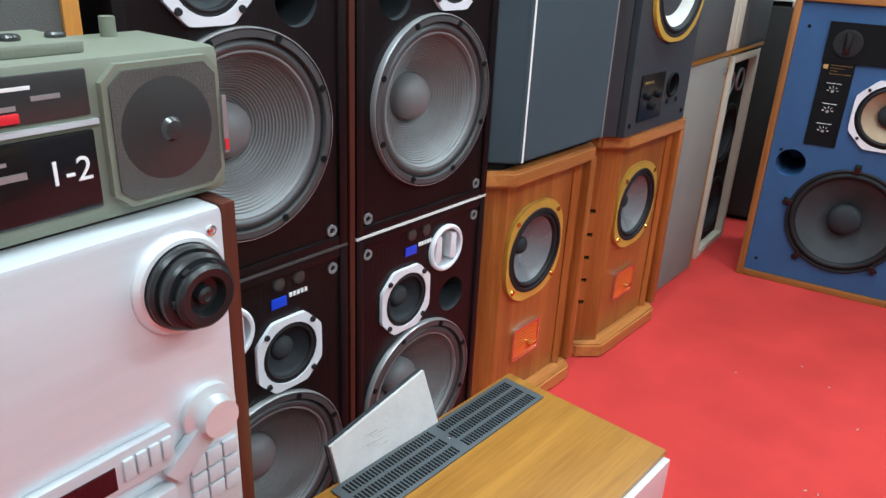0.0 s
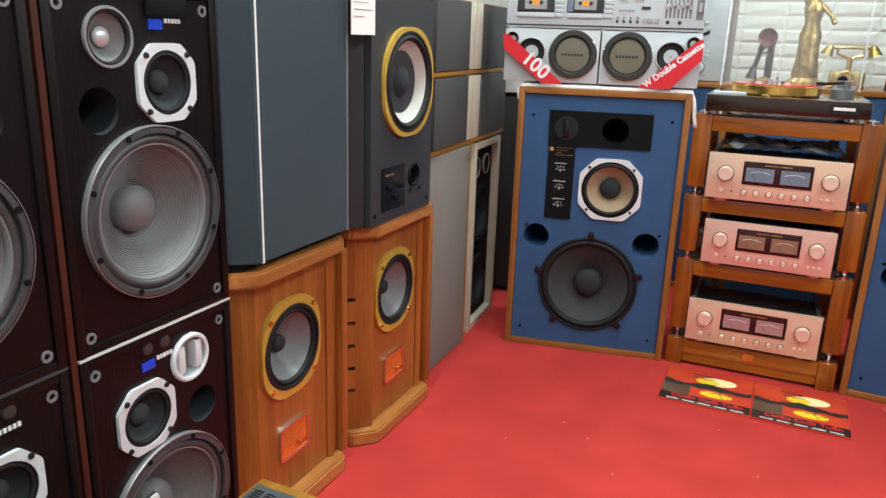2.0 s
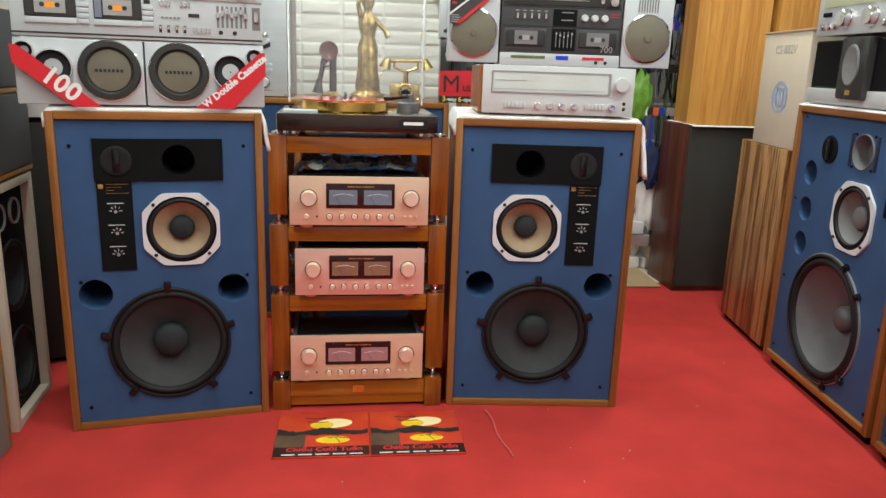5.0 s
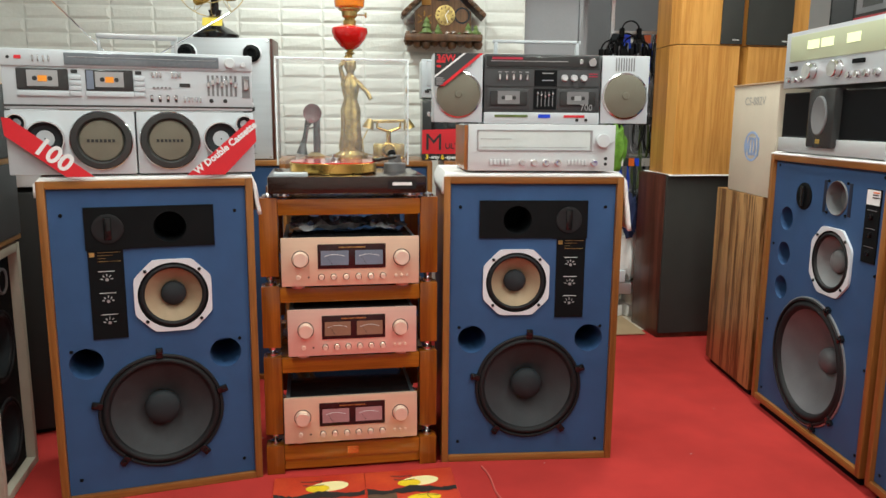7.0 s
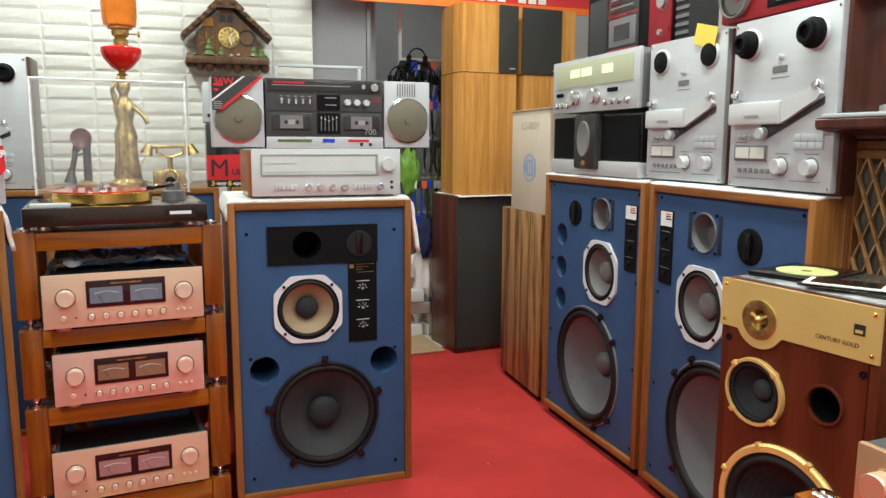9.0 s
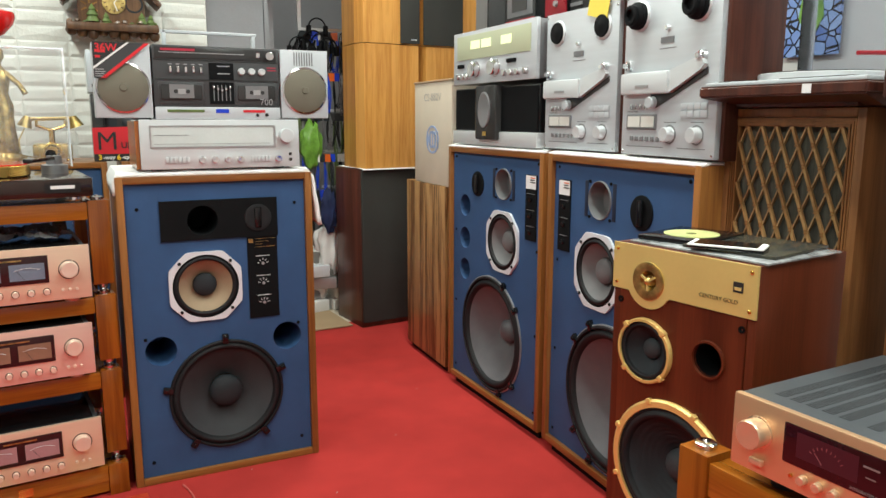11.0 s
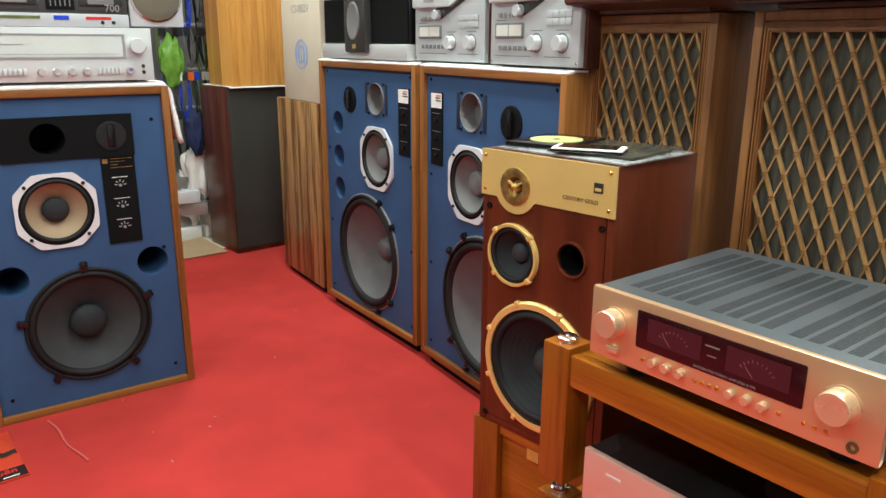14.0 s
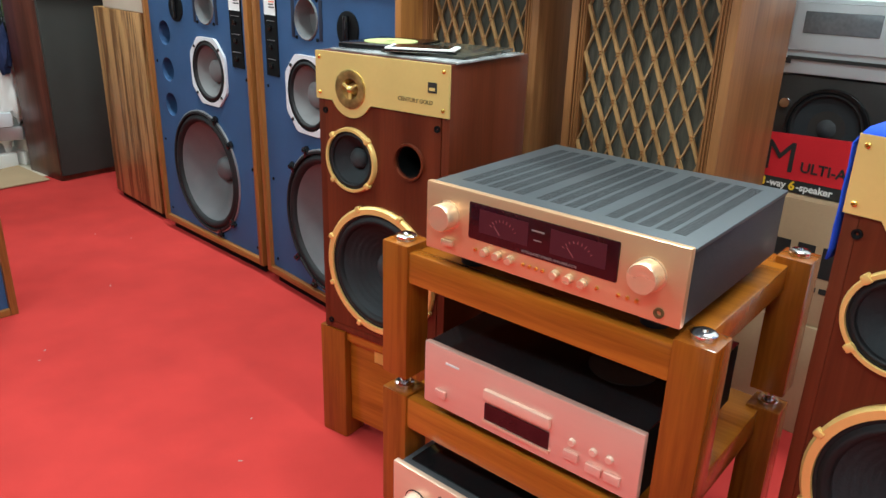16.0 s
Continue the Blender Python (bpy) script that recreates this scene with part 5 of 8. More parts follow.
def gold_speaker(label, x, y, rz, stand_badge=True):
    w, h, d, z0 = 0.354, 0.662, 0.30, 0.306
    st = thing("speaker_stand", "low brown lacquered wooden stand under a red-brown loudspeaker", "stand", x - 0.003, y + 0.018, 0, rz, "stands of the gold-plated pair")
    for px in (0.0, w - 0.055):
        for py in (0.0, d - 0.06):
            part("leg", box(px, px + 0.08, py, py + 0.07, 0, z0 - 0.002, bevel=0.004), "rack_wood", st)
    part("front_panel", box(0.08, w - 0.055, 0.02, 0.045, 0.05, z0 - 0.02, bevel=0.003), "rack_wood_h", st)
    part("top_board", box(0.01, w + 0.02, 0.01, d, z0 - 0.03, z0 - 0.004, bevel=0.003), "rack_wood_h", st)
    part("badge", box(0.165, 0.20, 0.012, 0.02, z0 - 0.06, z0 - 0.025), "oak", st)
    ob = thing("gold_plate_speaker", label, "loudspeaker", x, y, z0, rz, "pair with gold plates")
    carcass(ob, "cherry", w, d, h, 0.02, 0.003, label="red mahogany cabinet")
    holes = [circle(0.097, 0.434, 0.058, 32), circle(0.255, 0.456, 0.034, 28), circle(0.177, 0.187, 0.133, 44), circle(0.100, 0.589, 0.021, 20)]
    part("baffle", plate(rect(0.0205, w - 0.0205, 0.0205, h - 0.0205), holes, -0.001, 0.018), "cherry", ob)
    # gold plate with a round bulge over the tweeter
    pts = [(0.0, 0.560), (0.046, 0.560)]
    pts += [(0.100 + 0.060 * math.cos(radians(a)), 0.588 + 0.060 * math.sin(radians(a))) for a in range(208, 334, 12)]
    pts += [(0.156, 0.560), (w, 0.560), (w, h), (0.0, h)]
    gp = part("gold_plate", plate(pts, [circle(0.100, 0.589, 0.021, 20)], -0.006, -0.001), "gold_plate", ob, "brushed gold front plate")
    tw = part("tweeter", turned([(0.041, 0.0), (0.041, 0.003), (0.036, 0.004), (0.022, 0.002), (0.014, -0.012), (0.006, 0.008), (0, 0.012)], 0.100, -0.006, 0.589, 36), "old_brass", gp)
    for a in range(3):
        q = Matrix.Translation((0.100, -0.008, 0.589)) @ Matrix.Rotation(radians(120 * a + 90), 4, "Y")
        part("fin", box(0.002, 0.021, -0.003, 0.003, -0.002, 0.002, m=q), "gold_plate", tw)
    part("logo", box(0.304, 0.325, -0.0075, -0.005, 0.606, 0.626), "ink_black", gp)
    part("logo_mark", box(0.3075, 0.3215, -0.0085, -0.007, 0.610, 0.616), "gold_plate", gp)
    words("plate_lettering", "CENTURY GOLD", 0.0115, "old_brass_dark", gp, pose(0.272, -0.0065, 0.586))
    screws(gp, [(0.012, 0.574), (0.012, h - 0.013), (w - 0.013, 0.574), (w - 0.013, h - 0.013)], -0.006, 0.004, "brass")
    for cx, cz, r, nm, cm in ((0.097, 0.434, 0.0725, "midrange", "cone_dark"), (0.177, 0.187, 0.154, "woofer", "cone_dark")):
        u = part(nm, turned([(r, -0.001), (r, 0.006), (r * 0.97, 0.010), (r * 0.89, 0.010), (r * 0.88, 0.0)], cx, -0.001, cz, 56), "gold_ring", ob, "gold cast ring")
        driver(u, cx, cz, r * 0.89, -0.004, "basket", "rubber", cm, "cone", frame_w=0.05, cap=0.27 if r > 0.1 else 0.36, ribs=7 if r > 0.1 else 0, rib=0.00025, seg=56, proud=0.003, depth=r * 0.36, cap_down=0.5)
        for k in range(8 if r > 0.1 else 4):
            a = radians((22.5 if r > 0.1 else 45) + k * (45 if r > 0.1 else 90))
            q = Matrix.Translation((cx, -0.001, cz)) @ Matrix.Rotation(-a, 4, "Y")
            part("lug", box(r - 0.010, r + 0.004, -0.0125, 0.0, -0.006, 0.006, bevel=0.003, m=q), "gold_ring", u)
    tube(ob, 0.255, 0.456, 0.0335, -0.001, 0.14, "black")
    part("port_lip", turned([(0.040, 0), (0.039, 0.006), (0.035, 0.006), (0.033, -0.004)], 0.255, -0.001, 0.456, 36), "cherry", ob)
    for sx, sz in ((0.022, 0.535), (0.325, 0.535), (0.022, 0.022), (0.33, 0.022)):
        part("grille_socket", turned([(0.007, 0), (0.007, 0.003), (0.004, 0.003), (0, -0.002)], sx, -0.001, sz, 14), "black", ob)
    return ob


gold_speaker("red mahogany loudspeaker with gold plate and gold-ringed drivers", 0.966, 1.045, -82.0)
gold_speaker("red mahogany gold-plate loudspeaker with a blue cloth on top", 0.972, -0.038, -95.0)

# discs and a phone on the first gold-plate speaker
def top_item(name, label, category, bm, material, x, y, z, rz):
    o = part(name, bm, material, None)
    o.matrix_basis = pose(x, y, z, 0, 0, rz)
    return tagged(o, label, category)


ZT = 0.969
top_item("plastic_sleeve", "crumpled clear document sleeve on the loudspeaker top", "sleeve", box(0, 0.335, 0, 0.25, 0, 0.004, bevel=0.001), "sheet_print", 0.985, 1.022, ZT, -83)
top_item("magazine", "glossy dark magazine lying on the loudspeaker", "magazine", box(0, 0.20, 0, 0.22, 0, 0.006, bevel=0.001), "cover_print", 1.02, 0.90, ZT + 0.0045, -77)
yb_ = thing("booklet_yellow", "dark printed booklet with a yellow edge under the disc", "booklet", 1.135, 1.03, ZT + 0.0045, -74)
part("cover", box(0, 0.24, 0, 0.06, 0, 0.0055, bevel=0.001), "cover_print", yb_)
part("yellow_edge", box(0, 0.24, 0.0605, 0.068, 0, 0.0055, bevel=0.001), "yellow_paper", yb_, "yellow edge")
cdj = thing("disc_sleeve", "black disc sleeve with a yellow-green disc", "disc", 1.005, 1.02, ZT + 0.0045, -72)
part("sleeve", box(0, 0.155, 0, 0.19, 0, 0.01, bevel=0.001), "black_gloss", cdj)
part("disc", turned([(0.06, 0.010), (0.06, 0.0115), (0.012, 0.0115), (0.012, 0.010)], 0.08, 0.09, 0, 40, "Z"), "disc_green", cdj, "yellow-green disc")
ph = thing("mobile_phone", "black mobile phone lying on papers", "phone", 0.992, 0.86, ZT + 0.011, -58)
part("body", box(0, 0.145, 0, 0.072, 0, 0.009, bevel=0.003), "paper", ph, "white phone rim")
part("screen", box(0.012, 0.133, 0.005, 0.067, 0.0088, 0.0098), "black_gloss", ph, "dark glossy screen")
part("skirt", box(-0.0006, 0.1456, -0.0006, 0.0726, 0.0006, 0.006, bevel=0.002), "black_gloss", ph)

# ---- right side: lattice loudspeakers ----


def lattice_speaker(label, x, y, rz):
    w, d, h = 0.388, 0.29, 1.262
    ob = thing("lattice_speaker", label, "loudspeaker", x, y, 0, rz, "pair of lattice-front loudspeakers")
    carcass(ob, "brown_case", w, d, h, 0.022, 0.004, label="brown walnut cabinet")
    zt, zb, xl, xr = h - 0.044, 0.66, 0.040, 0.345
    fr = part("grille_frame", plate(rect(0.023, w - 0.023, 0.024, h - 0.024), [rect(xl, xr, zb, zt)], 0.004, 0.028), "brown_case", ob)
    for k in range(3):
        i = 0.004 + 0.007 * k
        part("moulding", plate(rect(xl - i - 0.003, xr + i + 0.003, zb - i - 0.003, zt + i + 0.003), [rect(xl - i, xr + i, zb - i, zt + i)], 0.0, 0.006), "brown_case", fr)
    part("grille_cloth", box(xl - 0.002, xr + 0.002, 0.024, 0.030, zb - 0.002, zt + 0.002), "lattice_cloth", ob, "olive-brown flat cloth with the shading of pleats streaked into its colour")
    W, Hh, px, pz = xr - xl, zt - zb, 0.305 / 7, 0.102
    slope = pz / px
    for sg in (1, -1):
        k = -int(Hh / pz) - 2
        while k < 12:
            pts = []
            c = k * pz + 0.006
            for xx, zz in ((0, c), (W, c + slope * W)):
                pts.append((xx, zz))
            (xa, za), (xb, zb2) = pts
            if za < 0:
                xa, za = xa - za / slope, 0.0
            if zb2 > Hh:
                xb, zb2 = xb - (zb2 - Hh) / slope, Hh
            k += 1
            if xb - xa < 0.012:
                continue
            if sg < 0:
                xa, xb = W - xa, W - xb
            a, b = Vector((xl + xa, 0, zb + za)), Vector((xl + xb, 0, zb + zb2))
            dv = b - a
            ang = math.atan2(dv.z, dv.x)
            m = Matrix.Translation((a + b) / 2 + Vector((0, 0.016 if sg > 0 else 0.010, 0))) @ Matrix.Rotation(-ang, 4, "Y")
            part("slat", box(-dv.length / 2, dv.length / 2, -0.004, 0.004, -0.0034 if sg < 0 else -0.0020, 0.0034 if sg < 0 else 0.0020, m=m), "lattice" if sg < 0 else "lattice_thin", fr, smooth=0)
    ties = bmesh.new()
    for i in range(1, 14):
        for j in range(12):
            tz = zb + 0.006 + pz * (j + 0.5 * (i % 2))
            if zb + 0.01 < tz < zt - 0.01:
                bx(ties, xl + px * i / 2 - 0.0042, xl + px * i / 2 + 0.0042, 0.004, 0.0065, tz - 0.0045, tz - 0.0022)
                bx(ties, xl + px * i / 2 - 0.0042, xl + px * i / 2 + 0.0042, 0.004, 0.0065, tz + 0.0022, tz + 0.0045)
    part("lattice_ties", ties, "walnut", fr, "dark bands at the crossings", smooth=0)
    return ob


lattice_speaker("brown walnut loudspeaker with a diamond lattice grille, turntable on top", 1.43, 1.191, -90)
lattice_speaker("walnut loudspeaker with a diagonal wooden lattice over dark cloth", 1.43, 0.714, -90)

for (tx, ty, z0, z1, tl) in ((1.345, 1.209, 0.024, 0.052, "dark wood turntable with an open clear cover on the lattice speaker"),
                             (1.352, 0.724, 0.012, 0.074, "second dark wood turntable with a deeper plinth and open cover")):
    t = thing("plinth_turntable", tl, "turntable", tx, ty, 1.2635, -90, "turntables on the lattice speakers")
    part("base", box(0.07, 0.40, 0.06, 0.40, 0.0, z0 - 0.001, bevel=0.003), "rosewood", t)
    if z0 > 0.02:
        slope = bmesh.new()
        lo = [slope.verts.new(p) for p in ((0.09, 0.085, 0.002), (0.44, 0.085, 0.002), (0.44, 0.40, 0.002), (0.09, 0.40, 0.002))]
        hi = [slope.verts.new(p) for p in ((0.006, 0.006, z0 - 0.0005), (0.454, 0.006, z0 - 0.0005), (0.454, 0.42, z0 - 0.0005), (0.006, 0.42, z0 - 0.0005))]
        slope.faces.new(lo[::-1])
        slope.faces.new(hi)
        for k in range(4):
            slope.faces.new((lo[k], lo[(k + 1) % 4], hi[(k + 1) % 4], hi[k]))
        part("under_bevel", slope, "rosewood", t, smooth=0)
    bm = outline_prism([(0, 0), (0.46, 0), (0.46, 0.43), (0, 0.43)], z0, z1)
    bmesh.ops.bevel(bm, geom=bm.edges[:], offset=0.005, segments=3, affect="EDGES")
    part("plinth", bm, "rosewood", t, "dark rosewood plinth")
    zp = z1 + 0.010
    part("top_plate", box(0.012, 0.448, 0.012, 0.41, z1, zp, bevel=0.003), "silver", t)
    part("platter", turned([(0.15, zp), (0.15, zp + 0.018), (0.146, zp + 0.020), (0, zp + 0.020)], 0.19, 0.22, 0, 48, "Z"), "alu", t)
    part("mat", turned([(0.143, zp + 0.020), (0.143, zp + 0.022), (0, zp + 0.022)], 0.19, 0.22, 0, 40, "Z"), "rubber", t)
    part("badge", box(0.308, 0.330, -0.002, 0.001, z0 + 0.004, z1 - 0.004), "ink", t)
    for b6, lm in (((0.012, 0.448, 0.402, 0.406, zp, 0.40), "smoked"), ((0.012, 0.016, 0.345, 0.4015, zp + 0.01, 0.40), "smoked"), ((0.444, 0.448, 0.345, 0.4015, zp + 0.01, 0.40), "smoked"), ((0.012, 0.448, 0.340, 0.406, 0.4005, 0.4045), "clear_edge_bright")):
        cv = part("lid_panel", box(*b6), lm, t, "clear acrylic lid standing open", smooth=0)
        cv.visible_shadow = False
    part("control_strip", box(0.03, 0.13, 0.03, 0.075, zp, zp + 0.003, bevel=0.001), "smoke", t)
    part("control_strip", box(0.22, 0.40, 0.03, 0.060, zp, zp + 0.003, bevel=0.001), "smoke", t)
    arm = bmesh.new()
    rod(arm, (0.40, 0.33, 0.12), (0.36, 0.10, 0.115), 0.005)
    rod(arm, (0.40, 0.33, zp), (0.40, 0.33, 0.13), 0.02, 16)
    part("tonearm", arm, "red_gloss", t)

# ---- on top of the large blue monitors ----
FA, FB = pose(1.4235, 2.798, 1.115, 0, 0, -90.6), pose(1.410, 1.975, 1.115, 0, 0, -94.0)


def on_top(name, label, category, base, s, back, z=0.0, turn=0.0):
    ob = thing(name, label, category, 0, 0, 0)
    ob.matrix_basis = base @ pose(s, back, z, 0, 0, turn)
    return ob


def drape(name, label, m, w, d, hang_l=0.0, hang_r=0.0, front=0.006, thick=0.0025):
    """A thin white cloth over a cabinet top with a wavy hem."""
    nx, ny = 40, 14
    bm = bmesh.new()
    rows_ = []
    total = hang_l + w + hang_r
    for i in range(nx + 1):
        u = -hang_l + total * i / nx
        row = []
        for j in range(ny + 1):
            v = -front + (d + front) * j / ny
            wob = 0.004 * noise.noise(Vector((u * 9, v * 9, 1.3)))
            if u < 0:
                p = (-0.006 - 0.006 * abs(noise.noise(Vector((u * 14, v * 12, 4)))), v, u + wob)
            elif u > w:
                p = (w + 0.006 + 0.16 * (u - w) + 0.010 * abs(noise.noise(Vector((u * 14, v * 12, 4)))), v, -(u - w) * (1 + 0.25 * noise.noise(Vector((v * 6, 0, 2)))) + wob)
            else:
                p = (u, v, max(0.006, thick + 0.001) + 0.6 * abs(wob) + (-0.006 if j == 0 else 0.0))
            row.append(bm.verts.new(p))
        rows_.append(row)
    for i in range(nx):
        for j in range(ny):
            bm.faces.new((rows_[i][j], rows_[i + 1][j], rows_[i + 1][j + 1], rows_[i][j + 1]))
    o = part(name, bm, "cloth_white", None)
    sol = o.modifiers.new("thickness", "SOLIDIFY")
    sol.thickness = thick
    o.matrix_basis = m
    return tagged(o, label, "cloth")


drape("cover_cloth", "thin white cloth under the equipment on the large monitors", FA @ pose(0.0, 0.006, 0.0), 0.785, 0.43, thick=0.008)
drape("cover_cloth", "white cloth under the two tape decks", FB @ pose(0.0, 0.006, 0.0), 0.785, 0.43, thick=0.008)

pa = on_top("power_amplifier", "black power amplifier with a large oval meter and silver base", "amplifier", FA, 0.034, 0.02, 0.012)
pa.matrix_basis = pa.matrix_basis @ Matrix.Scale(1.15, 4)
part("base", box(0.0, 0.60, -0.012, 0.36, 0.0, 0.05, bevel=0.004), "alu", pa)
part("case", box(0.0, 0.60, 0.0, 0.36, 0.05, 0.205, bevel=0.004), "black_gloss", pa)
part("heat_sink", plate(rect(0.01, 0.59, 0.055, 0.20), [], -0.004, 0.0), "black", pa)
pb = part("meter_block", box(0.21, 0.36, -0.03, 0.01, 0.02, 0.212, bevel=0.012), "smoke", pa)
part("meter", lathe(bmesh.new(), [(0.05, 0.0), (0.05, 0.004), (0.046, 0.006), (0.04, 0.004), (0, 0.004)], 0, 0, 0, 40, m=pose(0.285, -0.03, 0.125) @ Matrix.Diagonal((0.86, 1, 1.25, 1))), "cap_grey", pb)
part("meter_badge", box(0.275, 0.30, -0.032, -0.029, 0.035, 0.05), "brass", pb)

rc = on_top("stereo_receiver", "large silver receiver with a glowing cream tuning dial", "receiver", FA, 0.052, 0.0, 0.258)
rc.matrix_basis = rc.matrix_basis @ Matrix.Scale(1.1, 4)
part("case", box(0, 0.61, 0.012, 0.38, 0.008, 0.20, bevel=0.004), "silver_dark", rc)
part("front_panel", box(0, 0.61, 0, 0.014, 0.006, 0.203, bevel=0.003), "deck_silver", rc)
part("dial", box(0.035, 0.575, -0.003, 0.001, 0.098, 0.188, bevel=0.002), "dial_lit", rc, "cream lit tuning dial")
for k in range(3):
    part("meter", box(0.15 + 0.085 * k + (0.06 if k == 2 else 0), 0.222 + 0.085 * k + (0.06 if k == 2 else 0), -0.0042, -0.002, 0.135, 0.165), "dial_meter", rc)
for kx in (0.19, 0.34):
    knob(rc, kx, 0.058, 0.027, 0, 0.026, "chrome", "tuning_knob", 28)
for kx in (0.05, 0.095, 0.13, 0.41, 0.455, 0.50, 0.55):
    knob(rc, kx, 0.035, 0.011, 0, 0.014, "chrome", "tone_knob", 16)
for k in range(9):
    part("lever", box(0.05 + 0.012 * k + (0.33 if k > 3 else 0), 0.056 + 0.012 * k + (0.33 if k > 3 else 0), -0.010, 0, 0.068, 0.082, bevel=0.001), "black", rc)


def reel_deck(label, m, w=0.415, h=0.47, hubs=True):
    ob = thing("reel_tape_deck", label, "tape deck", 0, 0, 0, group="silver reel tape decks")
    ob.matrix_basis = m
    part("case", box(0.0, w, 0.018, 0.20, 0.0, h, bevel=0.003), "rosewood", ob, "dark wood case")
    part("face", box(0.003, w - 0.012, 0, 0.019, 0.004, h - 0.002, bevel=0.003), "deck_silver", ob, "brushed silver face")
    for k, kx in enumerate((0.075, w - 0.09)):
        rg = part("reel_table", turned([(0.043, 0), (0.043, 0.004), (0.038, 0.007), (0.033, 0.004)], kx, 0, h - 0.07, 36), "alu", ob)
        prof = [(0.036, 0.004), (0.034, 0.012), (0.02, 0.012), (0.012, 0.015), (0, 0.015)] if not hubs else [(0.038, 0.004), (0.039, 0.014), (0.036, 0.018), (0.038, 0.022), (0.032, 0.028), (0.029, 0.030), (0.029, 0.040), (0.025, 0.043), (0.018, 0.043), (0.016, 0.032), (0, 0.031)]
        part("reel_hub", turned(prof, kx, 0, h - 0.07, 32), "black", rg)
    part("head_cover", box(0.015, 0.228, -0.022, 0, 0.178, 0.240, bevel=0.008), "pale_alu", ob)
    part("cover_label", box(0.09, 0.15, -0.0235, -0.021, 0.196, 0.204), "cast", ob)
    for kx, kz in ((0.035, 0.262), (0.345, 0.270)):
        part("tension_arm", turned([(0.016, 0), (0.014, 0.012), (0.007, 0.014), (0.007, 0.025), (0, 0.025)], kx, 0, kz, 20), "chrome", ob)
    part("swing_arm", plate([(0.2285, 0.180), (0.352, 0.236), (0.362, 0.250), (0.350, 0.272), (0.2285, 0.240)], [], -0.014, 0.0), "pale_alu", ob, smooth=0)
    part("tape_slot", plate([(0.13, 0.140), (0.165, 0.140), (0.366, 0.224), (0.366, 0.242), (0.352, 0.235), (0.228, 0.178), (0.14, 0.178)], [], -0.003, 0.0), "smoke", ob, smooth=0)
    knob(ob, 0.150, 0.154, 0.016, -0.003, 0.018, "deck_silver", "pinch_roller", 20)
    vu = part("meter_frame", box(0.030, 0.168, -0.004, 0, 0.078, 0.122, bevel=0.002), "silver_dark", ob)
    for a in (0.038, 0.101):
        part("meter", box(a, a + 0.058, -0.0055, -0.003, 0.085, 0.116), "meter_card", vu)
    for kx, r in ((0.225, 0.020), (0.335, 0.020)):
        part("dial_ring", turned([(0.027, 0), (0.027, 0.001), (0.02, 0.001)], kx, 0, 0.066, 24), "silver_dark", ob)
        knob(ob, kx, 0.066, r, 0, 0.024, "alu", "level_knob", 24)
    for k in range(4):
        for j in range(2):
            part("key", box(0.270 + 0.026 * k, 0.2945 + 0.026 * k, -0.004, 0, 0.112 + 0.020 * j, 0.1305 + 0.020 * j, bevel=0.0015), "deck_silver", ob)
    for k in range(4):
        part("switch", box(0.05 + 0.022 * k, 0.058 + 0.022 * k, -0.008, 0, 0.136, 0.150, bevel=0.001), "chrome", ob)
    for k in range(8):
        part("button", box(0.05 + 0.024 * k, 0.062 + 0.024 * k, -0.005, 0, 0.045, 0.058, bevel=0.001), "red_gloss" if k == 6 and hubs else "cap_grey", ob)
    part("counter", box(0.17, 0.225, -0.002, 0, 0.315, 0.332), "silver_dark", ob)
    for kx, kz, ln in ((0.03, 0.128, 0.05), (0.20, 0.098, 0.05), (0.31, 0.098, 0.05), (0.26, 0.028, 0.11), (0.03, 0.028, 0.17), (0.165, 0.300, 0.07)):
        part("legend_line", box(kx, kx + ln, -0.0006, 0.0005, kz, kz + 0.0025), "cap_grey", ob)
    part("counter_knob", turned([(0.008, 0), (0.006, 0.012), (0, 0.012)], 0.2, 0, 0.355, 14), "chrome", ob)
    screws(ob, [(0.012, 0.014), (w - 0.02, 0.014), (0.012, h - 0.014), (w - 0.02, h - 0.014)], 0, 0.004, "chrome")
    return ob


reel_deck("silver reel-to-reel tape deck with empty flat hubs", FA @ pose(0.755, 0.02, 0.012, 0, 0, 0), hubs=False)
reel_deck("silver reel-to-reel tape deck with tall black hubs", FB @ pose(0.403, 0.018, 0.012), hubs=True)
nt_ = part("sticky_note", box(0, 0.105, -0.004, -0.0028, 0, 0.065, m=Matrix.Rotation(radians(14), 4, "Y")), "yellow_paper", None)
nt_.matrix_basis = FA @ pose(1.005, 0.014, 0.452)
tagged(nt_, "yellow paper note stuck on the tape deck", "note")


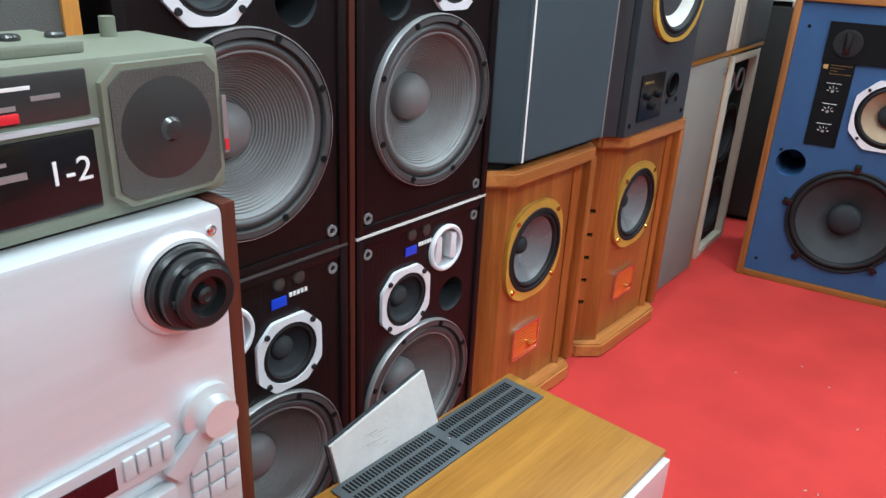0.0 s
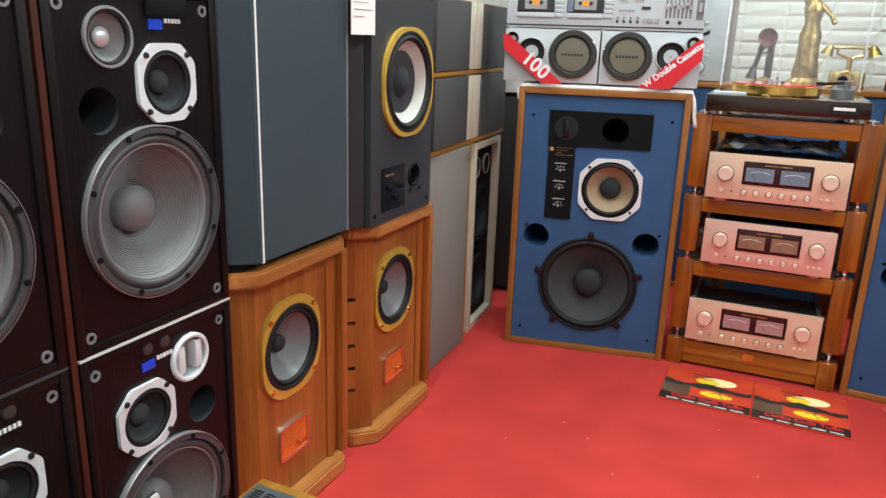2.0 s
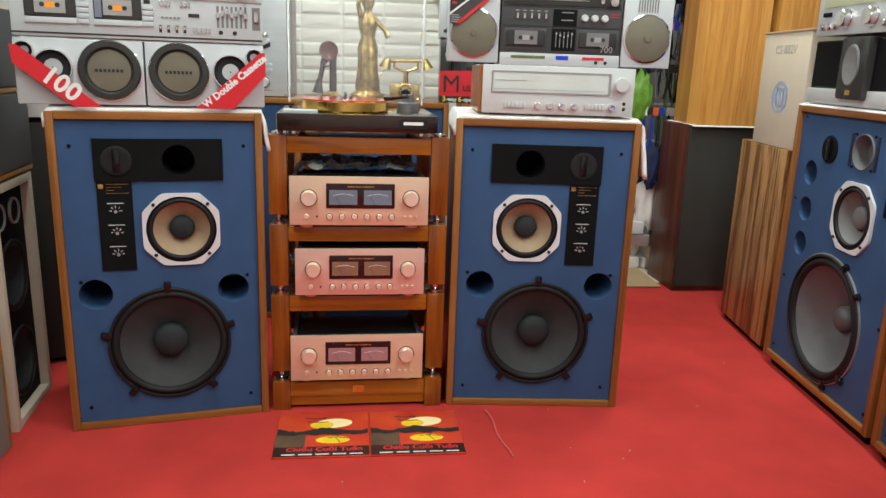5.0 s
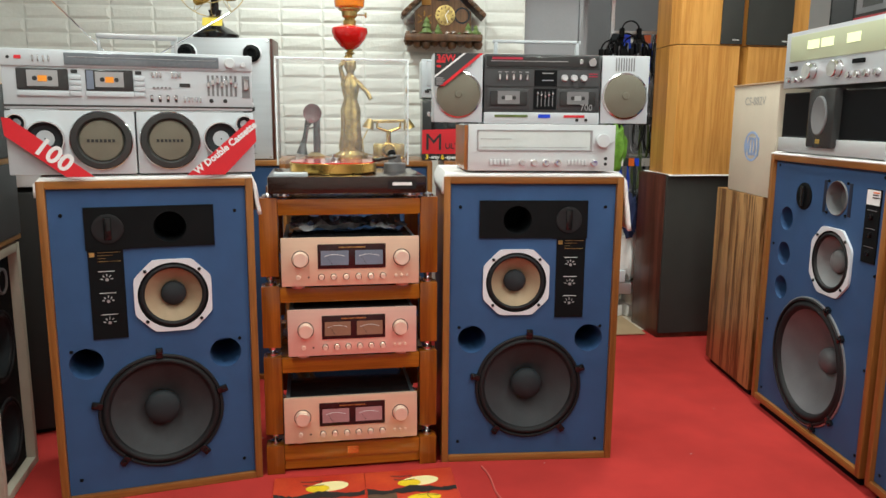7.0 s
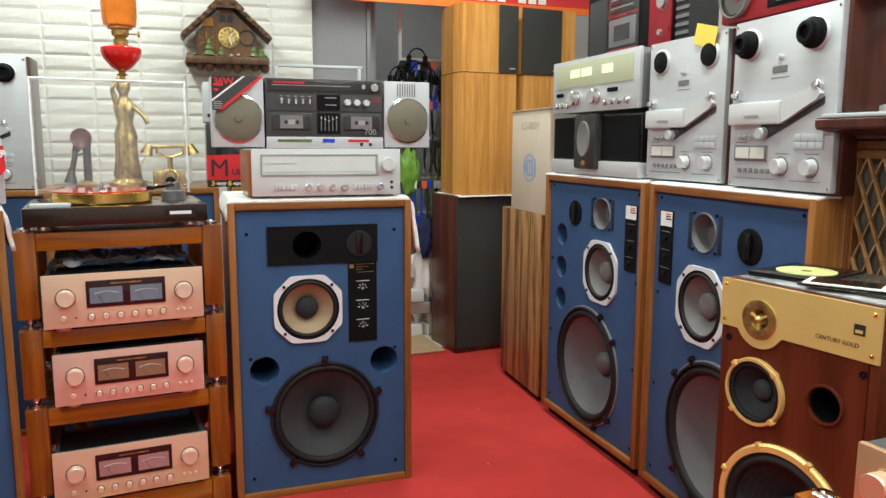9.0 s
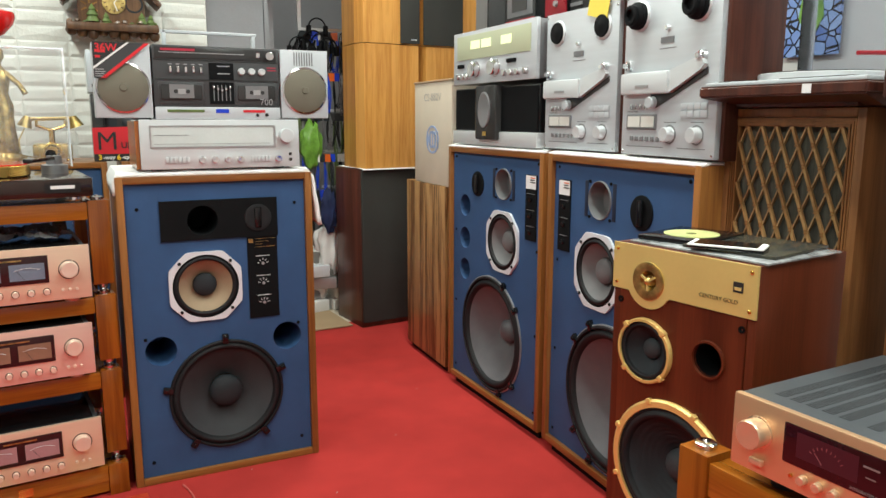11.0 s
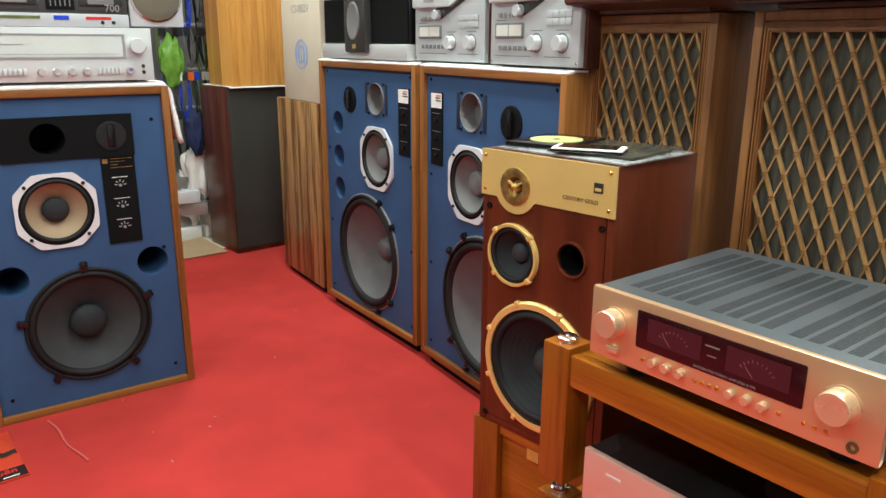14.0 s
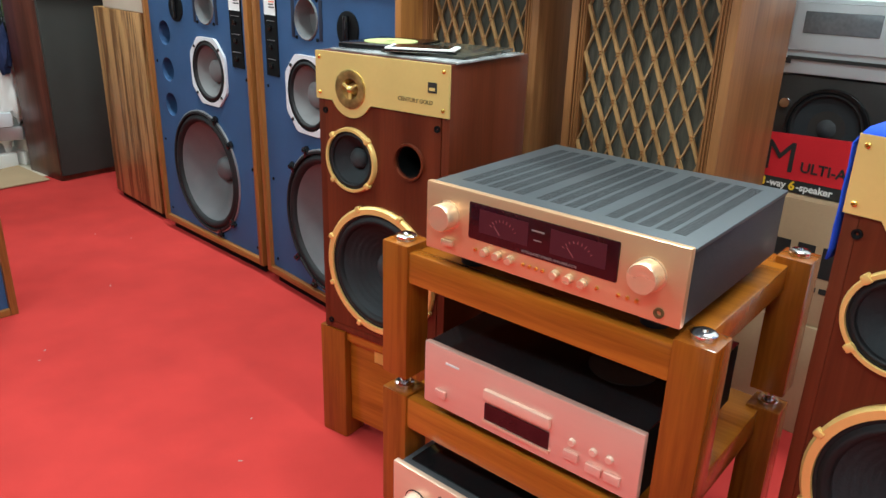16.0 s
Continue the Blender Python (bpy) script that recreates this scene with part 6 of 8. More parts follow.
def red_radio(label, m, w, h, sp):
    ob = thing("red_radio_recorder", label, "radio", 0, 0, 0)
    ob.matrix_basis = m
    part("body", box(0, w, 0, 0.14, 0, h, bevel=0.01), "red_gloss", ob)
    part("front_inset", box(w * 0.32, w * 0.68, -0.003, 0.002, h * 0.12, h * 0.9, bevel=0.003), "black", ob)
    part("cassette_window", box(w * 0.38, w * 0.62, -0.006, -0.002, h * 0.18, h * 0.45), "smoke", ob)
    part("tuner", box(w * 0.34, w * 0.66, -0.005, -0.002, h * 0.66, h * 0.82), "cast", ob)
    for k in range(5):
        part("key", box(w * (0.37 + 0.055 * k), w * (0.41 + 0.055 * k), -0.008, -0.002, h * 0.52, h * 0.58, bevel=0.001), "silver", ob)
    for cx in (0.11, 0.89):
        driver(ob, w * cx, h * 0.45, sp, 0, "speaker", "beige_cloth", "beige_dark", "beige_dark", frame_w=0.08, seg=36, lift=0.008, depth=0.004, cap_down=0.1, cap_bulge=0.1)
    knob(ob, w * 0.76, h * 0.82, 0.014, 0, 0.012, "chrome", "dial_knob", 18)
    return ob



def cassette_radio(label, m):
    """A black radio recorder with a red cassette section and a red end panel."""
    ob = thing("cassette_radio", label, "radio", 0, 0, 0)
    ob.matrix_basis = m
    part("body", box(0, 0.60, 0, 0.14, 0, 0.27, bevel=0.008), "black", ob)
    part("speaker_cloth", box(0.02, 0.16, -0.003, 0.002, 0.02, 0.235, bevel=0.002), "dark_cloth", ob)
    part("top_trim", box(0.0, 0.44, -0.004, 0.002, 0.252, 0.268, bevel=0.002), "red_gloss", ob)
    cs = part("cassette_section", box(0.17, 0.39, -0.005, 0.002, 0.01, 0.235, bevel=0.003), "smoke", ob, "dark cassette section")
    part("red_line", box(0.172, 0.388, -0.0065, -0.004, 0.014, 0.024), "red_gloss", cs)
    part("red_line", box(0.172, 0.388, -0.0065, -0.004, 0.148, 0.156), "red_gloss", cs)
    part("cassette_window", box(0.185, 0.375, -0.008, -0.004, 0.035, 0.14, bevel=0.002), "silver_dark", cs, "grey cassette window")
    part("cassette", box(0.225, 0.335, -0.010, -0.007, 0.055, 0.115), "smoke", cs)
    for k in range(4):
        part("tuner_line", box(0.19, 0.37 - 0.02 * (k % 2), -0.0065, -0.004, 0.165 + 0.016 * k, 0.170 + 0.016 * k), "cast" if k % 2 else "ink_black", cs)
    ep = part("end_panel", box(0.46, 0.595, -0.006, 0.002, 0.01, 0.262, bevel=0.004), "red_gloss", ob, "red end panel")
    knob(ep, 0.545, 0.155, 0.024, -0.006, 0.014, "cast", "tuning_knob", 24)
    knob(ep, 0.535, 0.05, 0.010, -0.006, 0.010, "cast", "volume_knob", 16)
    part("end_grille", box(0.602, 0.68, 0.01, 0.13, 0.0, 0.24, bevel=0.004), "dark_cloth", ob)
    for k in range(7):
        part("grille_rib", box(0.606, 0.676, 0.006, 0.0105, 0.03 + 0.028 * k, 0.042 + 0.028 * k), "silver_dark", ob)


cassette_radio("red and black cassette radio standing on the receiver", FA @ pose(0.165, 0.10, 0.484))
red_radio("long red radio recorder with round speakers on the tape decks", FB @ pose(0.312, 0.03, 0.488, 0, 0, 2), 0.62, 0.17, 0.064)


# ---- beyond the large monitors ----
st = thing("zebra_wood_speaker", "tall loudspeaker in strongly striped walnut, seen from its side", "loudspeaker", 1.477, 3.402, 0, -93.0)
part("cabinet", box(0, 0.520, 0, 0.40, 0.03, 0.918, bevel=0.003), "stripe_wood", st, "striped walnut veneer")
part("plinth", box(0.02, 0.50, 0.02, 0.38, 0, 0.03), "black", st)

cb = thing("carton", "pale worn carton wrapped in clear film, blue round mark", "box", 1.475, 3.29, 0.919, -93.0)
cb.matrix_basis = cb.matrix_basis @ Matrix.Diagonal((1.2, 1, 1.03, 1))
part("carton_body", box(0.0, 0.39, 0, 0.36, 0, 0.475, bevel=0.006), "pale_card", cb)
part("flap", box(-0.004, 0.394, -0.004, 0.364, 0.475, 0.483, bevel=0.002), "card", cb)
bm = bmesh.new()
for r in (0.066, 0.040):
    lathe(bm, [(r, 0.0), (r, 0.001), (r - 0.010, 0.001), (r - 0.010, 0.0)], 0.20, -0.0005, 0.21, 36)
for k in range(5):
    bx(bm, 0.145 + 0.026 * k, 0.157 + 0.026 * k, -0.0015, 0, 0.17, 0.25)
part("round_mark", bm, "print_pale", cb, "faded blue round printed mark", smooth=0)
words("carton_lettering", "CS-882V", 0.05, "print_grey", cb, pose(0.20, -0.0006, 0.405))

ds = thing("dark_grille_speaker", "rosewood loudspeaker with a dark cloth front", "loudspeaker", 1.363, 3.80, 0, 6.0)
part("cabinet", box(0, 0.47, 0.02, 0.36, 0, 0.945, bevel=0.004), "rosewood_lit", ds, "dark rosewood case")
part("grille", box(0.004, 0.466, 0, 0.022, 0.03, 0.942, bevel=0.006), "dark_cloth2", ds, "dark grey cloth")
ds2 = thing("dark_grille_speaker", "rosewood loudspeaker standing behind its twin", "loudspeaker", 1.87, 3.84, 0, 4.5)
part("cabinet", box(0, 0.47, 0.02, 0.40, 0, 0.925, bevel=0.004), "rosewood", ds2)
part("grille", box(0.012, 0.458, 0, 0.022, 0.02, 0.92, bevel=0.008), "dark_cloth2", ds2)


def oak_tower(label, x, y, rz, grille_right):
    ob = thing("oak_tower_speaker", label, "loudspeaker", x, y, 0.952, rz, "yellow oak towers")
    ob.matrix_basis = ob.matrix_basis @ Matrix.Diagonal((1.0, 1.0, 1.055, 1.0))
    lowc = outline_prism([(0.02, 0), (0.37, 0), (0.37, 0.30), (0.02, 0.30), (-0.0, 0.08)], 0.0, 0.665)
    part("lower_cabinet", lowc, "oak", ob, "yellow oak veneer", smooth=0)
    up = outline_prism([(0.02, 0), (0.37, 0), (0.37, 0.30), (0.02, 0.30), (-0.0, 0.08)], 0.669, 1.03)
    part("upper_cabinet", up, "oak", ob, "yellow oak veneer", smooth=0)
    a, b = (0.25, 0.374) if grille_right else (0.0, 0.27)
    part("grille", box(a, b, -0.012, -0.001, 0.672, 1.03, bevel=0.004), "dark_cloth2", ob, "black cloth grille")
    part("badge", box(b - 0.06, b - 0.02, -0.0135, -0.011, 0.69, 0.697), "chrome", ob)


oak_tower("tall yellow oak loudspeaker on the dark one", 1.367, 3.79, 4.5, True)
oak_tower("tall yellow oak loudspeaker further along the wall", 1.775, 3.84, 4.5, False)
drape("cover_cloth", "white cloth edge between the oak tower and the dark loudspeaker", pose(1.366, 3.785, 0.9455, 0, 0, 4.5), 0.44, 0.36, front=0.012)

# sign over the doorway
sg = thing("shop_banner", "red and orange shop banner with white printing over the doorway", "banner", 0.62, 4.02, 2.05, 0)
part("board", box(0, 2.15, 0, 0.012, 0, 0.42), "banner_red", sg)
part("lower_edge", box(0, 2.15, -0.003, 0.0, 0.0, 0.04), "banner_orange", sg)
bm = bmesh.new()
for k, wd in enumerate((0.05, 0.05, 0.05, 0.05, 0, 0.05, 0.05, 0.05, 0, 0.05, 0.05, 0.05)):
    if wd:
        bx(bm, 0.60 + 0.068 * k, 0.60 + 0.068 * k + wd, -0.004, 0.0, 0.048, 0.125)
part("number_bars", bm, "ink", sg, smooth=0)
part("phone_mark", turned([(0.045, 0), (0.045, 0.003), (0.035, 0.003), (0.035, 0)], 0.51, 0.0, 0.115, 28), "ink", sg)

# cable rack in the passage
cr = thing("cable_rack", "metal rack hung with coiled audio cables", "rack", 1.20, 4.46, 0, 0)
for px in (0.0, 0.42):
    part("upright", box(px, px + 0.022, 0, 0.022, 0, 2.1), "alu", cr)
for pz in (1.78, 1.53, 1.28, 1.02, 0.79):
    part("bar", box(0.0, 0.44, -0.01, 0.0, pz, pz + 0.016), "alu", cr)
random.seed(7)
hank_mats = ("black", "black", "print_blue", "cone_dark", "green", "ink_black", "cobalt", "silver_dark")
hank = None
for row_z in (1.77, 1.52, 1.27, 1.01, 0.78):
    for k in range(12):
        hx, ln = 0.01 + 0.036 * k + random.uniform(-0.01, 0.01), random.uniform(0.18, 0.32)
        mname = random.choice(hank_mats)
        ob = thing("cable_hank", "coiled %s cable hanging on the rack" % ("dark" if mname in ("black", "cone_dark", "ink_black", "silver_dark") else "coloured"), "cable", 1.20 + hx, 4.43 + random.uniform(-0.03, 0.0), row_z, random.uniform(-50, 50), "hanging cables")
        for j in range(3):
            pts = []
            rr = 0.020 + 0.006 * j
            for q in range(18):
                a = 2 * math.pi * q / 18
                pts.append(Vector((rr * math.sin(a) + random.uniform(-0.003, 0.003), 0.008 * (j - 1), -ln / 2 * (1 - math.cos(a)) * (1 + 0.05 * j))))
            part("loop", sweep(pts, 0.0035, 5, True), mname, ob)
        part("hook_card", box(-0.022, 0.022, -0.012, -0.011, -0.05, 0.0), random.choice(("ink_black", "paper", "orange", "print_blue", "cone_dark", "cone_dark")), ob)
hp = thing("headphone_cluster", "tangle of black headphones hanging from the rack", "headphones", 1.20, 4.36, 1.77, 0)
for k in range(7):
    cx, cz, r = 0.03 * k - 0.02, -0.05 + random.uniform(-0.08, 0.08), random.uniform(0.05, 0.07)
    yy = 0.02 * (k % 3)
    part("headband", sweep([Vector((cx + r * math.cos(math.pi * q / 10), yy, cz + r * math.sin(math.pi * q / 10))) for q in range(11)], 0.005, 6), "black", hp)
    for sgn in (-1, 1):
        part("ear_cup", box(cx + sgn * r - 0.012, cx + sgn * r + 0.012, yy - 0.02, yy + 0.02, cz - 0.05, cz + 0.01, bevel=0.006), "black", hp)
gb = thing("green_bag", "crumpled bright green bag hanging by the doorway", "bag", 1.25, 4.405, 0.955, 0)
bm = bmesh.new()
bmesh.ops.create_icosphere(bm, subdivisions=3, radius=1.0)
for v in bm.verts:
    n3 = 1 + 0.35 * noise.noise(v.co * 2.2)
    v.co = Vector((v.co.x * 0.07 * n3, v.co.y * 0.04 * n3, v.co.z * 0.15 * n3 + 0.12))
part("bag_body", bm, "leaf_green", gb)
part("strap", sweep([Vector((-0.02, 0.0, 0.22)), Vector((-0.015, 0.03, 0.30)), Vector((0.0, 0.046, 0.345)), Vector((0.015, 0.03, 0.30)), Vector((0.02, 0.0, 0.22))], 0.004, 6), "leaf_green", gb)
fold = top_item("floor_card", "flattened brown cardboard sheet on the floor at the doorway", "cardboard", box(0, 0.30, 0, 0.55, 0, 0.006), "card", 1.02, 3.86, 0.0045, 3)
random.seed(11)
for k in range(9):
    top_item("parcel", "small wrapped parcel piled by the doorway", "parcel", box(0, random.uniform(0.10, 0.2), 0, random.uniform(0.1, 0.2), 0, 0.075, bevel=0.006), random.choice(("cast", "card", "cone_dark", "paper", "white_frame", "beige_cloth")), 1.16 + 0.16 * (k % 2) + random.uniform(-0.02, 0.03), 4.24 + 0.02 * (k % 3), 0.007 + 0.078 * (k // 2), random.uniform(-20, 20))
for wx_, wy_, wz_, ww, wh in ((1.33, 4.30, 0.42, 0.09, 0.20), (1.25, 4.34, 0.24, 0.08, 0.17)):
    wb = thing("plastic_bag", "crumpled white plastic bag among the parcels at the doorway", "bag", wx_, wy_, wz_, 0, "white bags at the doorway")
    bm = bmesh.new()
    bmesh.ops.create_icosphere(bm, subdivisions=4, radius=1.0)
    for v in bm.verts:
        n3 = 1 + 0.35 * noise.noise(v.co * 1.9 + Vector((wz_ * 9, 0, 2))) + 0.10 * noise.noise(v.co * 6.5)
        v.co = Vector((v.co.x * ww * n3, v.co.y * 0.06 * n3, v.co.z * wh * n3))
    part("bag_body", bm, "paper", wb, smooth=25)
tb = thing("blue_tool_bag", "dark blue cloth bag hanging at the doorway", "bag", 1.30, 4.22, 0.66, 0)
bm = bmesh.new()
bmesh.ops.create_icosphere(bm, subdivisions=3, radius=1.0)
for v in bm.verts:
    n3 = 1 + 0.4 * noise.noise(v.co * 2.7 + Vector((3, 1, 0)))
    v.co = Vector((v.co.x * 0.05 * n3, v.co.y * 0.04 * n3, v.co.z * 0.13 * n3))
part("bag_body", bm, "navy", tb)

# ---- on the left monitor: a very wide silver boombox ----
BL, BR = pose(-1.2475, 2.055, 1.051, 0, 0, 15.2), pose(0.0, 2.30, 1.051)
drape("cover_cloth", "white cloth hanging over the top of the blue monitor", BL @ pose(0.0, 0.012, 0.0), 0.635, 0.41, 0.05, 0.12, thick=0.0125)
drape("cover_cloth", "white cloth hanging over the blue monitor beside the doorway", BR @ pose(0.0, 0.012, 0.0), 0.635, 0.41, 0.06, 0.19, thick=0.0135)


def place(name, label, category, m, group=""):
    ob = thing(name, label, category, 0, 0, 0, 0, group)
    ob.matrix_basis = m
    return ob


def cassette(parent, x0, x1, z0, z1, y, tape_m="paper", body_m="cast"):
    w = part("cassette_window", box(x0, x1, y - 0.004, y, z0, z1, bevel=0.003), "smoke", parent)
    cx, cz, s = (x0 + x1) / 2, (z0 + z1) / 2, (x1 - x0)
    c = part("cassette", box(cx - s * 0.30, cx + s * 0.30, y - 0.0055, y - 0.003, cz - s * 0.15, cz + s * 0.19), body_m, w)
    part("cassette_label", box(cx - s * 0.09, cx + s * 0.09, y - 0.0062, y - 0.005, cz - s * 0.05, cz + s * 0.08), tape_m, c)
    for a in (-1, 1):
        part("spool", turned([(s * 0.05, 0), (s * 0.05, 0.0012), (0, 0.0012)], cx + a * s * 0.15, y - 0.0055, cz + s * 0.015, 14), "ink_black", c)


tb = place("wide_boombox", "very wide silver double-cassette boombox with red paper sashes", "boombox", BL @ pose(-0.066, 0.008, 0.019))
for a, b in ((0.0, 0.354), (0.358, 0.712)):
    part("speaker_box", box(a, b, 0.004, 0.20, 0.0, 0.192, bevel=0.005), "silver", tb)
part("upper_body", box(0.002, 0.71, 0.0, 0.20, 0.196, 0.37, bevel=0.006), "silver", tb, "silver tuner and cassette section")
for cx in (0.257, 0.455):
    u = part("woofer", turned([(0.087, -0.001), (0.087, 0.010), (0.084, 0.013), (0.070, 0.014), (0.064, 0.007), (0.063, 0.002)], cx, 0.004, 0.103, 48), "smoke", tb, "dark rubber ring")
    part("grille", turned([(0.0635, 0.002), (0.060, 0.006), (0.03, 0.008), (0, 0.0085)], cx, 0.004, 0.103, 44), "champ_cloth", u, "olive-grey mesh grille")
    part("rim", turned([(0.0895, 0), (0.0895, 0.008), (0.0875, 0.010)], cx, 0.004, 0.103, 48), "chrome", u)
    for k in range(7):
        part("name_bar", box(cx - 0.0405 + 0.0118 * k, cx - 0.0325 + 0.0118 * k, -0.0050, -0.0030, 0.098, 0.107), "ink_black", u)
for cx in (0.103, 0.609):
    u = driver(tb, cx, 0.108, 0.054, 0.004, "midrange", "chrome", "cone_dark", "cone", frame_w=0.08, seg=40, lift=0.008)
for cx in (0.03, 0.682):
    driver(tb, cx, 0.155, 0.027, 0.004, "tweeter", "chrome", "cone_dark", "alu", frame_w=0.14, seg=28, lift=0.008)
part("tuner_bar", box(0.0, 0.712, -0.006, 0.004, 0.320, 0.368, bevel=0.003), "silver", tb)
part("tuning_scale", box(0.171, 0.610, -0.009, -0.005, 0.326, 0.361, bevel=0.001), "scale_glass", tb, "grey glass tuning scale")
part("scale_line", box(0.18, 0.60, -0.010, -0.008, 0.349, 0.3502), "cast", tb)
part("groove", box(0.003, 0.709, -0.0012, 0.001, 0.204, 0.209), "ink_black", tb)
for x0, x1, side_m in ((0.041, 0.178, "smoke"), (0.225, 0.357, "meter_blue")):
    cassette(tb, x0, x1, 0.252, 0.314, 0.0, "tape_orange")
    part("door_edge", box(x0, x1, -0.006, 0.0, 0.234, 0.250, bevel=0.002), "silver", tb)
    # flat strip on the window; the blue-grey one is a painted glint
    part("door_glint", box(x0 + 0.003, x0 + 0.022, -0.0052, -0.003, 0.256, 0.311), side_m, tb)
for kx in (0.182, 0.360):
    for k in range(4):
        part("key", box(kx, kx + 0.030, -0.006, 0.0, 0.236 + 0.016 * k, 0.249 + 0.016 * k, bevel=0.0015), "silver", tb)
    part("display", box(kx + 0.004, kx + 0.022, -0.002, 0.0, 0.302, 0.313), "ink_black", tb)
for k in range(7):
    part("slot", box(0.573 + 0.0138 * k, 0.580 + 0.0138 * k, -0.0015, 0.001, 0.242, 0.306), "cap_grey", tb)
    part("slider", box(0.572 + 0.0138 * k, 0.581 + 0.0138 * k, -0.008, -0.001, 0.270 + 0.006 * (k % 3), 0.287 + 0.006 * (k % 3), bevel=0.001), "chrome", tb)
part("slot", box(0.679, 0.703, -0.0015, 0.001, 0.238, 0.306), "cap_grey", tb)
part("slider", box(0.685, 0.698, -0.009, -0.001, 0.262, 0.296, bevel=0.001), "chrome", tb)
for k in range(4):
    part("switch_slot", box(0.404 + 0.0235 * k, 0.412 + 0.0235 * k, -0.002, 0.001, 0.221, 0.242), "ink_black", tb)
    part("switch", box(0.4045 + 0.0235 * k, 0.4115 + 0.0235 * k, -0.006, -0.001, 0.229, 0.240, bevel=0.001), "chrome", tb)
for k in range(5):
    part("switch", box(0.502 + 0.0115 * k, 0.507 + 0.0115 * k, -0.006, 0, 0.222, 0.238, bevel=0.001), "chrome", tb)
for k in range(6):
    part("switch", box(0.410 + 0.0115 * k + (0.022 if k > 2 else 0), 0.416 + 0.0115 * k + (0.022 if k > 2 else 0), -0.006, 0, 0.296, 0.311, bevel=0.001), "chrome", tb)
for k in range(5):
    part("button", box(0.412 + 0.0115 * k, 0.419 + 0.0115 * k, -0.003, 0, 0.262, 0.267), "cap_grey", tb)
part("display", box(0.490, 0.522, -0.002, 0.0, 0.268, 0.279), "smoke", tb)
for kx in (0.584, 0.626):
    knob(tb, kx, 0.227, 0.006, 0, 0.002, "ink_black", "jack", 14)
knob(tb, 0.643, 0.344, 0.016, -0.006, 0.016, "pale_alu", "tuning_knob", 28)
knob(tb, 0.683, 0.340, 0.0075, -0.006, 0.012, "pale_alu", "volume_knob", 18)
knob(tb, 0.024, 0.344, 0.004, -0.006, 0.001, "ink_black", "jack", 12)
for k in range(4):
    part("lever", box(0.087 + 0.014 * k, 0.091 + 0.014 * k, -0.013, -0.005, 0.333, 0.352, bevel=0.001), "chrome", tb)
part("logo_mark", box(0.040, 0.058, -0.008, -0.005, 0.340, 0.350), "red", tb)
hd = bmesh.new()
bx(hd, 0.250, 0.492, 0.118, 0.142, 0.418, 0.434, 0.004)
bx(hd, 0.252, 0.262, 0.124, 0.136, 0.366, 0.420, 0.002)
bx(hd, 0.480, 0.490, 0.124, 0.136, 0.366, 0.420, 0.002)
part("carry_handle", hd, "cast", tb)
for a, b in (((0.28, 0.17, 0.37), (0.10, 0.16, 0.56)), ((0.42, 0.17, 0.37), (0.66, 0.17, 0.52))):
    bm = bmesh.new()
    rod(bm, a, b, 0.0028, 8)
    part("antenna", bm, "chrome", tb)
for pts, txt, tx, tz, ang, size in (([(-0.004, 0.172), (0.0, 0.118), (0.155, -0.005), (0.232, -0.005), (0.018, 0.168)], "100", 0.125, 0.060, -38, 0.075),
                                    ([(0.714, 0.17), (0.716, 0.10), (0.615, -0.005), (0.50, -0.005), (0.70, 0.17)], "W Double Cassette", 0.620, 0.080, 39, 0.030)):
    sa_ = part("paper_sash", plate(pts, [], -0.0205, -0.0195), "red", tb, "red paper sash with white words", smooth=0)
    words("sash_lettering", txt, size, "ink", sa_, pose(tx, -0.0212, tz, 0, 0, 0) @ Matrix.Rotation(radians(-ang), 4, "Y"), bold=0.002 if size > 0.05 else 0.0012)

# ---- on the right monitor: receiver and boombox ----
sr = place("silver_receiver", "pale silver receiver with a wide dial, on the blue monitor", "receiver", pose(0.083, 2.306, 1.0655) @ Matrix.Scale(1.035, 4))
part("case", box(-0.012, 0.0, 0.01, 0.33, 0.008, 0.155), "tan_wood", sr, "brown side panel")
part("body", box(0.0, 0.495, 0.006, 0.33, 0.008, 0.158, bevel=0.003), "silver", sr)
part("front_panel", box(0, 0.497, 0, 0.008, 0.006, 0.16, bevel=0.003), "pale_alu", sr, "pale brushed silver front")
part("dial_frame", plate(rect(0.029, 0.418, 0.072, 0.142), [rect(0.034, 0.411, 0.077, 0.138)], -0.003, 0.001), "cast", sr, smooth=0)
part("dial", box(0.0345, 0.4105, -0.001, 0.001, 0.0775, 0.1375), "dial_pale", sr, "reflecting pale dial glass")
part("dial_line", box(0.04, 0.145, -0.0022, -0.0005, 0.111, 0.1125), "cap_grey", sr)
part("dial_line", box(0.04, 0.40, -0.0022, -0.0005, 0.084, 0.085), "cap_grey", sr)
knob(sr, 0.452, 0.108, 0.023, 0, 0.02, "pale_alu", "tuning_knob", 30)
for k in range(6):
    part("push_button", box(0.072 + 0.0125 * k, 0.081 + 0.0125 * k, -0.006, 0, 0.026, 0.044, bevel=0.001), "pale_alu", sr)
    part("push_button", box(0.335 + 0.0115 * k, 0.343 + 0.0115 * k, -0.006, 0, 0.026, 0.044, bevel=0.001), "pale_alu", sr)
for kx in (0.182, 0.222, 0.262, 0.302, 0.425):
    knob(sr, kx, 0.034, 0.010, 0, 0.016, "chrome", "tone_knob", 18)
for kz in (0.03, 0.048):
    knob(sr, 0.466, kz, 0.005, 0, 0.002, "ink_black", "jack", 12)
for fx in (0.05, 0.44):
    part("foot", turned([(0.018, 0), (0.018, 0.008)], fx, 0.06, 0.0, 14, "Z"), "rubber", sr)

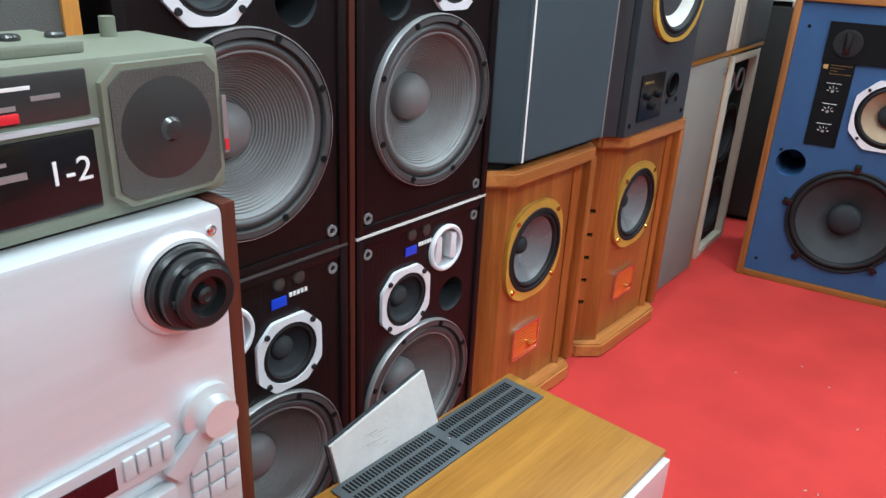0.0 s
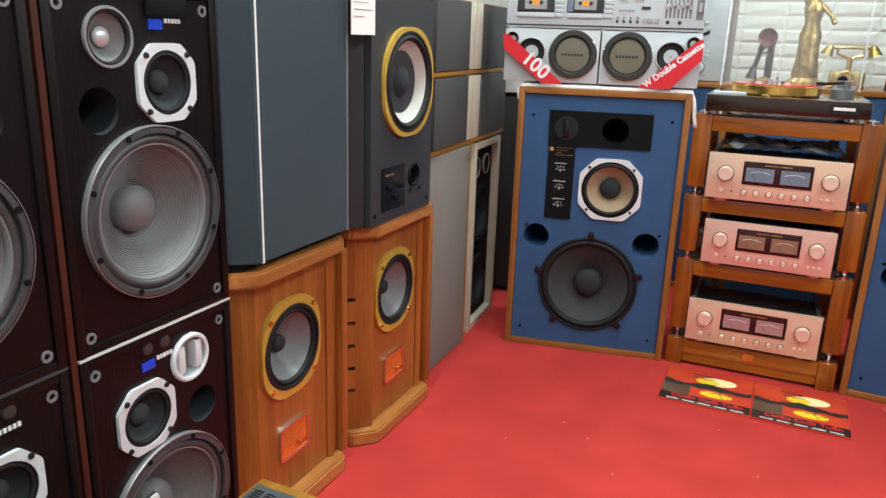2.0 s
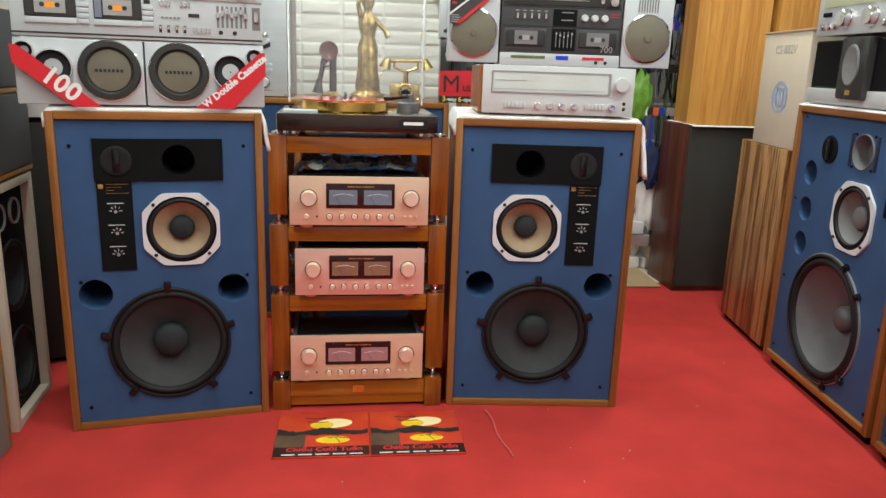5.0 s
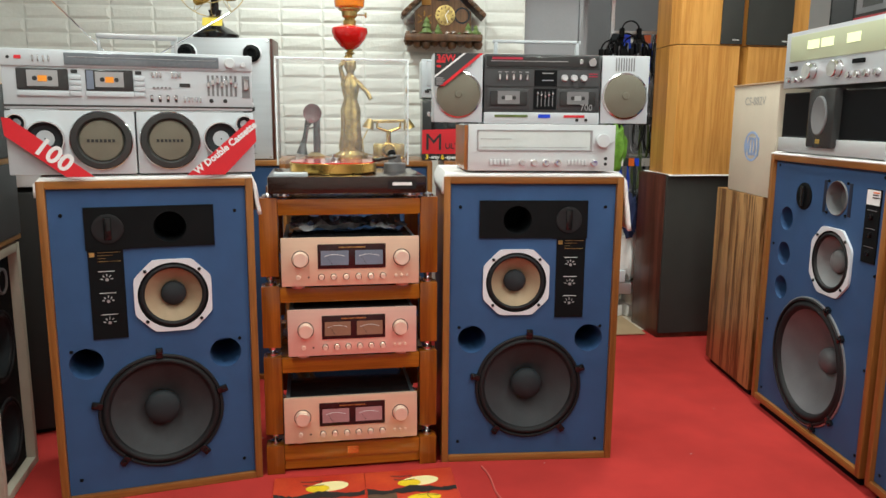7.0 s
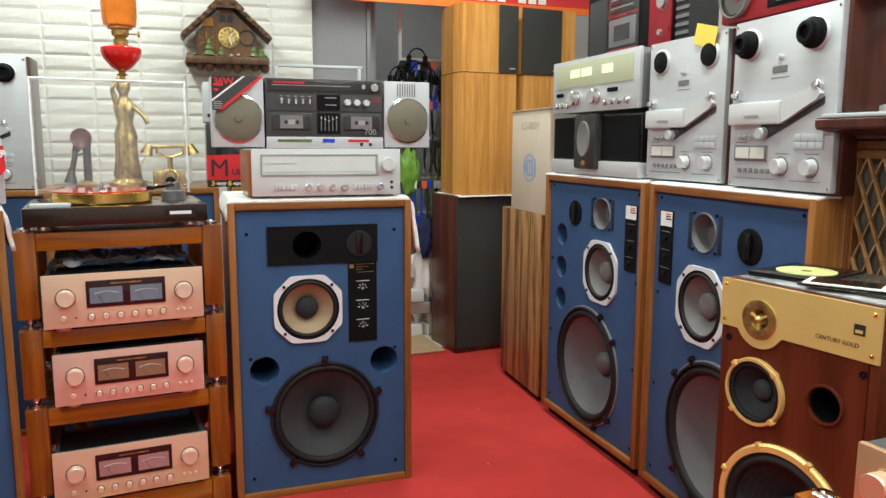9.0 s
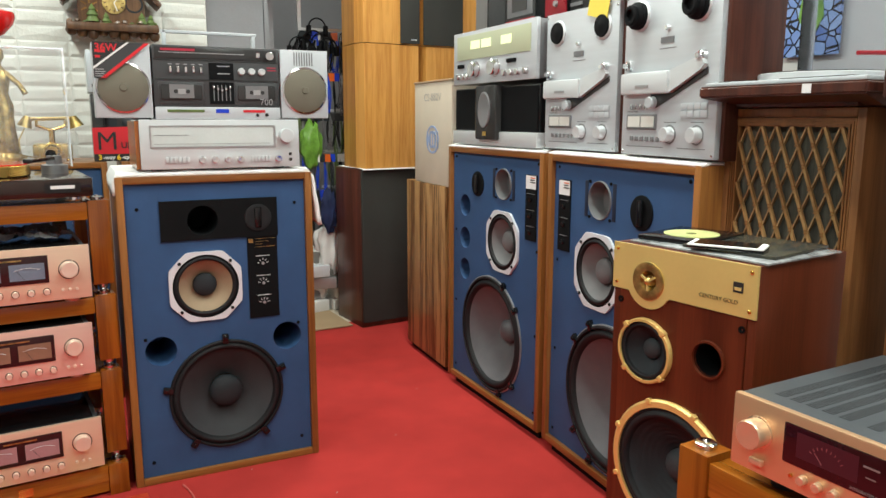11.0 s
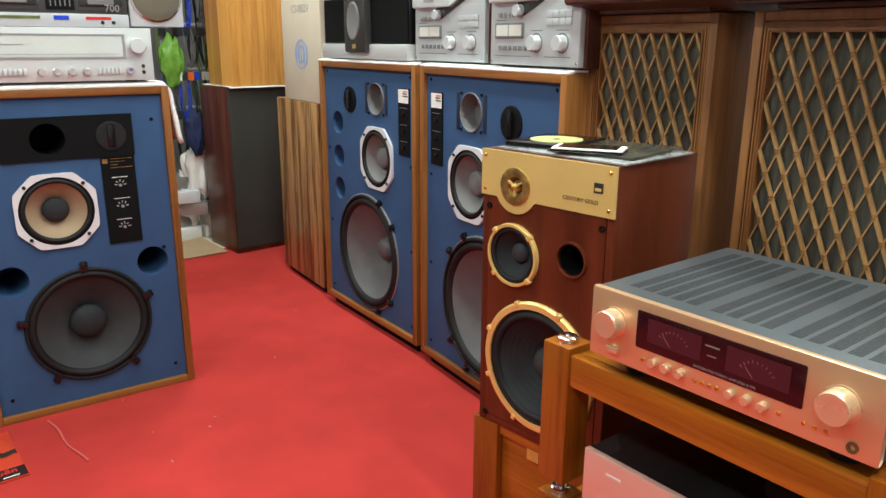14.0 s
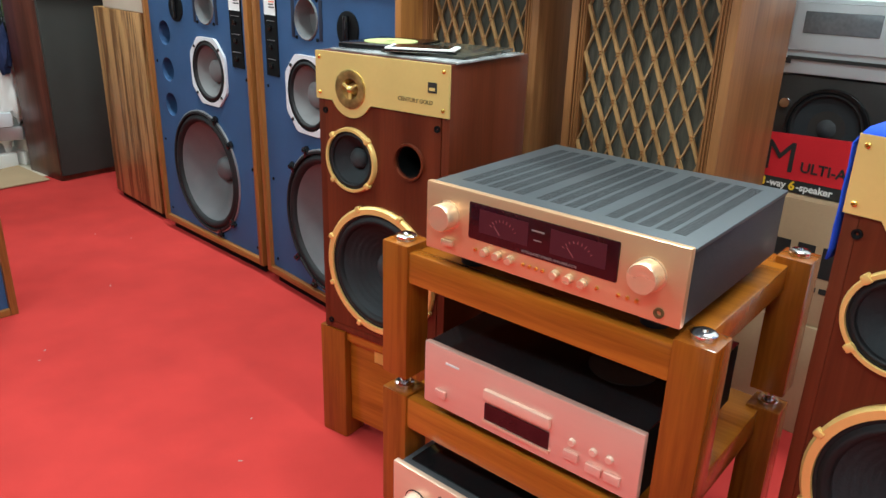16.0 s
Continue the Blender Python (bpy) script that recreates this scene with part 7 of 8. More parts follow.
bb = place("grey_boombox", "grey and silver boombox with detachable speakers on the receiver", "boombox", pose(-0.036, 2.318, 1.234) @ Matrix.Scale(1.043, 4))
part("body", box(0.165, 0.55, 0.0, 0.15, 0.0, 0.222, bevel=0.004), "boom_grey", bb, "dark grey cassette section")
part("base_strip", box(0.165, 0.55, -0.006, 0.15, -0.002, 0.036, bevel=0.003), "silver", bb)
part("tuner", box(0.172, 0.542, -0.003, 0.001, 0.182, 0.216, bevel=0.002), "smoke", bb)
part("tuner_line", box(0.185, 0.44, -0.004, -0.002, 0.199, 0.201), "cast", bb)
knob(bb, 0.520, 0.198, 0.013, 0, 0.012, "chrome", "tuning_knob", 18)
for zx in (0.178, 0.408):
    part("cassette_door", box(zx, zx + 0.135, -0.0015, 0.001, 0.044, 0.113, bevel=0.002), "boom_grey", bb)
cassette(bb, 0.185, 0.306, 0.058, 0.104, -0.0015, "cast", "cap_grey")
cassette(bb, 0.416, 0.535, 0.058, 0.104, -0.0015, "cast", "cap_grey")
part("equaliser_panel", box(0.329, 0.404, -0.003, 0.001, 0.046, 0.113), "black", bb)
for zz in (0.118, 0.176):
    part("seam", box(0.168, 0.547, -0.0015, 0.001, zz, zz + 0.003), "ink_black", bb)
for k in range(5):
    part("slider_slot", box(0.3405 + 0.0125 * k, 0.3435 + 0.0125 * k, -0.0036, -0.002, 0.056, 0.104), "cap_grey", bb)
    part("slider", box(0.339 + 0.0125 * k, 0.345 + 0.0125 * k, -0.008, -0.002, 0.094 - 0.005 * (2 - abs(k - 2)), 0.101 - 0.005 * (2 - abs(k - 2)), bevel=0.001), "chrome", bb)
    part("key", box(0.212 + 0.0225 * k, 0.219 + 0.0225 * k, -0.010, 0, 0.140, 0.158, bevel=0.001), "chrome", bb)
    part("key_legend", box(0.210 + 0.0225 * k, 0.221 + 0.0225 * k, -0.0012, 0.0005, 0.164, 0.1665), "cast", bb)
part("mid_panel", box(0.33, 0.405, -0.003, 0.001, 0.1215, 0.172), "black", bb)
for zz in (0.138, 0.161):
    part("panel_legend", box(0.355, 0.393, -0.004, -0.002, zz, zz + 0.003), "cast", bb)
part("tuner_scale", box(0.19, 0.29, -0.0042, -0.002, 0.205, 0.212), "red_deep", bb)
part("small_switch", box(0.478, 0.490, -0.006, -0.002, 0.192, 0.208, bevel=0.001), "chrome", bb)
for zz in (0.152, 0.160):
    part("red_legend", box(0.512, 0.540, -0.0012, 0.0005, zz, zz + 0.003), "red_deep", bb)
for kx in (0.43, 0.462, 0.494):
    knob(bb, kx, 0.148, 0.010, 0, 0.012, "pale_alu", "dial_knob", 16)
part("function_label", box(0.20, 0.31, -0.0075, -0.006, 0.020, 0.028), "green", bb)
part("function_label", box(0.43, 0.50, -0.0075, -0.006, 0.020, 0.028), "red", bb)
part("function_label", box(0.345, 0.385, -0.0075, -0.006, 0.018, 0.030), "print_blue", bb)
for kx in (0.475, 0.505):
    knob(bb, kx, 0.012, 0.005, -0.006, 0.001, "ink_black", "jack", 10)
words("model_lettering", "700", 0.028, "cast", bb, pose(0.505, -0.0068, 0.052))
for a in (0.0, 0.555):
    sp = part("side_speaker", box(a, a + 0.16, 0.0, 0.14, 0.002, 0.222, bevel=0.004), "silver", bb, "silver speaker with round grille")
    u = part("grille", turned([(0.072, 0), (0.072, 0.003), (0.066, 0.005), (0.04, 0.008), (0.012, 0.010), (0.010, 0.013), (0, 0.013)], a + 0.08, 0, 0.092, 44), "champ_cloth", sp, "round grey mesh grille")
    part("rim", turned([(0.076, 0), (0.076, 0.004), (0.071, 0.005)], a + 0.08, 0, 0.092, 44), "chrome", sp)
bars = bmesh.new()
for k in range(8):
    bx(bars, 0.60 + 0.0085 * k, 0.604 + 0.0085 * k, -0.0012, 0.0, 0.172, 0.214)
part("maker_bars", bars, "cap_grey", bb, smooth=0)
ps = part("corner_sash", plate([(0.002, 0.222), (0.002, 0.118), (0.03, 0.118), (0.158, 0.222)], [], -0.0135, -0.0125), "boom_grey", bb, "dark corner sticker with a red edge", smooth=0)
part("sash_edge", plate([(0.020, 0.118), (0.034, 0.118), (0.160, 0.222), (0.146, 0.222)], [], -0.0142, -0.0136), "red", ps, smooth=0)
for k in range(4):
    part("sash_print", box(0.006, 0.034 - 0.004 * (k % 2), -0.0142, -0.0136, 0.122 + 0.0065 * k, 0.1245 + 0.0065 * k), "cast", ps)
part("sash_corner", plate([(0.0025, 0.2215), (0.0025, 0.150), (0.095, 0.2215)], [], -0.0142, -0.0136), "ink_black", ps, smooth=0)
part("sash_line", plate([(0.002, 0.150), (0.002, 0.143), (0.104, 0.222), (0.095, 0.222)], [], -0.0143, -0.0136), "ink", ps, smooth=0)
words("sash_lettering", "36W", 0.030, "red", ps, pose(0.038, -0.0147, 0.205), bold=0.0006)
for k in (1, 2):
    part("sash_bar", box(0.008, 0.050 - 0.014 * k, -0.0148, -0.0142, 0.206 - 0.015 * k, 0.213 - 0.015 * k), "red", ps)
hd = bmesh.new()
for a, b in (((0.21, 0.07, 0.215), (0.21, 0.07, 0.268)), ((0.205, 0.07, 0.268), (0.49, 0.07, 0.268)), ((0.485, 0.07, 0.268), (0.485, 0.07, 0.215))):
    bx(hd, min(a[0], b[0]) - 0.006, max(a[0], b[0]) + 0.006, 0.062, 0.078, min(a[2], b[2]) - 0.005, max(a[2], b[2]) + 0.005, 0.003)
part("carry_handle", hd, "silver", bb)

# ---- back row ornaments ----
reel_deck("white-silver reel tape deck on the back row", pose(-1.166, 3.27, 1.052), 0.452, 0.548, True)
fn = place("table_fan", "old black table fan with brass blades and wire cage", "fan", pose(-0.985, 3.38, 1.601))
part("base", turned([(0.0, 0.0), (0.10, 0.0), (0.105, 0.02), (0.085, 0.035), (0.04, 0.06), (0.025, 0.11), (0.03, 0.13), (0, 0.13)], 0, 0, 0, 36, "Z"), "black_gloss", fn)
part("note", box(-0.045, 0.045, -0.088, -0.086, 0.022, 0.062, m=Matrix.Rotation(radians(-22), 4, "X")), "yellow_paper", fn, "yellow paper note")
part("motor", turned([(0.0, -0.12), (0.05, -0.11), (0.055, -0.02), (0.03, 0.0), (0.02, 0.045), (0, 0.05)], 0, 0, 0.26, 28), "black_gloss", fn)
bm = bmesh.new()
rod(bm, (0, 0, 0.12), (0, 0, 0.22), 0.018, 12)
part("neck", bm, "black_gloss", fn)
for k in range(4):
    bm = bmesh.new()
    n = 7
    vs = []
    for i in range(n + 1):
        r = 0.02 + 0.115 * i / n
        wd = 0.05 * math.sin(math.pi * (0.18 + 0.72 * i / n))
        vs.append([bm.verts.new((r * 1.0, -0.045 - 0.018 * q, q * wd)) for q in (-1, 0, 1)])
    for i in range(n):
        for q in (0, 1):
            bm.faces.new((vs[i][q], vs[i + 1][q], vs[i + 1][q + 1], vs[i][q + 1]))
    bl_ = part("blade", bm, "brass", fn)
    bl_.matrix_basis = Matrix.Translation((0, 0, 0.26)) @ Matrix.Rotation(radians(90 * k + 35), 4, "Y")
bm = bmesh.new()
for r in (0.165, 0.11, 0.05):
    yy = -0.095 if r < 0.15 else -0.05
    part("cage_ring", sweep([Vector((r * math.cos(2 * math.pi * q / 36), yy, 0.26 + r * math.sin(2 * math.pi * q / 36))) for q in range(36)], 0.0022, 5, True), "old_brass", fn)
for q in range(12):
    a = 2 * math.pi * q / 12
    part("cage_wire", sweep([Vector((r * math.cos(a), yy, 0.26 + r * math.sin(a))) for r, yy in ((0.05, -0.095), (0.11, -0.095), (0.15, -0.075), (0.165, -0.05), (0.14, 0.0), (0.05, 0.06))], 0.0016, 5), "old_brass", fn)
bm.free()

fig = place("figurine_lamp", "brass figurine holding a red and orange glass oil lamp", "lamp", pose(-0.370, 3.40, 1.053) @ Matrix.Scale(1.03, 4))


def gown(a, r):
    return r * (1 + 0.16 * math.sin(5 * a) * (1 if r > 0.03 else 0.3) + 0.05 * math.sin(9 * a + 1))


bm = bmesh.new()
lathe(bm, [(0, 0), (0.068, 0), (0.07, 0.018), (0.058, 0.026), (0.046, 0.036), (0.052, 0.05), (0.042, 0.12), (0.040, 0.18), (0.042, 0.225), (0.030, 0.275), (0.034, 0.31), (0.040, 0.345), (0.026, 0.372), (0.016, 0.385), (0.018, 0.40), (0.028, 0.42), (0.026, 0.445), (0.012, 0.465), (0, 0.468)], 0, 0, 0, 40, "Z", gown)
rod(bm, (0.03, 0, 0.355), (0.075, -0.02, 0.31), 0.013, 8, 0.010)
rod(bm, (0.075, -0.02, 0.31), (0.095, -0.03, 0.275), 0.010, 8, 0.012)
rod(bm, (-0.03, 0, 0.355), (-0.045, -0.01, 0.42), 0.013, 8, 0.010)
rod(bm, (-0.045, -0.01, 0.42), (-0.012, 0, 0.47), 0.010, 8, 0.009)
part("figurine", bm, "old_brass", fig, "old brass figurine", smooth=50)
part("stem", turned([(0.01, 0.46), (0.012, 0.475), (0.025, 0.48), (0.012, 0.49), (0.022, 0.50)], 0, 0, 0, 24, "Z"), "old_brass", fig)
part("oil_bowl", turned([(0.02, 0.498), (0.04, 0.508), (0.072, 0.545), (0.083, 0.575), (0.08, 0.592), (0.05, 0.604), (0.03, 0.608), (0, 0.608)], 0, 0, 0, 40, "Z"), "lamp_red", fig, "red glass bowl")
part("burner", turned([(0.028, 0.606), (0.03, 0.625), (0.022, 0.635), (0.034, 0.645), (0.036, 0.665), (0.05, 0.672), (0.05, 0.678), (0, 0.678)], 0, 0, 0, 32, "Z"), "old_brass", fig)
bm = bmesh.new()
rod(bm, (0.03, 0, 0.652), (0.07, 0, 0.652), 0.003)
rod(bm, (0.07, 0, 0.652), (0.078, 0, 0.652), 0.012, 12)
part("wick_knob", bm, "old_brass", fig)
part("shade", turned([(0.05, 0.678), (0.066, 0.685), (0.07, 0.72), (0.072, 0.80), (0.082, 0.85), (0.075, 0.86), (0.068, 0.85), (0.066, 0.72), (0.05, 0.688)], 0, 0, 0, 40, "Z"), "lamp_shade", fig, "orange glass shade")

cp = place("candlestick_telephone", "black candlestick telephone with a dark red mouthpiece", "telephone", pose(-0.545, 3.42, 1.053))
part("base", turned([(0, 0), (0.045, 0), (0.05, 0.012), (0.03, 0.022), (0.02, 0.03)], 0, 0, 0, 28, "Z"), "old_brass", cp)
part("column", turned([(0.016, 0.025), (0.018, 0.05), (0.017, 0.17), (0.020, 0.19), (0, 0.2)], 0.01, 0, 0, 24, "Z"), "hub_plastic", cp)
part("mouthpiece", turned([(0.012, -0.02), (0.02, 0.0), (0.042, 0.02), (0.044, 0.026), (0.034, 0.02), (0, 0.012)], -0.005, -0.02, 0.215, 32), "wine_bake", cp)
bm = bmesh.new()
rod(bm, (-0.055, -0.01, 0.06), (-0.035, -0.01, 0.15), 0.012, 12)
rod(bm, (-0.062, -0.01, 0.02), (-0.055, -0.01, 0.07), 0.028, 16, 0.014)
rod(bm, (-0.035, -0.01, 0.14), (0.01, -0.01, 0.15), 0.004)
for k in range(5):
    rod(bm, (-0.078 + 0.002 * k, -0.02, 0.03 + 0.012 * k), (-0.060, -0.02, 0.034 + 0.012 * k), 0.003)
rod(bm, (-0.040, -0.01, 0.15), (-0.020, -0.01, 0.185), 0.012, 12, 0.022)
part("receiver", bm, "hub_plastic", cp)

gp_ = place("gold_telephone", "ornate gold rotary telephone on the back row", "telephone", pose(-0.188, 3.38, 1.053))
bm = box(-0.075, 0.075, -0.06, 0.06, 0.012, 0.075, bevel=0.012)
part("housing", bm, "old_brass", gp_)
for a in (-1, 1):
    for b in (-1, 1):
        part("foot", turned([(0.012, 0), (0.016, 0.006), (0.01, 0.014)], a * 0.062, b * 0.048, 0, 14, "Z"), "brass", gp_)
part("dial", turned([(0.036, 0), (0.036, 0.004), (0.03, 0.006), (0.016, 0.005), (0, 0.007)], 0, -0.06, 0.045, 28), "brass", gp_)
for k in range(10):
    a = radians(30 * k - 30)
    part("finger_hole", turned([(0.0045, 0), (0.0045, 0.0015), (0, 0.0015)], 0.024 * math.cos(a), -0.066, 0.045 + 0.024 * math.sin(a), 8), "ink_black", gp_)
bm = bmesh.new()
rod(bm, (0, 0, 0.07), (0, 0, 0.135), 0.012, 12)
rod(bm, (0, 0, 0.13), (-0.055, 0, 0.15), 0.006)
rod(bm, (0, 0, 0.13), (0.055, 0, 0.15), 0.006)
rod(bm, (-0.055, 0, 0.145), (-0.055, 0, 0.172), 0.006)
rod(bm, (0.055, 0, 0.145), (0.055, 0, 0.172), 0.006)
part("cradle", bm, "brass", gp_)
bm = bmesh.new()
rod(bm, (-0.085, 0, 0.178), (0.085, 0, 0.182), 0.008, 12)
for a in (-1, 1):
    rod(bm, (a * 0.085, 0, 0.19), (a * 0.10, 0, 0.145), 0.014, 16, 0.030)
part("handset", bm, "old_brass", gp_)
pts = [Vector((-0.10, -0.01, 0.14)), Vector((-0.125, -0.02, 0.09)), Vector((-0.12, -0.02, 0.03)), Vector((-0.07, 0.0, 0.015))]
part("cord", sweep(pts, 0.003, 6), "old_brass", gp_)


def multi_boombox(label, m):
    """A tall boombox whose front carries a red cardboard banner."""
    ob = place("banner_boombox", label, "boombox", m, "boomboxes with red banners")
    w = 0.56
    part("lower_body", box(0, w, 0.006, 0.24, 0.0, 0.285, bevel=0.006), "smoke", ob, "black speaker section")
    part("upper_body", box(-0.006, w + 0.006, 0.0, 0.24, 0.289, 0.465, bevel=0.006), "silver", ob, "silver cassette section")
    for cx in (0.14, 0.42):
        driver(ob, cx, 0.165, 0.098, 0.006, "woofer", "black_gloss", "cone_dark", "cone", frame_w=0.1, seg=40, lift=0.006, depth=0.003)
    part("tweeter_cap", turned([(0.014, 0), (0.012, 0.006), (0, 0.008)], 0.032, 0.006, 0.215, 18), "chrome", ob)
    part("cassette_door", box(0.02, 0.24, -0.004, 0.0, 0.345, 0.455, bevel=0.004), "silver", ob)
    part("cassette_window", box(0.045, 0.215, -0.006, -0.003, 0.385, 0.435, bevel=0.002), "scale_glass", ob)
    part("door_mark", box(0.01, 0.03, -0.006, -0.003, 0.312, 0.325), "ink_black", ob)
    part("slide_rail", box(0.02, 0.54, -0.004, 0.0, 0.322, 0.330), "ink_black", ob)
    for k in range(6):
        part("key", box(0.27 + 0.03 * k, 0.292 + 0.03 * k, -0.008, 0, 0.345, 0.365, bevel=0.001), "chrome", ob)
    bn = part("banner", plate([(-0.002, 0.031), (0.30, 0.031), (0.30, 0.152), (-0.002, 0.142)], [], -0.016, -0.013), "red", ob, "red cardboard banner", smooth=0)
    part("banner_foot", box(-0.002, 0.30, -0.016, -0.013, 0.0, 0.030), "ink_black", bn)
    words("banner_word", "ULTI-AMP", 0.036, "ink_black", bn, pose(0.106, -0.0175, 0.066), "LEFT", bold=0.0008)
    words("banner_initial", "M", 0.110, "ink_black", bn, pose(0.010, -0.0178, 0.082), "LEFT", bold=0.0)
    words("banner_count", "3", 0.031, "yellow", bn, pose(0.014, -0.0175, 0.0155), "LEFT", bold=0.001)
    words("banner_line", "-way", 0.025, "ink", bn, pose(0.032, -0.0175, 0.0155), "LEFT", bold=0.0006)
    words("banner_count", "6", 0.031, "yellow", bn, pose(0.087, -0.0175, 0.0155), "LEFT", bold=0.001)
    words("banner_line", "-speaker", 0.025, "ink", bn, pose(0.106, -0.0175, 0.0155), "LEFT", bold=0.0006)
    return ob


multi_boombox("silver and black boombox with a red printed banner", pose(1.90, 0.405, 0.632, 0, 0, -91))
mb2 = multi_boombox("boombox with a red printed banner on the back row", pose(-0.03, 3.28, 1.053))

# cuckoo clock
ck = place("cuckoo_clock", "carved brown cuckoo clock in the shape of a chalet", "clock", pose(0.118, 4.13, 1.655) @ Matrix.Scale(1.05, 4))
part("house", plate([(-0.15, 0.05), (0.15, 0.05), (0.15, 0.17), (0.0, 0.31), (-0.15, 0.17)], [], -0.10, 0.0), "clock_wood", ck)
for a in (-1, 1):
    m = Matrix.Translation((0, -0.06, 0.345)) @ Matrix.Rotation(radians(43 * a), 4, "Y")
    rf = part("roof", box(0.0 if a > 0 else -0.30, 0.30 if a > 0 else 0.0, -0.085, 0.06, -0.008, 0.008, m=m), "clock_roof", ck, "brown shingled roof")
    for k in range(6):
        part("shingle_row", box((0.02 + 0.046 * k) * a, (0.06 + 0.046 * k) * a, -0.088, 0.06, 0.008, 0.014, m=m), "clock_wood", rf)
part("gable_roof", plate([(-0.09, 0.29), (0.09, 0.29), (0.0, 0.37)], [], -0.15, -0.05), "clock_roof", ck)
part("ledge", box(-0.205, 0.205, -0.165, 0.0, 0.012, 0.05, bevel=0.008), "clock_roof", ck, "carved dark ledge")
for k in range(9):
    part("carved_scallop", turned([(0.0, -0.028), (0.018, -0.020), (0.027, 0.0), (0.024, 0.014), (0, 0.016)], -0.184 + 0.046 * k, -0.120 + 0.012 * (k % 2), 0.014 - 0.008 * (k % 3), 10, "Z"), "clock_wood" if k % 2 else "clock_roof", ck)
for k in range(12):
    part("carved_knot", turned([(0.0, -0.010), (0.014, -0.002), (0.010, 0.008), (0, 0.012)], -0.19 + 0.0345 * k, -0.150 + 0.02 * (k % 3), 0.052 + 0.006 * (k % 2), 8, "Z"), ("clock_wood", "clock_roof", "green")[k % 3], ck)
for a in (-1, 1):
    for k in range(7):
        part("eave_carving", turned([(0.0, 0.0), (0.014, 0.004), (0.010, 0.012), (0, 0.014)], a * (0.03 + 0.030 * k), -0.147, 0.318 - 0.028 * k, 8), "clock_wood" if k % 2 else "clock_roof", ck)
part("dial", turned([(0.052, 0), (0.052, 0.006), (0.046, 0.008), (0.02, 0.004), (0, 0.005)], 0.01, -0.10, 0.15, 32), "old_brass", ck, "carved gilt dial")
for k in range(12):
    a = radians(30 * k)
    part("numeral_bar", box(-0.0025, 0.0025, -0.1095, -0.107, 0.034, 0.044, m=Matrix.Translation((0.01, 0, 0.15)) @ Matrix.Rotation(a, 4, "Y")), "clock_roof", ck)
for ang, ln in ((40, 0.03), (160, 0.04)):
    part("clock_hand", box(-0.002, 0.002, -0.112, -0.110, 0.0, ln, m=Matrix.Translation((0.01, 0, 0.15)) @ Matrix.Rotation(radians(ang), 4, "Y")), "ink", ck)
for sx in (-0.018, 0.018):
    part("bird_door", plate([(sx - 0.014, 0.225), (sx + 0.014, 0.225), (sx + 0.014, 0.25), (sx, 0.262), (sx - 0.014, 0.25)], [], -0.104, -0.099), "ink_black", ck)
part("shutter", box(-0.115, -0.065, -0.108, -0.099, 0.20, 0.245, bevel=0.003), "amp_wood", ck)
wh = part("mill_opening", turned([(0.042, 0), (0.042, 0.004), (0.034, 0.004), (0.034, -0.01), (0, -0.01)], 0.10, -0.10, 0.15, 28), "cone_dark", ck)
for k in range(6):
    part("sun_ray", box(-0.003, 0.003, -0.106, -0.10, 0.014, 0.042, m=Matrix.Translation((-0.10, 0, 0.13)) @ Matrix.Rotation(radians(60 * k), 4, "Y")), "amp_wood", ck)
for tx, tz, s in ((-0.09, 0.05, 1.0), (-0.03, 0.03, 0.8), (0.13, 0.02, 1.0), (0.17, 0.03, 0.8)):
    part("tree", turned([(0.032 * s, 0), (0.016 * s, 0.03 * s), (0.026 * s, 0.03 * s), (0.012 * s, 0.055 * s), (0.018 * s, 0.055 * s), (0, 0.085 * s)], tx, -0.135, tz + 0.005, 10, "Z"), "green", ck)

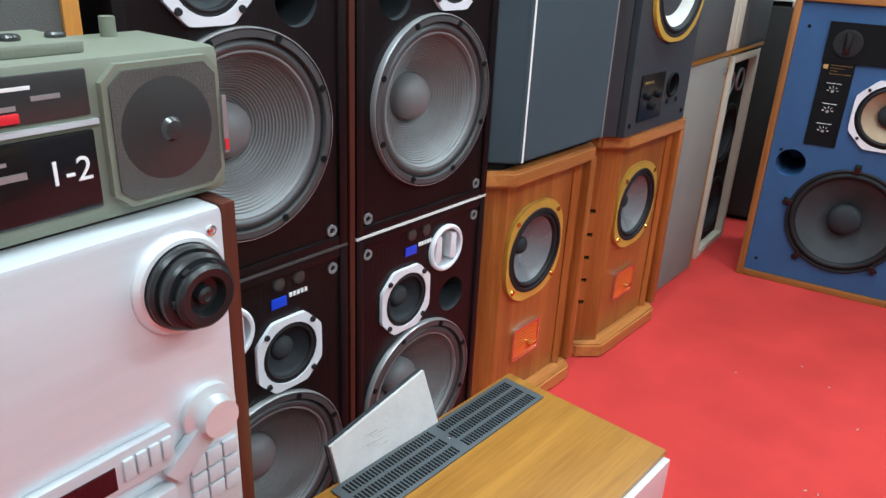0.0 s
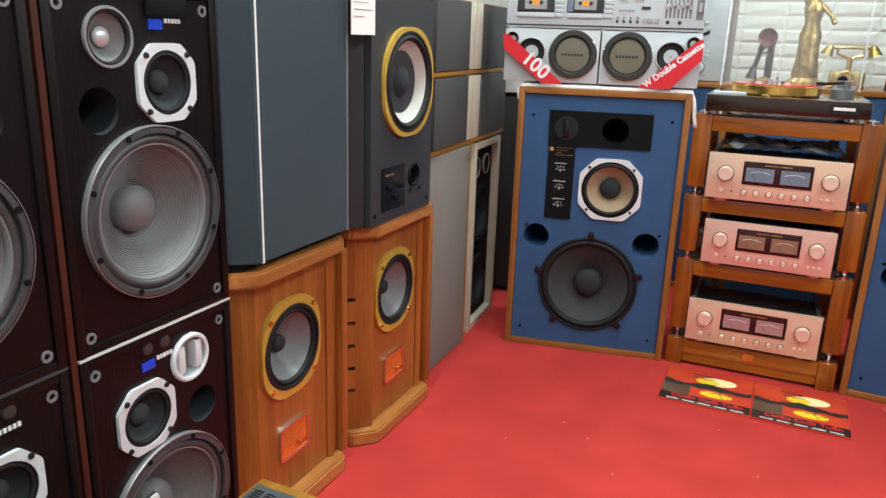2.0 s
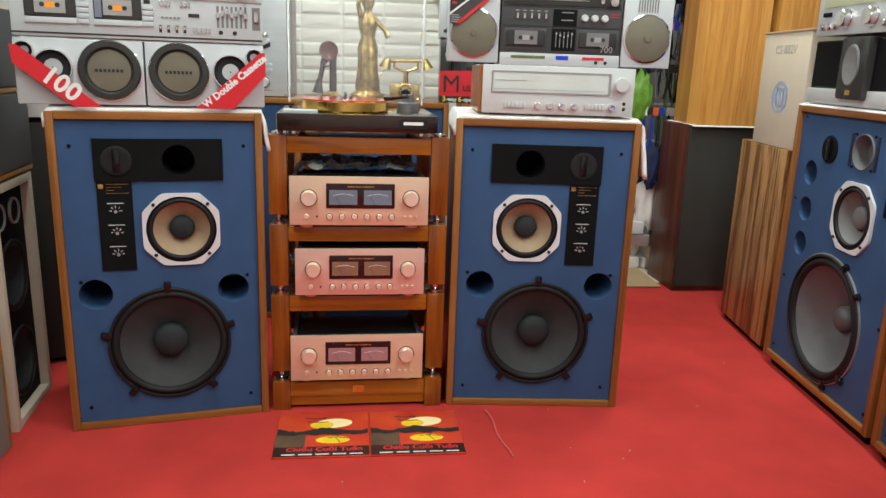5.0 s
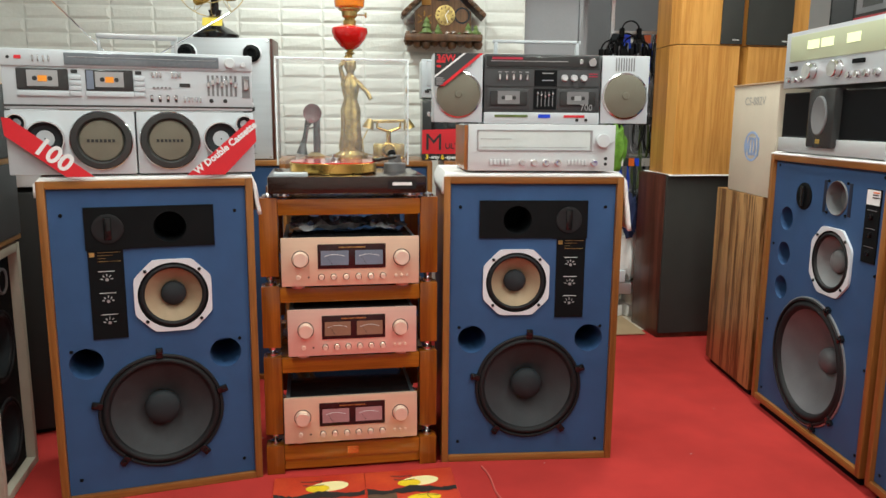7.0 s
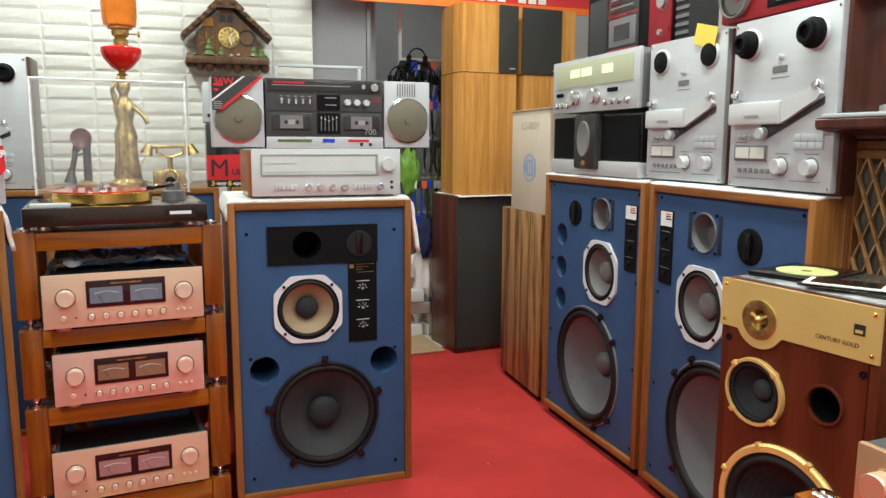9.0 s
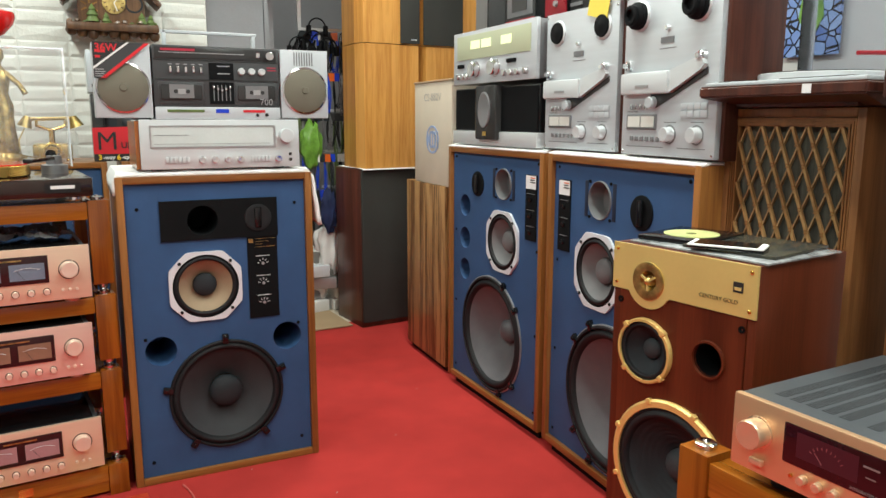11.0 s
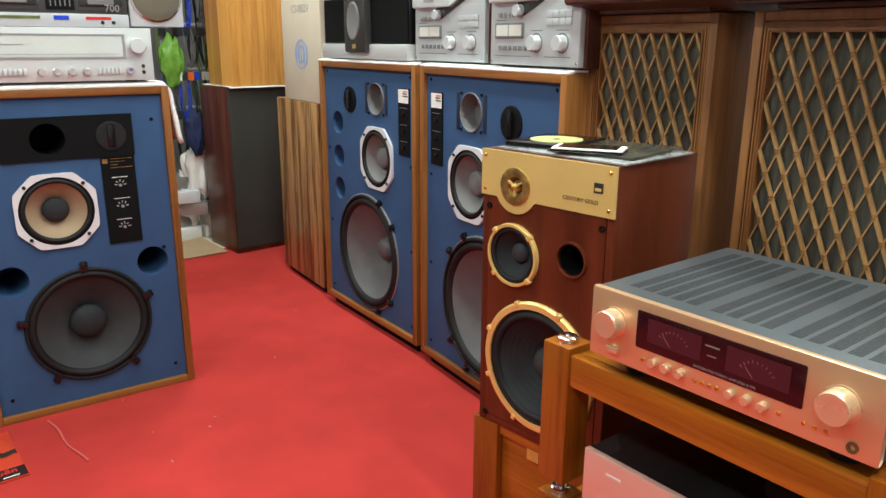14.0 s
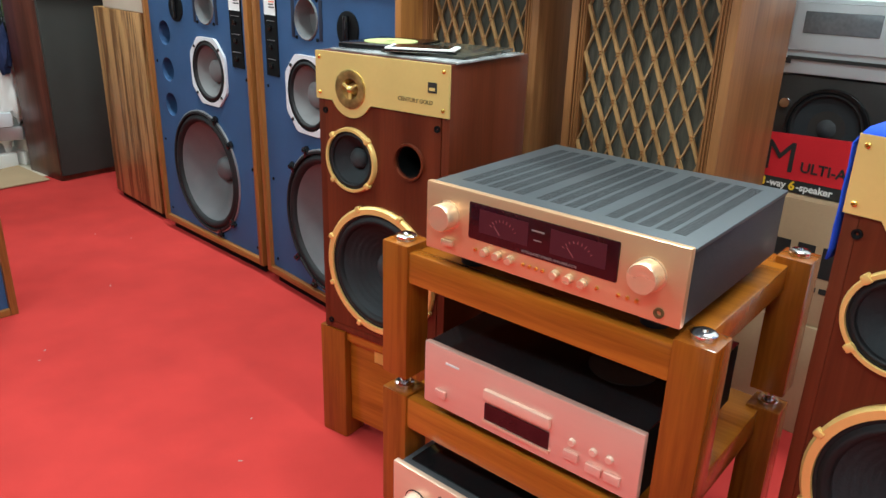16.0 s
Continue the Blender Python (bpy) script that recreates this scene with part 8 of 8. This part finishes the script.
# ---- record covers on the carpet ----
lp = place("record_cover", "open gatefold record cover with a sunset picture on the carpet", "record cover", pose(-0.567, 1.893, 0.0, 0, 0, 4.6))
for k in (0, 1):
    px = 0.312 * k
    pn = part("cover_half", box(px + 0.001, px + 0.311, 0, 0.305, 0.001 + 0.001 * k, 0.006, bevel=0.001), "sunset_sky", lp, "orange and red sunset print")
    part("sun", lathe(bmesh.new(), [(0.064, 0.0), (0.064, 0.0008), (0, 0.0008)], 0, 0, 0, 36, "Z", m=pose(px + 0.190, 0.222, 0.0062, 0, 0, 6) @ Matrix.Diagonal((1, 0.52, 1, 1))), "sun_yellow", pn)
    part("sun_edge", lathe(bmesh.new(), [(0.040, 0.0), (0.040, 0.0011), (0, 0.0011)], 0, 0, 0, 30, "Z", m=pose(px + 0.150, 0.210, 0.0062) @ Matrix.Diagonal((1, 0.6, 1, 1))), "sun_orange", pn)
    part("dusk_ground", box(px + 0.003, px + 0.100, 0.060, 0.150, 0.006, 0.0066), "cover_olive", pn)
    part("red_water", box(px + 0.10, px + 0.309, 0.064, 0.135, 0.006, 0.0068), "sunset_sky", pn)
    part("reflection", lathe(bmesh.new(), [(0.056, 0.0), (0.056, 0.0014), (0, 0.0014)], 0, 0, 0, 30, "Z", m=pose(px + 0.190, 0.105, 0.0062) @ Matrix.Diagonal((1, 0.42, 1, 1))), "sun_orange", pn)
    bm = bmesh.new()
    prev = None
    random.seed(20 + k)
    for i in range(31):
        x = px + 0.004 + 0.303 * i / 30
        h0 = 0.140 + 0.004 * math.sin(i * 0.9) + random.uniform(0, 0.004)
        h1 = 0.172 + 0.012 * math.sin(i * 0.33 + 2.6) + random.uniform(0, 0.010)
        cur = (bm.verts.new((x, h0, 0.0078)), bm.verts.new((x, h1, 0.0078)))
        if prev:
            bm.faces.new((prev[0], cur[0], cur[1], prev[1]))
        prev = cur
    part("tree_line", bm, "ink_black", pn, smooth=0)
    for pts in (((0.09, 0.262), (0.13, 0.255), (0.165, 0.262), (0.155, 0.245)), ((0.10, 0.235), (0.14, 0.228), (0.17, 0.232)), ((0.21, 0.14), (0.20, 0.115), (0.215, 0.085)), ((0.17, 0.118), (0.20, 0.122), (0.24, 0.112))):
        part("twig", sweep([Vector((px + a, b, 0.0080)) for a, b in pts], 0.0012, 4), "ink_black", pn)
    part("dark_foot", box(px + 0.003, px + 0.309, 0.003, 0.062, 0.006, 0.0072), "cover_dark", pn)
    words("cover_title", "Chi\u1ec1u Cu\u1ed1i Tu\u1ea7n", 0.034, "banner_red", pn, pose(px + 0.165, 0.043, 0.0076, -90, 0, 0), bold=0.0008)
    bm = bmesh.new()
    for i in range(5):
        bx(bm, px + 0.03 + 0.054 * i, px + 0.072 + 0.054 * i, 0.010, 0.016, 0.0074, 0.0078)
    part("name_bar", bm, "ink", pn, smooth=0)
cpts = [Vector((0.143 + 0.0055 * k + 0.006 * math.sin(k * 0.8), 2.253 - 0.033 * k, 0.004)) for k in range(11)]
cdm = sweep(cpts, 0.0035, 6)
tagged(part("floor_cable", cdm, "pink_cord", None), "thin pinkish cable lying on the carpet", "cable")

# lint and crumbs on the carpet
random.seed(31)
bm = bmesh.new()
for k in range(45):
    lx_, ly_, a = random.uniform(-1.0, 1.25), random.uniform(0.3, 3.4), random.uniform(0, 180)
    ln = random.uniform(0.002, 0.005)
    bx(bm, -ln, ln, -0.0012, 0.0012, 0.0, 0.0015, m=pose(lx_, ly_, 0.0005, 0, 0, a))
tagged(part("carpet_lint", bm, "print_grey", None, smooth=0), "pale lint and crumbs scattered over the carpet", "lint", kind="stuff")

# ---- near left: tape deck, radio recorder, wooden amplifier ----


def low_table(label, x, y, rz, w, d, h):
    ob = thing("low_table", label, "table", x, y, 0, rz)
    part("table_top", box(0, w, 0, d, h - 0.03, h, bevel=0.004), "rack_wood_h", ob)
    for lx in (0.02, w - 0.07):
        for ly in (0.02, d - 0.07):
            part("leg", box(lx, lx + 0.05, ly, ly + 0.05, 0, h - 0.03), "rack_wood", ob)


low_table("low brown wooden table under the amplifier", -0.601, -0.144, 93.9, 0.50, 0.36, 0.237)
low_table("brown wooden table under the large tape deck", -0.781, -0.793, 98.9, 0.50, 0.30, 0.452)
DK = pose(-0.797, -0.750, 0.453, 0, 0, 98.9)
nd = place("large_tape_deck", "large silver tape deck with black hub and dark wooden sides", "tape deck", DK)
part("case", box(0.0, 0.456, 0.052, 0.24, 0.0, 0.4625, bevel=0.003), "rosewood", nd, "dark wooden side")
part("side_board", box(0.4385, 0.456, 0.004, 0.0515, 0.0, 0.4625, bevel=0.002), "rosewood", nd)
part("face", box(0.002, 0.438, 0.0, 0.051, 0.004, 0.463, bevel=0.010), "deck_metal", nd, "brushed silver face")
for hx in (0.085, 0.378):
    rg = part("reel_table", turned([(0.054, 0), (0.054, 0.004), (0.050, 0.009), (0.046, 0.010), (0.044, 0.005), (0.038, 0.005)], hx, 0, 0.395, 44), "alu", nd)
    part("reel_hub", turned([(0.043, 0.004), (0.045, 0.010), (0.045, 0.017), (0.042, 0.020), (0.038, 0.020), (0.037, 0.024), (0.040, 0.026), (0.040, 0.032), (0.037, 0.035), (0.031, 0.036), (0.031, 0.039), (0.033, 0.041), (0.033, 0.045), (0.029, 0.048), (0.021, 0.047), (0.018, 0.036), (0.010, 0.034), (0.009, 0.043), (0.005, 0.045), (0, 0.042)], hx, 0, 0.395, 40), "hub_plastic", rg)
    for k in range(6):
        a = radians(60 * k)
        part("hub_rib", box(0.030, 0.0345, -0.041, -0.033, -0.004, 0.004, bevel=0.001, m=Matrix.Translation((hx, 0, 0.395)) @ Matrix.Rotation(a, 4, "Y")), "rubber", rg)
part("roller", turned([(0.034, 0), (0.034, 0.008), (0.024, 0.012), (0.02, 0.024), (0.022, 0.028), (0, 0.028)], 0.395, 0, 0.232, 28), "alu", nd)
bm = bmesh.new()
bx(bm, -0.06, 0.03, -0.016, 0.0, -0.016, 0.016, 0.006, m=pose(0.385, 0, 0.215) @ Matrix.Rotation(radians(-38), 4, "Y"))
part("guide_arm", bm, "deck_silver", nd)
cnt = part("counter_panel", box(0.190, 0.345, -0.012, 0, 0.196, 0.246, bevel=0.004), "deck_silver", nd)
part("counter_window", box(0.220, 0.277, -0.0135, -0.010, 0.206, 0.233), "wine", cnt)
for k in range(4):
    part("counter_key", box(0.285 + 0.0145 * k, 0.297 + 0.0145 * k, -0.016, -0.011, 0.211, 0.236, bevel=0.002), "silver", cnt)
part("counter_knob", turned([(0.012, 0), (0.010, 0.012), (0, 0.012)], 0.203, -0.012, 0.221, 18), "chrome", cnt)
for k in range(3):
    for j in range(3):
        part("key", box(0.365 + 0.022 * k, 0.385 + 0.022 * k, -0.006, 0, 0.112 + 0.024 * j, 0.133 + 0.024 * j, bevel=0.002), "silver", nd)
part("head_cover", box(0.12, 0.34, -0.02, 0, 0.10, 0.175, bevel=0.008), "deck_silver", nd)
screws(nd, [(0.42, 0.44), (0.42, 0.225), (0.015, 0.44)], 0, 0.006, "chrome")

rr = place("olive_radio_recorder", "olive-grey portable radio recorder on the tape deck", "radio", DK @ pose(-0.086, 0.035, 0.464))
part("body", box(0, 0.56, 0.0, 0.135, 0, 0.155, bevel=0.012), "olive", rr)
part("top_deck", box(0.10, 0.43, 0.02, 0.11, 0.155, 0.166, bevel=0.003), "olive", rr)
part("speaker_frame", plate([(0.440, 0.012), (0.536, 0.012), (0.550, 0.026), (0.550, 0.132), (0.536, 0.147), (0.440, 0.147), (0.424, 0.132), (0.424, 0.026)], [circle(0.486, 0.082, 0.054, 36)], -0.008, 0.001), "olive", rr)
part("speaker_grille", plate([(0.444, 0.018), (0.532, 0.018), (0.544, 0.030), (0.544, 0.128), (0.532, 0.141), (0.444, 0.141), (0.430, 0.128), (0.430, 0.030)], [], -0.0105, -0.007), "smoke_mesh", rr, "smoky see-through grille")
part("speaker_cap", turned([(0.05, 0), (0.03, 0.004), (0.012, 0.005), (0.009, 0.010), (0, 0.012)], 0.486, -0.0105, 0.082, 32), "smoke", rr)
part("sticker", box(0.549, 0.5545, -0.012, -0.009, 0.045, 0.105), "cast", rr)
part("sticker_mark", box(0.5495, 0.5540, -0.0128, -0.0115, 0.048, 0.060), "red", rr)
part("tuner_panel", box(0.03, 0.415, -0.003, 0.001, 0.105, 0.146, bevel=0.002), "smoke", rr)
for k in range(9):
    part("tuner_line", box(0.06 + 0.038 * k, 0.085 + 0.038 * k, -0.0042, -0.002, 0.112 + 0.006 * (k % 3), 0.116 + 0.006 * (k % 3)), "red" if k % 4 == 2 else "cast", rr)
part("cassette_door", box(0.18, 0.415, -0.004, 0.001, 0.018, 0.092, bevel=0.003), "black_gloss", rr)
words("counter_lettering", "1-2", 0.032, "ink", rr, pose(0.387, -0.0052, 0.058))
for k in range(3):
    part("door_line", box(0.20 + 0.05 * k, 0.235 + 0.05 * k, -0.0055, -0.003, 0.074, 0.077), "cast", rr)
for k in range(7):
    part("deck_key", box(0.135 + 0.026 * k, 0.155 + 0.026 * k, 0.028, 0.052, 0.166, 0.172, bevel=0.002), "smoke" if k != 4 else "red", rr)
for k in range(6):
    part("band_mark", box(0.06 + 0.055 * k, 0.090 + 0.055 * k, -0.0042, -0.002, 0.134, 0.137), "ink", rr)
part("red_button", box(0.33, 0.352, -0.006, -0.002, 0.108, 0.116, bevel=0.001), "red", rr)
part("band_bar", box(0.24, 0.35, -0.0055, -0.003, 0.06, 0.066), "cast", rr)
part("chrome_strip", box(0.03, 0.42, -0.005, 0.0, 0.0965, 0.101), "silver", rr)
for kx in (0.30, 0.34, 0.38, 0.42):
    part("top_knob", turned([(0.009, 0), (0.009, 0.014), (0.007, 0.016), (0, 0.016)], kx, 0.05, 0.155, 16, "Z"), "smoke", rr)
part("antenna_foot", turned([(0.008, 0), (0.008, 0.02), (0, 0.02)], 0.50, 0.10, 0.155, 12, "Z"), "olive", rr)

wa = place("wooden_amplifier", "receiver in a yellow walnut case with a slotted vent plate", "amplifier", pose(-0.601, -0.144, 0.238, 0, 0, 93.9))
part("case", box(0, 0.50, 0.006, 0.345, 0.0, 0.149, bevel=0.004), "amp_wood", wa, "yellow walnut case")
part("front_panel", box(0.008, 0.492, -0.006, 0.007, 0.008, 0.14, bevel=0.003), "alu", wa)
for kx in (0.06, 0.16, 0.34, 0.43):
    knob(wa, kx, 0.06, 0.018, -0.006, 0.02, "chrome", "knob", 22)
vp = part("vent_plate", box(0.03, 0.475, 0.245, 0.335, 0.149, 0.153, bevel=0.001), "steel_cover", wa, "grey metal vent plate")
for r in range(3):
    for c in range(2):
        bm = bmesh.new()
        for k in range(28):
            x0 = 0.045 + 0.218 * c + 0.0071 * k
            y0 = 0.252 + 0.0275 * r
            bx(bm, x0, x0 + 0.0038, y0, y0 + 0.0195, 0.1525, 0.1536)
        part("vent_grid", bm, "black", vp, smooth=0)
part("vent_screw", turned([(0.004, 0), (0.003, 0.0015), (0, 0.0018)], 0.257, 0.29, 0.153, 10, "Z"), "chrome", vp)
bk = place("booklet", "worn white booklet in a dark folder leaning behind the amplifier", "booklet", pose(-0.601, -0.144, 0.238, 0, 0, 93.9) @ pose(0.052, 0.3365, 0.150, -10, 0, -1.3))
part("page_block", plate([(0.0, 0.0), (0.223, 0.0), (0.200, 0.112), (-0.009, 0.069)], [], 0.0, 0.006), "page_pink", bk, smooth=0)
bm = bmesh.new()
for k in range(6):
    bx(bm, 0.06 + 0.012 * (k % 3), 0.085 + 0.02 * (k % 2), -0.0008, 0.0, 0.055 - 0.006 * k, 0.056 - 0.006 * k)
part("faint_print", bm, "print_grey", bk, smooth=0)
part("folder", plate([(-0.006, -0.0), (0.222, 0.0), (0.200, 0.115), (-0.013, 0.071)], [], 0.0065, 0.0115), "slate", bk, "dark folder")

gs = place("framed_cloth_speaker", "tall grey cloth loudspeaker with an orange wooden edge", "loudspeaker", stack_at(-0.895, 0.0))
part("cabinet", box(0.0, 0.448, 0.03, 0.36, 0, 1.42, bevel=0.003), "rosewood", gs)
part("edge_frame", plate(rect(0, 0.44, 0.0, 1.42), [rect(0.02, 0.42, 0.02, 1.40)], 0.0, 0.03), "oak", gs, "orange wooden edge")
part("grille", box(0.0205, 0.4195, 0.006, 0.028, 0.0205, 1.3995), "beige_dark", gs, "dark grey cloth")

# ---- behind the side rack ----
c1 = place("carton", "brown cardboard carton with bold printed bars", "box", pose(1.85, 0.535, 0.312, 0, 0, -91))
part("carton_body", box(0, 0.66, 0, 0.42, 0, 0.317, bevel=0.004), "card", c1)
for k in range(4):
    part("printed_bar", box(0.22 + 0.06 * k, 0.262 + 0.06 * k, -0.0015, 0.0, 0.13, 0.21), "ink_black", c1, smooth=0)
for k in range(8):
    part("printed_bar", box(0.22 + 0.026 * k, 0.238 + 0.026 * k, -0.0015, 0.0, 0.09, 0.104), "ink_black", c1, smooth=0)
c2 = place("carton", "plain brown cardboard carton on the floor under another", "box", pose(1.84, 0.545, 0, 0, 0, -91))
part("carton_body", box(0, 0.68, 0, 0.44, 0, 0.311, bevel=0.004), "card", c2)
G2 = pose(0.972, -0.038, 0.306 + 0.662, 0, 0, -95.0)
bcl = drape("blue_cloth", "bright blue cloth draped over the gold-plate loudspeaker", G2 @ pose(0.0, 0.015, 0.0), 0.354, 0.28, 0.17, 0.10, front=0.02)
bcl.data.materials.clear()
bcl.data.materials.append(M["cobalt"])
sgp = place("stained_glass_panel", "blue stained glass panel with green leaves on the wall", "panel", pose(2.72, 2.12, 1.50, 0, 0, -90))
part("pane", box(0, 0.28, 0, 0.008, 0, 0.5), "stained", sgp)
part("leaf_shape", plate([(0.14, 0.05), (0.20, 0.16), (0.18, 0.30), (0.14, 0.44), (0.10, 0.30), (0.08, 0.16)], [], -0.004, 0.0), "leaf_green", sgp)

# ---- raised bricks of the white wall ----
random.seed(5)
BW, BH = 0.232, 0.0755
bmeshes = []
for k in range(4):
    bm = bmesh.new()
    w2, h2, d1, e = BW / 2 - 0.0005, BH / 2 - 0.0005, 0.0026 + 0.0012 * k, 0.015
    lo = [bm.verts.new((x, 0, z)) for x, z in ((-w2, -h2), (w2, -h2), (w2, h2), (-w2, h2))]
    hi = [bm.verts.new((x + random.uniform(-0.006, 0.006), -d1 + random.uniform(-0.0012, 0.0012), z + random.uniform(-0.004, 0.004))) for x, z in ((-w2 + e, -h2 + e), (w2 - e, -h2 + e), (w2 - e, h2 - e), (-w2 + e, h2 - e))]
    ce = bm.verts.new((random.uniform(-0.03, 0.03), -d1 - 0.002, random.uniform(-0.01, 0.01)))
    for i in range(4):
        bm.faces.new((lo[i], lo[(i + 1) % 4], hi[(i + 1) % 4], hi[i]))
        bm.faces.new((hi[i], hi[(i + 1) % 4], ce))
    bmesh.ops.recalc_face_normals(bm, faces=bm.faces[:])
    me = bpy.data.meshes.new("brick")
    bm.to_mesh(me)
    bm.free()
    me.materials.append(M["brick"])
    bmeshes.append(me)
count = 0
for r in range(17):
    z = 1.02 + BH * (r + 0.5)
    x = 0.60 - (BW / 2 if r % 2 else BW)
    while x > -2.35 and count < 300:
        o = new("brick", random.choice(bmeshes))
        o.parent = brick_wall
        o.location = (x + BW / 2 if r % 2 == 0 else x, 4.149, z)
        count += 1
        x -= BW
